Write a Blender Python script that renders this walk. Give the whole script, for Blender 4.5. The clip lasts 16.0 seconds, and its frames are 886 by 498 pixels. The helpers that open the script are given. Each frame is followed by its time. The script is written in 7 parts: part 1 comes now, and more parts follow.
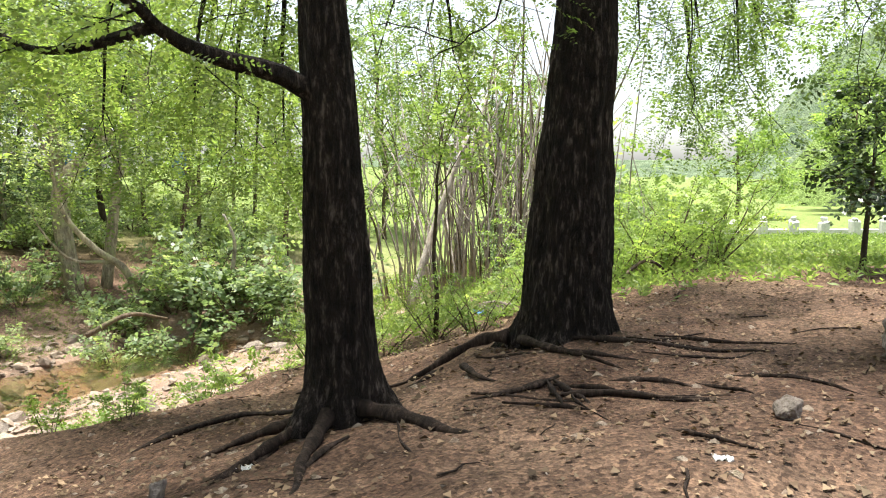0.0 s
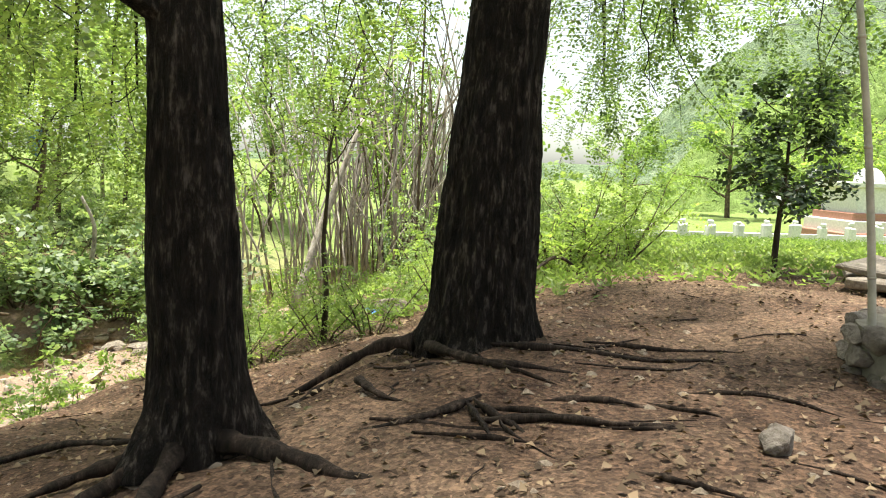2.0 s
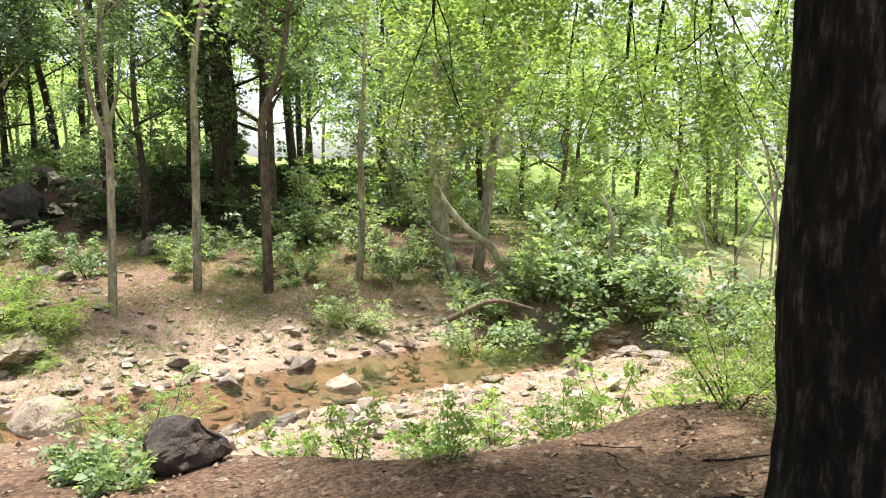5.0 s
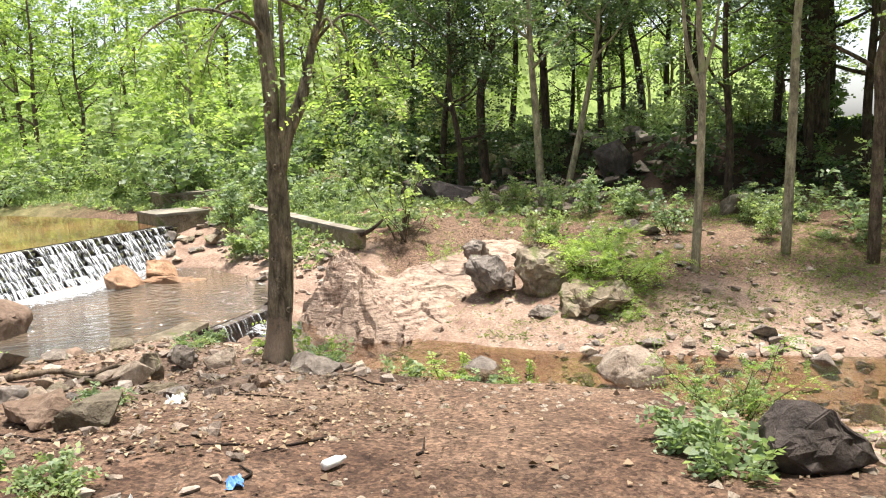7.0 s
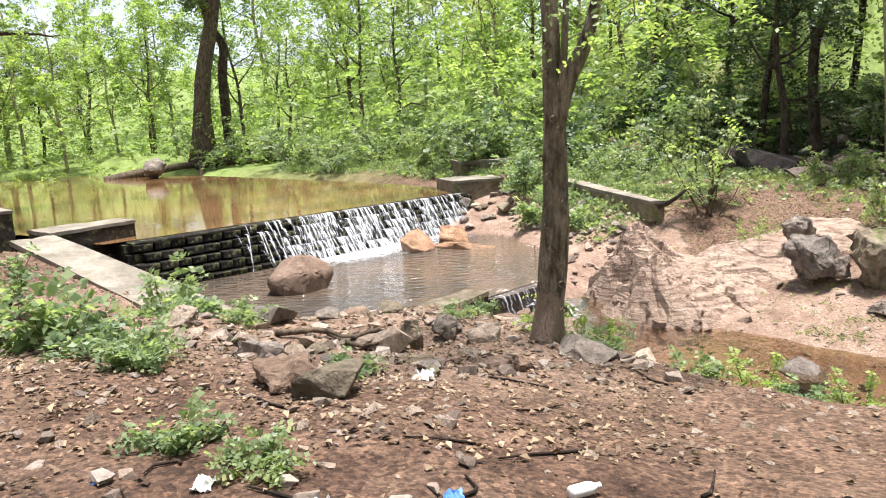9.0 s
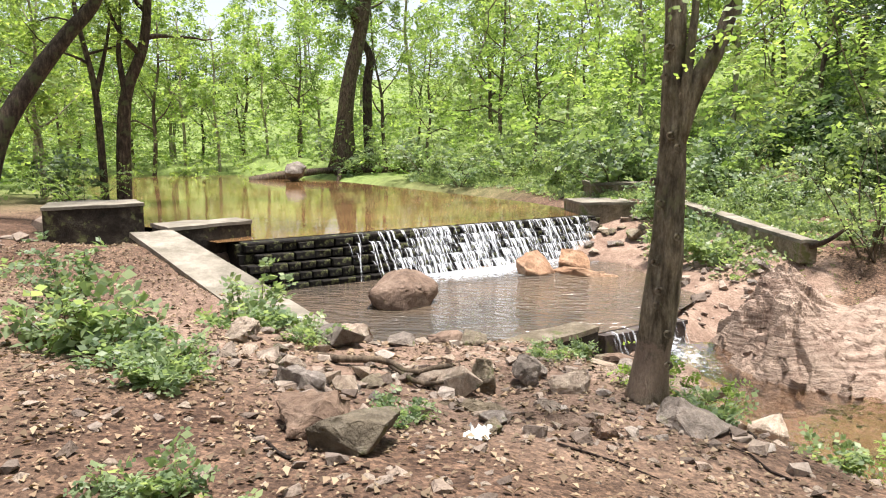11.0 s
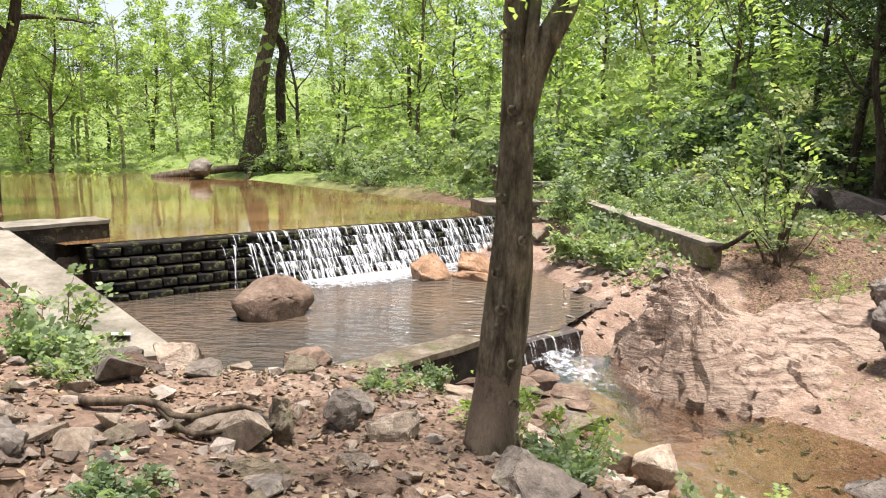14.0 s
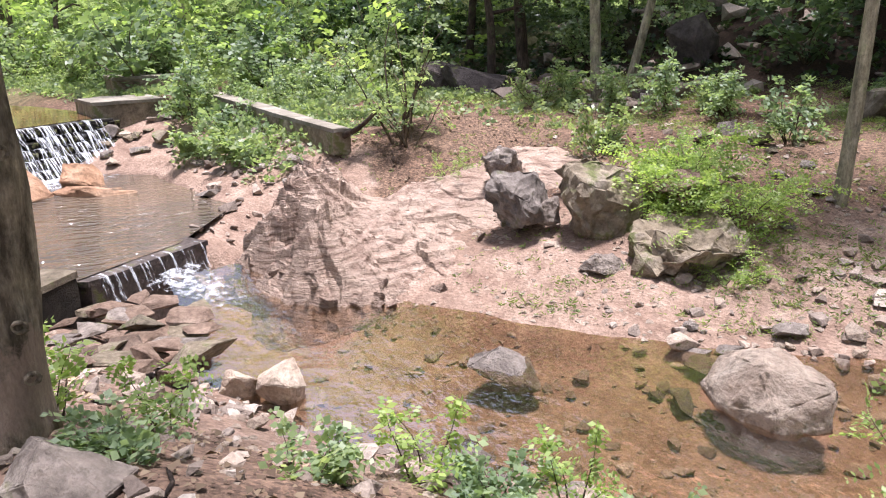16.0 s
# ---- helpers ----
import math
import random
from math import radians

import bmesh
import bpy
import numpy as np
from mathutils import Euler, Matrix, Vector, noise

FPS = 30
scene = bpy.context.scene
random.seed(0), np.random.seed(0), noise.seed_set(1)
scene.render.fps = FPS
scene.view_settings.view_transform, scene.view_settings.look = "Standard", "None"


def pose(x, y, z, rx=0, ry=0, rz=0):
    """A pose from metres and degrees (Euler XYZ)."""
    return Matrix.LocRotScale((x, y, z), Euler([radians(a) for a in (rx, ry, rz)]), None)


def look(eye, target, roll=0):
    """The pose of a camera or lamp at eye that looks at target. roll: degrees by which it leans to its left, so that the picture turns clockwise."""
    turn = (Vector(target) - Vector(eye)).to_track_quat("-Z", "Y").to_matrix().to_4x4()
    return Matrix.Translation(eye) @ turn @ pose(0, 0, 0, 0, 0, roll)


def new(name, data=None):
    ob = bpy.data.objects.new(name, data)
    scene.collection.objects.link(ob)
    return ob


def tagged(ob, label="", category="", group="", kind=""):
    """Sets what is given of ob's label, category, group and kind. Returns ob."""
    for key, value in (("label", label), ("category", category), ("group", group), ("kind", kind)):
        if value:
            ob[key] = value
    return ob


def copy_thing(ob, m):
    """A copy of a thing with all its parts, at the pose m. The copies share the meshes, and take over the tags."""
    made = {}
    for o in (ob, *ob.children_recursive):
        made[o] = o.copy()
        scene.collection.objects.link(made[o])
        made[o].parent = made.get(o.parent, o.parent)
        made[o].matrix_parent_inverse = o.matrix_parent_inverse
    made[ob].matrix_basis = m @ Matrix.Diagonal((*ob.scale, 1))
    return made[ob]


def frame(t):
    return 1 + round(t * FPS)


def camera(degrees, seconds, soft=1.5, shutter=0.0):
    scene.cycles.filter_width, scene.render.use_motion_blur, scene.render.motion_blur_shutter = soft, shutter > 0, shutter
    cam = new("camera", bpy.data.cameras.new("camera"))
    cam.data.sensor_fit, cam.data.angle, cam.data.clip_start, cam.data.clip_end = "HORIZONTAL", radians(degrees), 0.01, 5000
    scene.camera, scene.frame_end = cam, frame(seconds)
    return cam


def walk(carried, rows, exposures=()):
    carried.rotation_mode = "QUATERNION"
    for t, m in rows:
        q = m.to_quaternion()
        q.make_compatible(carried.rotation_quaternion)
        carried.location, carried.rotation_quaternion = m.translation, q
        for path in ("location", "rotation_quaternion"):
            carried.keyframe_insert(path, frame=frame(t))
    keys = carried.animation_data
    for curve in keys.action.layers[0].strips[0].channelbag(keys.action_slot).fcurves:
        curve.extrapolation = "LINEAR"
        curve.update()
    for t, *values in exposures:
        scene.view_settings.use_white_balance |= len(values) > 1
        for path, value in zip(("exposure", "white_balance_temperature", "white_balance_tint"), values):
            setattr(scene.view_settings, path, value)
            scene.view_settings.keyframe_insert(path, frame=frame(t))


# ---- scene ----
# ---------- camera and its walk ----------
cam = camera(61.3, 16.0, soft=1.1)
METRES, EYE, TILT, LEAN, TURN = 9.0, 1.5, -6.5, 0.0, 0.0
ROWS = [
    (0.0, 0.0, 0.0, 0.0, 0.0, 0.0, -0.0),
    (0.5, -0.0035, 0.031, 0.0016, -2.77, 0.22, -0.08),
    (1.0, -0.0054, 0.0653, -0.0026, -6.23, 0.38, -0.47),
    (1.5, -0.0011, 0.1046, -0.0075, -8.35, 0.07, -1.13),
    (2.0, -0.0032, 0.1344, -0.0085, -8.47, -0.12, -1.25),
    (2.5, -0.0137, 0.1654, -0.0077, -5.03, 0.2, -1.04),
    (3.0, -0.0171, 0.2009, -0.01, 0.26, 0.33, -1.15),
    (5.5, -0.1155, 0.3351, -0.0192, 37.06, -1.56, -3.08),
    (6.0, -0.1396, 0.3503, -0.0258, 46.93, -2.09, -3.24),
    (6.5, -0.1728, 0.3567, -0.0366, 58.46, -4.33, -3.65),
    (7.0, -0.2002, 0.3557, -0.0372, 69.78, -6.47, -3.63),
    (7.5, -0.2292, 0.3633, -0.0443, 78.99, -7.77, -3.79),
    (8.0, -0.2552, 0.3705, -0.0501, 84.32, -8.8, -4.01),
    (8.5, -0.2883, 0.3784, -0.054, 88.58, -9.51, -3.55),
    (9.0, -0.3129, 0.3988, -0.0583, 92.68, -9.81, -3.1),
    (9.5, -0.3432, 0.41, -0.0622, 96.28, -9.93, -3.68),
    (10.0, -0.3721, 0.4144, -0.0599, 99.52, -9.98, -4.39),
    (12.5, -0.4866, 0.4716, -0.0663, 105.82, -8.85, -6.65),
    (13.0, -0.5196, 0.4748, -0.0667, 105.09, -8.51, -6.62),
    (13.5, -0.5441, 0.484, -0.069, 103.54, -8.65, -6.56),
    (14.0, -0.5712, 0.4992, -0.0706, 98.6, -8.8, -6.62),
    (14.5, -0.6064, 0.5109, -0.0735, 92.46, -9.26, -6.08),
    (15.0, -0.6299, 0.5295, -0.074, 86.21, -10.67, -5.37),
    (15.5, -0.6449, 0.5531, -0.0712, 79.26, -12.59, -4.87),
    (16.0, -0.6722, 0.5701, -0.0754, 72.59, -14.36, -4.57),
]
EXPOSURES = [(0.0, 1.44, 6450, 8), (0.8, 1.34, 6650, 4), (3.0, 1.5, 6700, 2), (5.5, 1.54, 6250, 10), (6.2, 1.34, 6300, 11), (7.0, 1.26, 6400, 11), (9.0, 1.16, 6200, 14), (12.5, 1.08, 6400, 13), (14.0, 1.02, 6350, 14), (15.5, 1.13, 5900, 22), (16.0, 1.14, 5850, 22)]
walk(cam, [(t, pose(0, 0, EYE, TILT, LEAN, TURN) @ pose(METRES * x, METRES * y, METRES * z, 90 + pitch, roll, yaw)) for t, x, y, z, yaw, pitch, roll in ROWS], EXPOSURES)

# ---------- daylight ----------
world = bpy.data.worlds.new("world")
scene.world = world
world.use_nodes = True
wn = world.node_tree.nodes
sky = wn.new("ShaderNodeTexSky")
sky.sky_type, sky.sun_disc = "NISHITA", False
sky.sun_elevation, sky.sun_rotation = radians(84), radians(338)
sky.air_density, sky.dust_density, sky.ozone_density = 1.0, 1.6, 1.0
wn["Background"].inputs["Strength"].default_value = 0.105
haze = wn.new("ShaderNodeHueSaturation")  # thin cloud greys the blue
haze.inputs["Saturation"].default_value = 0.4
world.node_tree.links.new(sky.outputs["Color"], haze.inputs["Color"])
world.node_tree.links.new(haze.outputs["Color"], wn["Background"].inputs["Color"])
sun = new("sun", bpy.data.lights.new("sun", "SUN"))
sun.data.energy, sun.data.angle, sun.data.color = 5.0, radians(9), (1.0, 0.96, 0.88)
sun.matrix_world = look((-1.1, 2.8, 28.5), (0, 0, 0))

# ---------- materials ----------
def material(name, rough=0.8, metal=0.0):
    m = bpy.data.materials.new(name)
    m.use_nodes = True
    n, l = m.node_tree.nodes, m.node_tree.links
    b = n["Principled BSDF"]
    b.inputs["Roughness"].default_value, b.inputs["Metallic"].default_value = rough, metal
    if rough >= 0.7:
        b.inputs["Specular IOR Level"].default_value = 0.2
    return m, n, l, b


def noise_node(n, l, scale, detail=6.0, rough=0.6, coords="Object", stretch=None):
    tc = n.new("ShaderNodeTexCoord")
    t = n.new("ShaderNodeTexNoise")
    t.inputs["Scale"].default_value, t.inputs["Detail"].default_value, t.inputs["Roughness"].default_value = scale, detail, rough
    if stretch:
        mp = n.new("ShaderNodeMapping")
        mp.inputs["Scale"].default_value = stretch
        l.new(tc.outputs[coords], mp.inputs["Vector"])
        l.new(mp.outputs["Vector"], t.inputs["Vector"])
    else:
        l.new(tc.outputs[coords], t.inputs["Vector"])
    return t.outputs["Fac"]


def ramp(n, l, fac, stops):
    r = n.new("ShaderNodeValToRGB")
    e = r.color_ramp.elements
    while len(e) < len(stops):
        e.new(0.5)
    for i, (p, c) in enumerate(stops):
        e[i].position, e[i].color = p, (*c, 1)
    l.new(fac, r.inputs["Fac"])
    return r.outputs["Color"]


def mix(n, l, fac, a, b, mode="MIX"):
    x = n.new("ShaderNodeMix")
    x.data_type, x.blend_type = "RGBA", mode
    for socket, value in ((x.inputs[0], fac), (x.inputs[6], a), (x.inputs[7], b)):
        if isinstance(value, (int, float)):
            socket.default_value = value
        elif isinstance(value, tuple):
            socket.default_value = (*value, 1)
        else:
            l.new(value, socket)
    return x.outputs[2]


def bump(n, l, b, height, strength, distance):
    k = n.new("ShaderNodeBump")
    k.inputs["Strength"].default_value, k.inputs["Distance"].default_value = strength, distance
    l.new(height, k.inputs["Height"])
    l.new(k.outputs["Normal"], b.inputs["Normal"])
    return k


def stone_material(name, dark, mid, light, scale=3.0, moss=0.0, rough=0.85, relief=0.05, spread=0.35):
    """Stone: blotches, grain, some moss or lichen, and a shade of its own for each stone."""
    m, n, l, b = material(name, rough)
    big, fine = noise_node(n, l, scale, 8, 0.65), noise_node(n, l, scale * 9, 8, 0.7)
    c = ramp(n, l, big, [(0.3, dark), (0.5, mid), (0.72, light)])
    c = mix(n, l, 0.55, c, ramp(n, l, fine, [(0.3, (0.45, 0.43, 0.42)), (0.62, (1.0, 1.0, 1.0))]), "MULTIPLY")
    if moss:
        spots = ramp(n, l, noise_node(n, l, scale * 0.9, 5, 0.7), [(0.62 - moss, (0, 0, 0)), (0.7 - moss, (1, 1, 1))])
        c = mix(n, l, spots, c, (0.16, 0.17, 0.07))
    pits = noise_node(n, l, scale * 3.2, 6, 0.75)
    c = mix(n, l, 0.6, c, ramp(n, l, pits, [(0.36, (0.38, 0.36, 0.34)), (0.5, (0.95, 0.95, 0.95)), (0.68, (1.25, 1.22, 1.18))]), "MULTIPLY")
    info = n.new("ShaderNodeObjectInfo")
    tone = ramp(n, l, info.outputs["Random"], [(0.0, (1 - spread,) * 3), (0.5, (0.95, 0.92, 0.88)), (1.0, (1.0, 1.0, 1.0))])
    l.new(mix(n, l, 1.0, c, tone, "MULTIPLY"), b.inputs["Base Color"])
    bump(n, l, b, fine, 0.8, relief)
    return m


def leaf_material(name, dark, light, through_light=0.45, rough=0.45, shade=0.28):
    """Leaf: a shade for each leaf and each plant, with light passing through the blade."""
    m, n, l, b = material(name, rough)
    geo, info = n.new("ShaderNodeNewGeometry"), n.new("ShaderNodeObjectInfo")
    c = ramp(n, l, geo.outputs["Random Per Island"], [(0.0, dark), (0.6, tuple((a + z) / 2 for a, z in zip(dark, light))), (1.0, light)])
    # noise paints light and shaded clumps of foliage into the leaf colour
    clump_shade = ramp(n, l, noise_node(n, l, 1.1, 3), [(0.32, (shade, shade + 0.05, shade + 0.04)), (0.66, (1.15, 1.12, 1.02))])
    c = mix(n, l, 0.8, c, clump_shade, "MULTIPLY")
    c = mix(n, l, 0.8, c, ramp(n, l, info.outputs["Random"], [(0.0, (0.75, 0.8, 0.8)), (1.0, (1.1, 1.05, 0.9))]), "MULTIPLY")
    l.new(c, b.inputs["Base Color"])
    t = n.new("ShaderNodeBsdfTranslucent")
    warm = mix(n, l, 1.0, c, (1.25, 1.28, 0.74), "MULTIPLY")
    l.new(warm, t.inputs["Color"])
    s = n.new("ShaderNodeMixShader")
    s.inputs["Fac"].default_value = through_light
    l.new(b.outputs["BSDF"], s.inputs[1])
    l.new(t.outputs["BSDF"], s.inputs[2])
    l.new(s.outputs["Shader"], n["Material Output"].inputs["Surface"])
    return m


def bark_material(name, dark, mid, light, ridges=14.0, relief=0.03, patches=None, bare_foot=None):
    m, n, l, b = material(name, 0.9)
    long_grain = noise_node(n, l, ridges, 8, 0.7, stretch=(1, 1, 0.24))
    fine = noise_node(n, l, ridges * 5, 6, 0.7, stretch=(1, 1, 0.4))
    blot = ramp(n, l, noise_node(n, l, 7.0, 6, 0.7, stretch=(1, 1, 0.6)), [(0.36, (0.42, 0.42, 0.42)), (0.6, (1.15, 1.12, 1.08))])
    c = ramp(n, l, long_grain, [(0.36, dark), (0.53, mid), (0.66, light)])
    c = mix(n, l, 0.7, c, ramp(n, l, fine, [(0.3, (0.4, 0.4, 0.4)), (0.7, (1, 1, 1))]), "MULTIPLY")
    c = mix(n, l, 0.85, c, blot, "MULTIPLY")
    if patches:
        f = ramp(n, l, noise_node(n, l, 2.2, 6, 0.65), [(0.54, (0, 0, 0)), (0.64, (1, 1, 1))])
        c = mix(n, l, f, c, patches)
    if bare_foot:  # bark stripped off low on the trunk
        tc, xyz = n.new("ShaderNodeTexCoord"), n.new("ShaderNodeSeparateXYZ")
        l.new(tc.outputs["Object"], xyz.inputs["Vector"])
        add = n.new("ShaderNodeMath")
        add.operation = "ADD"
        l.new(xyz.outputs["Z"], add.inputs[0])
        l.new(noise_node(n, l, 3.0, 6, 0.7), add.inputs[1])
        f = ramp(n, l, add.outputs["Value"], [(0.5, (0, 0, 0)), (0.68, (0.7, 0.7, 0.7)), (0.95, (0.7, 0.7, 0.7)), (1.15, (0, 0, 0))])
        c = mix(n, l, f, c, mix(n, l, 0.5, bare_foot, ramp(n, l, fine, [(0.3, (0.16, 0.11, 0.08)), (0.6, bare_foot)])))
    l.new(c, b.inputs["Base Color"])
    bump(n, l, b, long_grain, 1.0, relief)
    if relief > 0.03:
        k = n.new("ShaderNodeBump")
        k.inputs["Strength"].default_value, k.inputs["Distance"].default_value = 0.8, 0.015
        l.new(fine, k.inputs["Height"])
        l.new(b.inputs["Normal"].links[0].from_node.outputs["Normal"], k.inputs["Normal"])
        l.new(k.outputs["Normal"], b.inputs["Normal"])
    return m


def ground_material():
    m, n, l, b = material("soil", 0.95)
    big, mid, fine = noise_node(n, l, 0.35, 6, 0.6), noise_node(n, l, 2.4, 8, 0.7), noise_node(n, l, 26, 8, 0.75)
    soil = ramp(n, l, mid, [(0.3, (0.062, 0.038, 0.029)), (0.5, (0.128, 0.080, 0.059)), (0.72, (0.24, 0.16, 0.122))])
    soil = mix(n, l, ramp(n, l, big, [(0.42, (0, 0, 0)), (0.62, (1, 1, 1))]), soil, mix(n, l, 0.5, soil, (0.28, 0.20, 0.15)))
    soil = mix(n, l, 0.65, soil, ramp(n, l, fine, [(0.32, (0.35, 0.33, 0.32)), (0.5, (0.9, 0.9, 0.9)), (0.75, (1.25, 1.2, 1.15))]), "MULTIPLY")
    crumbs = n.new("ShaderNodeTexVoronoi")
    crumbs.inputs["Scale"].default_value = 30
    tc = n.new("ShaderNodeTexCoord")
    l.new(tc.outputs["Object"], crumbs.inputs["Vector"])
    soil = mix(n, l, 0.75, soil, ramp(n, l, crumbs.outputs["Color"], [(0.15, (0.35, 0.31, 0.28)), (0.5, (0.9, 0.87, 0.82)), (0.9, (1.5, 1.4, 1.25))]), "MULTIPLY")
    chips = n.new("ShaderNodeTexVoronoi")
    chips.inputs["Scale"].default_value = 62
    l.new(tc.outputs["Object"], chips.inputs["Vector"])
    soil = mix(n, l, 0.6, soil, ramp(n, l, chips.outputs["Color"], [(0.2, (0.4, 0.37, 0.35)), (0.8, (1.35, 1.3, 1.2))]), "MULTIPLY")
    # pale sand beside the water
    at = n.new("ShaderNodeAttribute")
    at.attribute_name = "sand"
    sand = ramp(n, l, mid, [(0.3, (0.18, 0.115, 0.085)), (0.55, (0.31, 0.222, 0.170)), (0.75, (0.42, 0.325, 0.262))])
    sand = mix(n, l, 0.6, sand, ramp(n, l, crumbs.outputs["Color"], [(0.15, (0.55, 0.5, 0.46)), (0.9, (1.2, 1.15, 1.1))]), "MULTIPLY")
    soil = mix(n, l, at.outputs["Fac"], soil, sand)
    # leaf mould on the far slope, blackened further to paint in the trees' shade
    mould_and_shade = n.new("ShaderNodeAttribute")
    mould_and_shade.attribute_name = "mould_and_shade"
    soil = mix(n, l, mould_and_shade.outputs["Fac"], soil, mix(n, l, 0.55, (0.022, 0.016, 0.011), mix(n, l, 1.0, soil, (0.3, 0.27, 0.25), "MULTIPLY")))
    # grassy far away from the stream
    geo = n.new("ShaderNodeNewGeometry")
    far = n.new("ShaderNodeVectorMath")
    far.operation = "DISTANCE"
    far.inputs[1].default_value = (-10, 4, 0)
    l.new(geo.outputs["Position"], far.inputs[0])
    away = n.new("ShaderNodeMapRange")
    away.inputs["From Min"].default_value, away.inputs["From Max"].default_value = 18, 34
    l.new(far.outputs["Value"], away.inputs["Value"])
    turf = ramp(n, l, mid, [(0.3, (0.09, 0.13, 0.035)), (0.7, (0.24, 0.30, 0.09))])
    soil = mix(n, l, away.outputs["Result"], soil, turf)
    l.new(soil, b.inputs["Base Color"])
    k = bump(n, l, b, fine, 0.8, 0.03)
    k2 = n.new("ShaderNodeBump")
    k2.inputs["Strength"].default_value, k2.inputs["Distance"].default_value = 0.6, 0.02
    l.new(crumbs.outputs["Distance"], k2.inputs["Height"])
    l.new(k2.outputs["Normal"], k.inputs["Normal"])
    return m


def water_material(name, colour, alpha, ripple_scale, strength, stretch, colour2=None, rough=0.05, depth=0.06):
    m, n, l, b = material(name, rough)
    b.inputs["IOR"].default_value, b.inputs["Alpha"].default_value = 1.5, alpha
    c = mix(n, l, ramp(n, l, noise_node(n, l, 0.35, 5), [(0.35, (0, 0, 0)), (0.65, (1, 1, 1))]), colour, colour2 or colour)
    l.new(c, b.inputs["Base Color"])
    bump(n, l, b, noise_node(n, l, ripple_scale, 3, 0.5, stretch=stretch), strength, depth)
    return m


def clear_water_material(name, tint, ripple_scale, depth):
    """Clear water: it tints what lies below and mirrors at a slant."""
    m, n, l, b = material(name, 0.03)
    n.remove(b)
    clear, gloss, fres, both = n.new("ShaderNodeBsdfTransparent"), n.new("ShaderNodeBsdfGlossy"), n.new("ShaderNodeFresnel"), n.new("ShaderNodeMixShader")
    clear.inputs["Color"].default_value = (*tint, 1)
    gloss.inputs["Roughness"].default_value, fres.inputs["IOR"].default_value = 0.05, 1.22
    k = n.new("ShaderNodeBump")
    k.inputs["Strength"].default_value, k.inputs["Distance"].default_value = 1.0, depth
    l.new(noise_node(n, l, ripple_scale, 4, 0.55, stretch=(1, 1.5, 1)), k.inputs["Height"])
    for node in (gloss, fres):
        l.new(k.outputs["Normal"], node.inputs["Normal"])
    less = n.new("ShaderNodeMath")
    less.operation = "MULTIPLY"
    less.inputs[1].default_value = 0.45
    l.new(fres.outputs["Fac"], less.inputs[0])
    for a, z in ((less.outputs["Value"], both.inputs["Fac"]), (clear.outputs["BSDF"], both.inputs[1]), (gloss.outputs["BSDF"], both.inputs[2]), (both.outputs["Shader"], n["Material Output"].inputs["Surface"])):
        l.new(a, z)
    return m


def froth_material(name, scale, stretch, lo, hi, most):
    """White water: a broken veil, thicker where the mesh says so."""
    m, n, l, b = material(name, 0.25)
    b.inputs["Base Color"].default_value = (0.80, 0.82, 0.84, 1)
    at = n.new("ShaderNodeAttribute")
    at.attribute_name = "dense"
    add = n.new("ShaderNodeMath")
    add.operation = "ADD"
    l.new(at.outputs["Fac"], add.inputs[0])
    f = noise_node(n, l, scale, 5, 0.65, stretch=stretch)
    l.new(f, add.inputs[1])
    l.new(ramp(n, l, add.outputs["Value"], [(lo, (0, 0, 0)), (hi, (most,) * 3)]), b.inputs["Alpha"])
    bump(n, l, b, f, 0.8, 0.04)
    return m


def plain_material(name, colour, rough=0.6, metal=0.0, vary=0.25, scale=12.0, relief=0.004, alpha=1.0):
    m, n, l, b = material(name, rough, metal)
    f = noise_node(n, l, scale, 7, 0.65)
    b.inputs["Alpha"].default_value = alpha
    lo = tuple(c * (1 - vary) for c in colour)
    l.new(ramp(n, l, f, [(0.35, lo), (0.65, colour)]), b.inputs["Base Color"])
    if relief:
        bump(n, l, b, noise_node(n, l, scale * 4, 5), 0.6, relief)
    return m


def concrete_material():
    m, n, l, b = material("concrete", 0.9)
    big, fine = noise_node(n, l, 1.6, 8, 0.7), noise_node(n, l, 20, 8, 0.7)
    c = ramp(n, l, big, [(0.3, (0.11, 0.10, 0.075)), (0.5, (0.24, 0.21, 0.165)), (0.7, (0.38, 0.34, 0.28))])
    c = mix(n, l, 0.5, c, ramp(n, l, fine, [(0.3, (0.45, 0.45, 0.45)), (0.7, (1, 1, 1))]), "MULTIPLY")
    l.new(c, b.inputs["Base Color"])
    bump(n, l, b, fine, 0.6, 0.02)
    return m


def rubble_material():
    """Loose stones: a shade for each stone, with grain."""
    m, n, l, b = material("rubble", 0.9)
    geo = n.new("ShaderNodeNewGeometry")
    c = ramp(n, l, geo.outputs["Random Per Island"], [(0.0, (0.17, 0.13, 0.105)), (0.35, (0.30, 0.245, 0.205)), (0.7, (0.40, 0.315, 0.25)), (1.0, (0.46, 0.40, 0.345))])
    grain, blot = noise_node(n, l, 34, 7, 0.7), noise_node(n, l, 6, 6, 0.7)
    c = mix(n, l, 0.6, c, ramp(n, l, grain, [(0.32, (0.5, 0.48, 0.46)), (0.62, (1.1, 1.08, 1.05))]), "MULTIPLY")
    c = mix(n, l, 0.6, c, ramp(n, l, blot, [(0.36, (0.55, 0.52, 0.5)), (0.6, (1.05, 1.05, 1.05))]), "MULTIPLY")
    l.new(c, b.inputs["Base Color"])
    bump(n, l, b, grain, 0.8, 0.03)
    return m


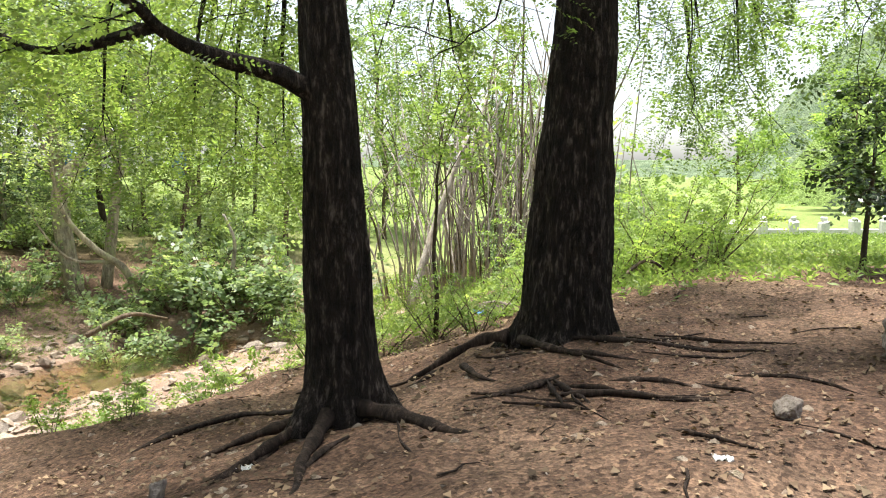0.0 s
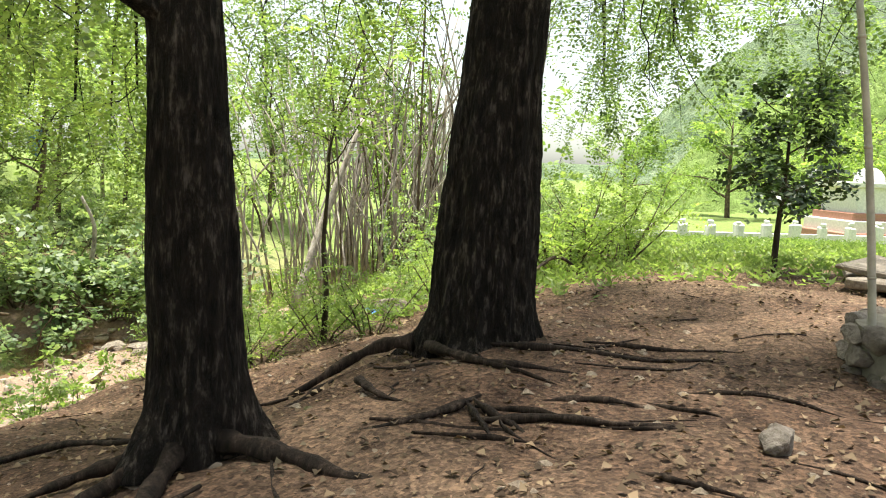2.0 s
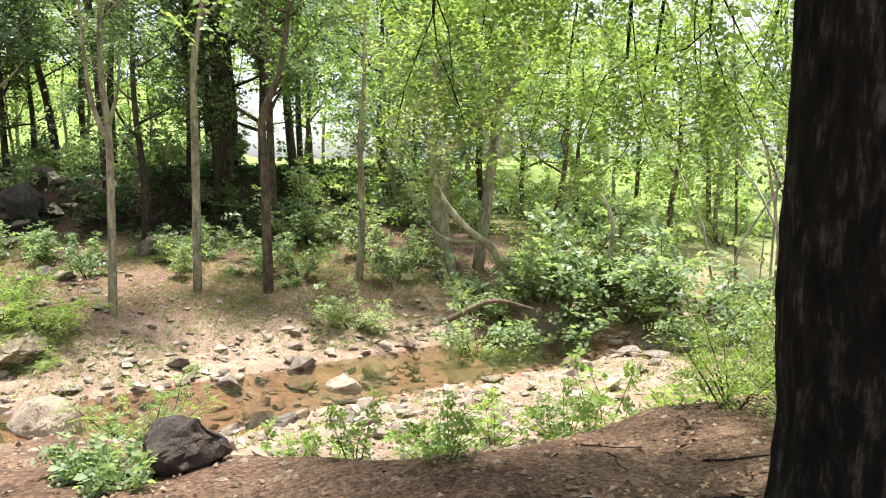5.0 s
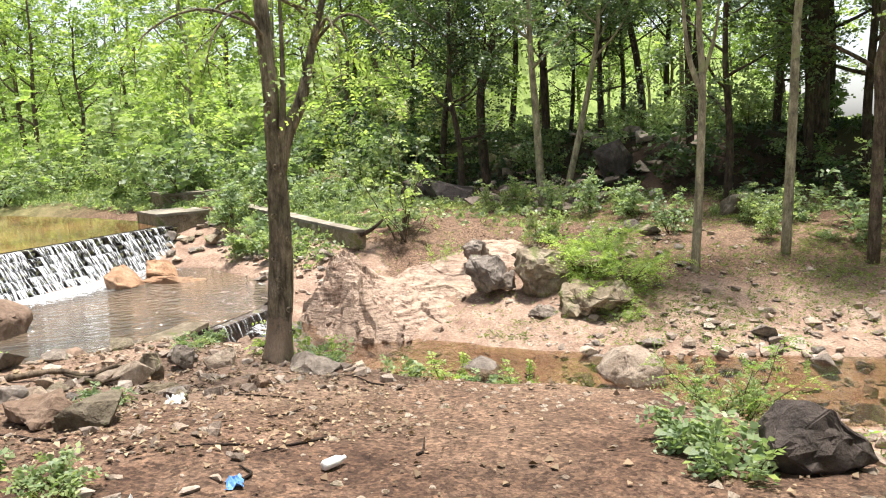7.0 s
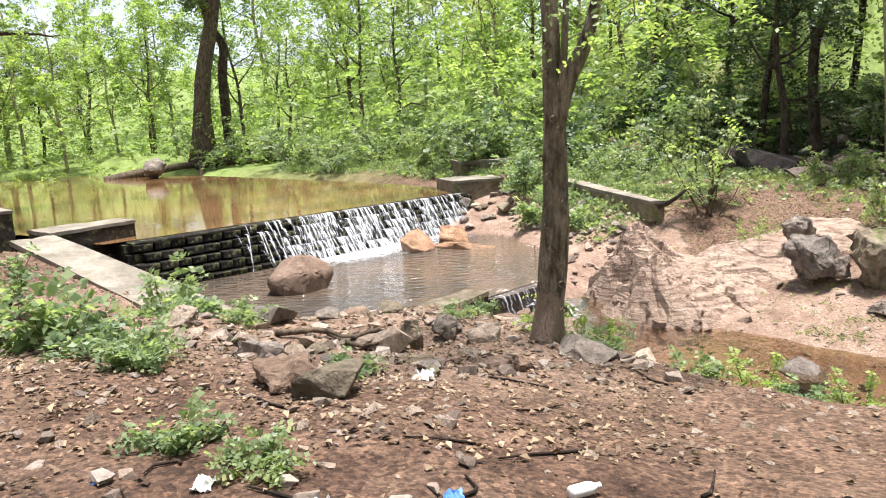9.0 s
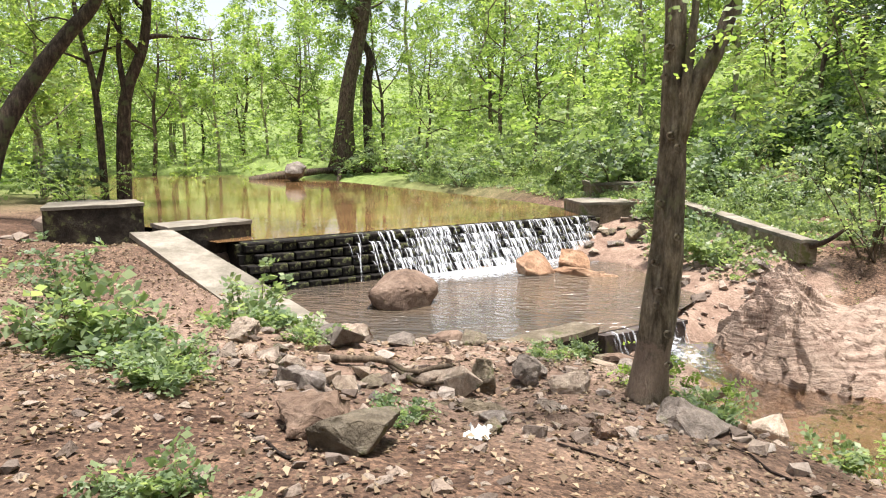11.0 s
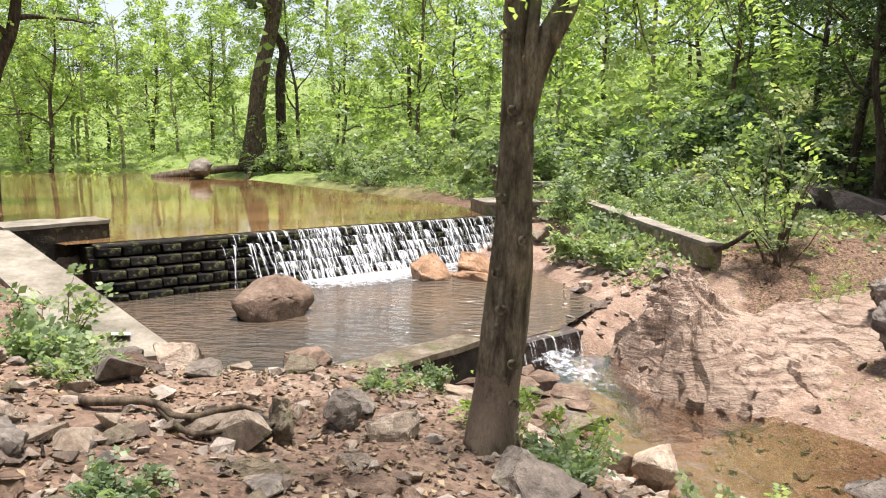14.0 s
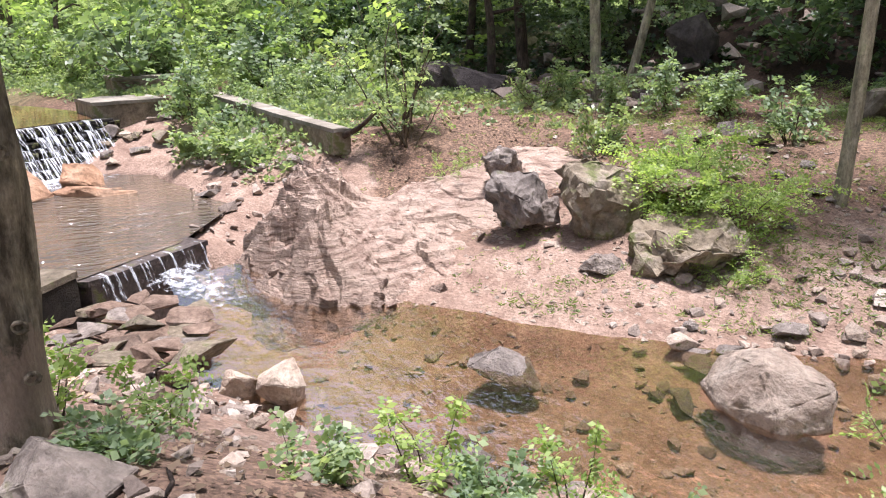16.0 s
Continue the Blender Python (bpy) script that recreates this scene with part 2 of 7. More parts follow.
def bedrock_material():
    """Foliated bedrock: thin tilted bands, sandy patches, hairline joints."""
    m, n, l, b = material("bedrock", 0.9)
    tc, turn = n.new("ShaderNodeTexCoord"), n.new("ShaderNodeMapping")
    turn.inputs["Rotation"].default_value = (0.9, 0.35, 0.6)
    turn.inputs["Scale"].default_value = (1.2, 2.2, 13.0)
    l.new(tc.outputs["Object"], turn.inputs["Vector"])
    band = n.new("ShaderNodeTexNoise")
    band.inputs["Scale"].default_value, band.inputs["Detail"].default_value, band.inputs["Roughness"].default_value = 1.6, 8, 0.68
    l.new(turn.outputs["Vector"], band.inputs["Vector"])
    big, fine = noise_node(n, l, 1.1, 6, 0.65), noise_node(n, l, 24, 8, 0.72)
    c = ramp(n, l, band.outputs["Fac"], [(0.32, (0.15, 0.09, 0.066)), (0.47, (0.35, 0.245, 0.185)), (0.66, (0.54, 0.42, 0.335))])
    sandy = ramp(n, l, big, [(0.46, (0, 0, 0)), (0.6, (0.75, 0.75, 0.75))])
    c = mix(n, l, sandy, c, (0.46, 0.345, 0.265))
    crack = n.new("ShaderNodeTexVoronoi")
    crack.feature = "DISTANCE_TO_EDGE"
    crack.inputs["Scale"].default_value = 1.3
    skew = n.new("ShaderNodeMapping")
    skew.inputs["Rotation"].default_value, skew.inputs["Scale"].default_value = (0.5, 0.2, 0.5), (1.2, 3.0, 2.2)
    l.new(tc.outputs["Object"], skew.inputs["Vector"])
    l.new(skew.outputs["Vector"], crack.inputs["Vector"])
    c = mix(n, l, 0.35, c, ramp(n, l, crack.outputs["Distance"], [(0.0, (0.3, 0.26, 0.24)), (0.035, (1, 1, 1))]), "MULTIPLY")
    c = mix(n, l, 0.5, c, ramp(n, l, fine, [(0.3, (0.5, 0.48, 0.46)), (0.62, (1, 1, 1))]), "MULTIPLY")
    l.new(c, b.inputs["Base Color"])
    k = bump(n, l, b, band.outputs["Fac"], 1.0, 0.09)
    k2 = n.new("ShaderNodeBump")
    k2.inputs["Strength"].default_value, k2.inputs["Distance"].default_value = 0.8, 0.04
    l.new(fine, k2.inputs["Height"])
    l.new(k2.outputs["Normal"], k.inputs["Normal"])
    return m


MAT = {
    "soil": ground_material(),
    "bark_dark": bark_material("bark_dark", (0.007, 0.005, 0.004), (0.034, 0.025, 0.02), (0.19, 0.155, 0.135), 26, 0.12),
    "root": bark_material("root", (0.018, 0.012, 0.009), (0.045, 0.031, 0.024), (0.12, 0.085, 0.066), 20, 0.03),
    "bark_mid": bark_material("bark_mid", (0.07, 0.05, 0.035), (0.16, 0.12, 0.085), (0.27, 0.21, 0.15), 15, 0.02, (0.13, 0.13, 0.06)),
    "bark_peeled": bark_material("bark_peeled", (0.10, 0.078, 0.054), (0.31, 0.255, 0.18), (0.54, 0.465, 0.35), 13, 0.06, (0.17, 0.165, 0.085), (0.33, 0.235, 0.175)),
    "bark_pale": bark_material("bark_pale", (0.22, 0.19, 0.13), (0.40, 0.355, 0.245), (0.56, 0.51, 0.38), 12, 0.012, (0.28, 0.29, 0.15)),
    "bark_wood": bark_material("bark_wood", (0.035, 0.026, 0.02), (0.09, 0.066, 0.048), (0.17, 0.13, 0.095), 14, 0.02, (0.08, 0.085, 0.04)),
    "deadwood": bark_material("deadwood", (0.34, 0.29, 0.24), (0.54, 0.48, 0.42), (0.68, 0.63, 0.56), 10, 0.008),
    "stone_tan": stone_material("stone_tan", (0.34, 0.25, 0.19), (0.52, 0.42, 0.33), (0.66, 0.57, 0.47), 2.6, 0.02),
    "stone_grey": stone_material("stone_grey", (0.15, 0.125, 0.105), (0.30, 0.255, 0.22), (0.50, 0.44, 0.385), 3.0, 0.03),
    "stone_moss": stone_material("stone_moss", (0.12, 0.095, 0.065), (0.28, 0.23, 0.165), (0.48, 0.42, 0.34), 2.6, 0.09),
    "stone_brown": stone_material("stone_brown", (0.13, 0.085, 0.06), (0.25, 0.175, 0.13), (0.38, 0.29, 0.22), 2.0, 0.0, 0.8),
    "stone_dark": stone_material("stone_dark", (0.05, 0.042, 0.04), (0.11, 0.09, 0.082), (0.20, 0.17, 0.155), 2.4, 0.03),
    "stone_orange": stone_material("stone_orange", (0.24, 0.135, 0.08), (0.43, 0.265, 0.165), (0.58, 0.42, 0.30), 2.2),
    "bedrock": bedrock_material(),
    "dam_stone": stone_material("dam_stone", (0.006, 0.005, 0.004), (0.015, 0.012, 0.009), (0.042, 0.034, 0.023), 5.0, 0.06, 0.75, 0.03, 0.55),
    "rubble": rubble_material(),
    "concrete": concrete_material(),
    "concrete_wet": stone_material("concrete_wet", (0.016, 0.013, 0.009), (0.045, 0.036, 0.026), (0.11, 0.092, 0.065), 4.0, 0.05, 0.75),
    "water_upper": water_material("water_upper", (0.25, 0.14, 0.062), 1.0, 2.2, 0.08, (1, 1, 1), (0.11, 0.062, 0.028), 0.03),
    "water_pool": water_material("water_pool", (0.05, 0.046, 0.038), 1.0, 3.2, 1.0, (2.2, 0.9, 1), (0.13, 0.088, 0.056), 0.05, 0.13),
    "water_stream": clear_water_material("water_stream", (0.88, 0.77, 0.65), 4.5, 0.022),
    "falling": froth_material("falling", 22, (1, 0.4, 0.14), 0.70, 1.12, 0.62),
    "froth": froth_material("froth", 9, (1, 1, 1), 0.75, 1.2, 0.6),
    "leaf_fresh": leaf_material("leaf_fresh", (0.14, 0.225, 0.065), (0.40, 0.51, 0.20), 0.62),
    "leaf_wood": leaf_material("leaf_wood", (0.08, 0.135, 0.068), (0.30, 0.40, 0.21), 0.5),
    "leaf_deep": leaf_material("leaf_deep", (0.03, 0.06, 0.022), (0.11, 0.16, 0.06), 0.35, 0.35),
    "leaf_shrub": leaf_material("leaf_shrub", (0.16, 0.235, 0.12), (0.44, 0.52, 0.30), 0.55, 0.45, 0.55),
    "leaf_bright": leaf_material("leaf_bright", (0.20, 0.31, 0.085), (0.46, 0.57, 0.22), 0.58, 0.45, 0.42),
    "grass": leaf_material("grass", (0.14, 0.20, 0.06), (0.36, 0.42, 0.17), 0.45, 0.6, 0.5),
    "litter": leaf_material("litter", (0.06, 0.036, 0.026), (0.37, 0.26, 0.185), 0.05, 0.8),
    "litter_pale": leaf_material("litter_pale", (0.13, 0.085, 0.06), (0.44, 0.325, 0.235), 0.08, 0.75, 0.6),
    "paper": plain_material("paper", (0.75, 0.73, 0.70), 0.6),
    "blue_plastic": plain_material("blue_plastic", (0.14, 0.30, 0.62), 0.35),
    "paint_white": plain_material("paint_white", (0.72, 0.70, 0.66), 0.7),
    "paint_red": plain_material("paint_red", (0.40, 0.20, 0.15), 0.7),
    "pole": plain_material("pole", (0.50, 0.45, 0.37), 0.75, 0, 0.35, 6),
    # paled, greyed green: distance haze is put into this base colour
    "far_woods_hazed": stone_material("far_woods_hazed", (0.11, 0.17, 0.10), (0.22, 0.30, 0.18), (0.34, 0.42, 0.26), 0.16, 0.0, 0.95, 3.0, 0.0),
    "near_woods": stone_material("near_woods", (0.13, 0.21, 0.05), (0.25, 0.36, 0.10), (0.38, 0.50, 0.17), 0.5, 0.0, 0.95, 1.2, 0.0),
    "cable": plain_material("cable", (0.25, 0.25, 0.27), 0.5),
}

# ---------- mesh tools ----------
def thing(name, label, category, loc=(0, 0, 0), group="", kind=""):
    ob = new(name)
    ob.location = loc
    ob.empty_display_size = 0.1
    return tagged(ob, label, category, group, kind)


def mesh_from(name, verts, faces, mat, smooth=True):
    me = bpy.data.meshes.new(name)
    me.from_pydata([tuple(v) for v in verts], [], [tuple(f) for f in faces])
    me.materials.append(MAT[mat])
    me.shade_smooth() if smooth else me.shade_flat()
    return me


def quads_mesh(name, verts, mat):
    """A mesh of loose four-cornered blades, from an array of shape (n, 4, 3)."""
    me = bpy.data.meshes.new(name)
    n = len(verts)
    me.vertices.add(n * 4)
    me.vertices.foreach_set("co", np.asarray(verts, np.float32).ravel())
    me.loops.add(n * 4)
    me.loops.foreach_set("vertex_index", np.arange(n * 4, dtype=np.int32))
    me.polygons.add(n)
    me.polygons.foreach_set("loop_start", np.arange(0, n * 4, 4, dtype=np.int32))
    me.update(calc_edges=True)
    me.materials.append(MAT[mat])
    return me


def leafy_mesh(name, stems, blades, stem_mat, leaf_mat, seg=3):
    """One mesh of thin stems and many leaf blades."""
    verts, faces = [], []
    for pts, radii in stems:
        v, f = tube(pts, radii, seg)
        o = len(verts)
        verts += v
        faces += [tuple(i + o for i in q) for q in f[:-2]]
    nv, nb, ns = len(verts), len(blades), len(faces)
    me = bpy.data.meshes.new(name)
    me.vertices.add(nv + nb * 4)
    co = np.concatenate([np.array([tuple(v) for v in verts], np.float32).reshape(-1, 3), np.asarray(blades, np.float32).reshape(-1, 3)])
    me.vertices.foreach_set("co", co.ravel())
    loops = np.concatenate([np.array(faces, np.int32).ravel(), np.arange(nv, nv + nb * 4, dtype=np.int32)])
    me.loops.add(len(loops))
    me.loops.foreach_set("vertex_index", loops)
    me.polygons.add(ns + nb)
    me.polygons.foreach_set("loop_start", np.arange(0, (ns + nb) * 4, 4, dtype=np.int32))
    me.polygons.foreach_set("material_index", np.concatenate([np.zeros(ns, np.int32), np.ones(nb, np.int32)]))
    me.update(calc_edges=True)
    me.materials.append(MAT[stem_mat])
    me.materials.append(MAT[leaf_mat])
    return me


def part_mesh(name, me, parent, label=""):
    ob = new(name, me)
    ob.parent = parent
    if label:
        ob["label"] = label
    return ob


def part(name, bm, mat, parent, label="", smooth=False):
    me = bpy.data.meshes.new(name)
    bm.to_mesh(me)
    bm.free()
    me.materials.append(MAT[mat])
    me.shade_smooth() if smooth else me.shade_flat()
    return part_mesh(name, me, parent, label)


def tube(points, radii, seg=10, flare=None, lumps=0.0, seed=0):
    """Verts and faces of a bent, tapered stem; flare(angle, i) widens it."""
    pts = [Vector(p) for p in points]
    verts, faces = [], []
    side = Vector((1, 0, 0))
    for i, p in enumerate(pts):
        d = (pts[min(i + 1, len(pts) - 1)] - pts[max(i - 1, 0)]).normalized()
        side = (side - d * side.dot(d)).normalized() if abs(side.dot(d)) < 0.98 else d.orthogonal().normalized()
        up = d.cross(side)
        for k in range(seg):
            a = 2 * math.pi * k / seg
            r = radii[i] * (flare(a, i) if flare else 1)
            if lumps:
                r *= 1 + lumps * noise.noise(Vector((math.cos(a) * 1.5 + seed, math.sin(a) * 1.5, p.z * 1.8)))
            verts.append(p + (side * math.cos(a) + up * math.sin(a)) * r)
    for i in range(len(pts) - 1):
        for k in range(seg):
            a, b = i * seg + k, i * seg + (k + 1) % seg
            faces.append((a, b, b + seg, a + seg))
    faces.append(tuple(range(seg))[::-1])
    faces.append(tuple(range((len(pts) - 1) * seg, len(pts) * seg)))
    return verts, faces


def tubes_mesh(name, stems, mat, seg=6):
    verts, faces = [], []
    for pts, radii in stems:
        v, f = tube(pts, radii, seg)
        o = len(verts)
        verts += v
        faces += [tuple(i + o for i in q) for q in f]
    return mesh_from(name, verts, faces, mat)


def smooth_line(points, n):
    """n points along a Catmull-Rom curve through the given ones."""
    p = [np.array(q, float) for q in points]
    p = [2 * p[0] - p[1]] + p + [2 * p[-1] - p[-2]]
    out = []
    for u in np.linspace(0, len(p) - 3 - 1e-6, n):
        i = int(u)
        t = u - i
        a, b, c, d = p[i:i + 4]
        out.append(0.5 * (2 * b + (c - a) * t + (2 * a - 5 * b + 4 * c - d) * t * t + (3 * b - a - 3 * c + d) * t ** 3))
    return out


def unit(v):
    return v / (np.linalg.norm(v, axis=-1, keepdims=True) + 1e-9)


def sprays(rng, starts, ways, lengths, pairs, leaf, width, droop=0.3, angle=0.9, fold=0.15):
    """Leafy sprays: along each one, pairs of blades set to either side. Gives an array (n, 4, 3)."""
    starts, ways = np.asarray(starts, float), unit(np.asarray(ways, float))
    s = len(starts)
    lengths = np.broadcast_to(np.asarray(lengths, float), s)[:, None]
    up = unit(np.array([0, 0, 1.0]) + rng.normal(0, 0.35, (s, 3)))
    side = unit(np.cross(ways, up) + 1e-4)
    nor = np.cross(side, ways)
    out = []
    for j in range(pairs):
        t = (j + 0.8) / pairs
        c = starts + ways * lengths * t + np.array([0, 0, -1.0]) * lengths * droop * t * t
        for sgn in (-1, 1):
            d = unit(ways * (1 - angle * 0.75) + side * sgn * angle + nor * rng.normal(0.0, 0.25, (s, 1)) + np.array([0, 0, -0.35 * droop]))
            size = leaf * rng.uniform(0.7, 1.25, (s, 1)) * (1 - 0.35 * abs(2 * t - 1))
            w = unit(np.cross(d, nor + rng.normal(0, 0.3, (s, 3)))) * size * width
            lift = nor * size * fold * 0.3
            out.append(np.stack([c, c + d * size * 0.45 + w + lift, c + d * size, c + d * size * 0.5 - w + lift], 1))
    return np.concatenate(out)


def rng_of(seed):
    return np.random.default_rng(seed)


# ---------- the lie of the land ----------
COURSE = np.array([(-70, -48), (-50, -29), (-36, -14.5), (-27, -5.5), (-19.8, 0.2), (-15.5, 4.4), (-13.2, 5.6), (-11.7, 6.7), (-10.4, 8.2), (-9.3, 10), (-8.4, 12), (-7.2, 14), (-6.0, 16.5), (-4.8, 20), (-2.5, 27), (4, 45), (10, 90)], float)
HALF = np.array([6, 6, 6, 6, 4.6, 1.6, 1.2, 1.25, 1.25, 1.2, 1.2, 1.25, 1.3, 1.3, 1.3, 1.3, 1.3])
DAM_A, DAM_B = np.array([-16.75, -3.15]), np.array([-23.0, 2.85])
DAM_DIR = (DAM_B - DAM_A) / np.linalg.norm(DAM_B - DAM_A)
DAM_OUT = np.array([DAM_DIR[1], -DAM_DIR[0]])
UPPER, POOL, STREAM = -1.29, -2.2, -2.62
POOL_EDGE = np.array([(-12.75, 0.4), (-13.0, 2.1), (-14.2, 3.3), (-15.6, 4.5), (-17.8, 4.9), (-20.9, 3.8), (-21.5, 2.5), (-16.5, -2.2), (-14.3, -1.1)])


def course_of(x, y):
    """Distance to the watercourse's middle, less what it is wider than 1.2 m; the side (+1: the far one); how far along."""
    best = np.full(np.shape(x), 1e9)
    side, along = np.zeros(np.shape(x)), np.zeros(np.shape(x))
    for i in range(len(COURSE) - 1):
        a, b = COURSE[i], COURSE[i + 1]
        d = b - a
        t = np.clip(((x - a[0]) * d[0] + (y - a[1]) * d[1]) / (d @ d), 0, 1)
        px, py = x - a[0] - t * d[0], y - a[1] - t * d[1]
        dist = np.hypot(px, py) - (HALF[i] * (1 - t) + HALF[i + 1] * t - 1.2)
        closer = dist < best
        best = np.where(closer, dist, best)
        side = np.where(closer, np.sign(d[0] * py - d[1] * px), side)
        along = np.where(closer, i + t, along)
    return best, side, along


def pool_distance(x, y):
    """Distance to the lower pool's rim, less than nought within."""
    best, inside = np.full(np.shape(x), 1e9), np.zeros(np.shape(x), bool)
    for a, b in zip(POOL_EDGE, np.roll(POOL_EDGE, -1, 0)):
        d = b - a
        t = np.clip(((x - a[0]) * d[0] + (y - a[1]) * d[1]) / (d @ d), 0, 1)
        best = np.minimum(best, np.hypot(x - a[0] - t * d[0], y - a[1] - t * d[1]))
        cross = ((a[1] > y) != (b[1] > y)) & (x < (b[0] - a[0]) * (y - a[1]) / (b[1] - a[1] + 1e-12) + a[0])
        inside ^= cross
    return np.where(inside, -best, best)


def ripple(x, y):
    """Small unevenness of trodden ground."""
    return 0.03 * np.sin(x * 1.7 + 1.3 * np.sin(y * 0.9)) + 0.025 * np.sin(y * 2.3 + 1.7 * np.sin(x * 1.1 + 2)) + 0.012 * np.sin(x * 6.1 + y * 3.7) + 0.01 * np.sin(y * 7.7 - x * 5.3 + 1)


def land(x, y):
    """Height of the ground at x, y."""
    x, y = np.asarray(x, float), np.asarray(y, float)
    d, side, along = course_of(x, y)
    near_low = np.interp(d, [0, 0.9, 1.3, 2.0, 3.3, 5.3, 6.6, 8.0, 9.2, 10.2, 11, 14, 30, 200], [-2.95, -2.85, -2.6, -2.2, -1.5, -1.2, -1.02, -0.86, -0.55, -0.24, -0.1, 0.05, 0.1, 3])
    far_low = np.interp(d, [0, 0.9, 1.3, 2.0, 4.0, 6.0, 9.0, 11.0, 13, 17, 21, 40, 200], [-2.95, -2.85, -2.62, -2.45, -1.95, -1.5, -1.25, -1.0, 0.0, 2.4, 3.8, 8.0, 25])
    near_up = np.interp(d, [0, 1.0, 1.5, 2.2, 5, 10, 15, 30, 200], [-1.9, -1.7, -1.3, -1.2, -1.12, -0.7, -0.2, 0.5, 12])
    far_up = np.interp(d, [0, 1.0, 1.5, 2.2, 5, 9, 12, 17, 22, 40, 200], [-1.9, -1.7, -1.3, -1.12, -1.0, -0.85, 0.2, 2.4, 3.8, 8.0, 25])
    near_bed = np.interp(d, [0, 0.9, 1.3, 2.0, 3.0, 4.2, 5.5, 6.2, 6.8, 7.5, 8.1, 9.2, 10.2, 11, 14, 30, 200], [-2.95, -2.85, -2.64, -2.52, -2.42, -2.27, -2.05, -1.7, -1.12, -0.96, -0.86, -0.55, -0.24, -0.1, 0.05, 0.1, 3])
    wide = np.clip((y - 6.9) / 1.1, 0, 1)
    near_low = near_low * (1 - wide) + near_bed * wide
    low, up = np.where(side > 0, far_low, near_low), np.where(side > 0, far_up, near_up)
    behind = -((x - DAM_A[0]) * DAM_OUT[0] + (y - DAM_A[1]) * DAM_OUT[1])
    u = np.clip(behind / 0.5, 0, 1)
    z = low * (1 - u) + up * u
    p = pool_distance(x, y)
    bowl = np.where(side > 0, np.interp(p, [-1.5, -0.3, 0, 0.5, 1.2, 1.8], [-2.8, -2.5, -2.2, -1.75, -1.35, 3]), np.interp(p, [-1.5, -0.3, 0, 0.8, 2.0, 3.2, 4.5], [-2.8, -2.5, -2.2, -2.1, -1.55, -1.2, 3]) - 0.36 * np.clip((-11.4 - x) / 0.8, 0, 1))
    z = np.where((behind < 0.1), np.minimum(z, bowl), z)
    wall = (np.array([-12.1, -0.35]), np.array([-15.25, -4.7]))
    run = wall[1] - wall[0]
    reach = float(np.hypot(*run))
    s = ((x - wall[0][0]) * run[0] + (y - wall[0][1]) * run[1]) / reach ** 2
    off = (run[0] * (y - wall[0][1]) - run[1] * (x - wall[0][0])) / reach
    banked = -1.96 + 0.89 * np.clip(s, 0, 1.1) + 0.04 * off - 0.55 * np.clip(off - 1.6, 0, 9) - 6 * np.clip(-0.02 - s, 0, 1) * reach * 0.3 - 2 * np.clip(s - 1.12, 0, 9) * reach
    z = np.where((off > -0.25) & (off < 6), np.maximum(z, banked), z)
    la, lb = np.array([-12.15, 2.85]), np.array([-14.1, 3.95])
    lt = np.clip(((x - la[0]) * (lb - la)[0] + (y - la[1]) * (lb - la)[1]) / ((lb - la) @ (lb - la)), 0, 1)
    ld = np.hypot(x - la[0] - lt * (lb - la)[0], y - la[1] - lt * (lb - la)[1])
    z = np.where(behind < 0.1, np.minimum(z, np.maximum(-2.42, -2.38 + 0.95 * np.clip(ld - 0.35, 0, 3))), z)
    far_rim = np.interp(p, [0, 0.4, 1.2, 2.3, 3.5], [-2.25, -2.05, -1.8, -1.4, -1.25])
    z = np.where((side > 0) & (behind < 0.1) & (p > 0), np.maximum(z, far_rim - 0.9 * np.clip((x + 18.4) / 2.4, 0, 1) * np.clip(p / 0.8, 0, 1) - 3 * np.clip((x + 15.9) / 0.9, 0, 1)), z)
    meadow = np.clip((y - 9.5) / 30, 0, 1.2) * np.where((side < 0) & (d > 9), np.clip((d - 9) / 3, 0, 1), 0)
    z = z - 2.2 * meadow
    z = z + 1.1 * np.clip((-45 - x) / 5, 0, 1) * np.clip((6 - d) / 3, 0, 1)
    z = z - 0.5 * np.exp(-((x + 18.3) ** 2 + (y + 5.6) ** 2) / 5) * (behind > 0) - 0.4 * np.exp(-((x + 16.3) ** 2 + (y + 6.9) ** 2) / 4.5)
    z = np.maximum(z, -1.85 - 0.5 * (((x + 5.8) / 2.8) ** 2 + ((y - 19.0) / 1.4) ** 2))
    damp = np.clip((d - 0.8) / 2.0, 0, 1)
    return z + ripple(x, y) * (0.4 + 0.6 * damp)


def spot(x, y, dz=0.0):
    return (float(x), float(y), float(land(x, y)) + dz)


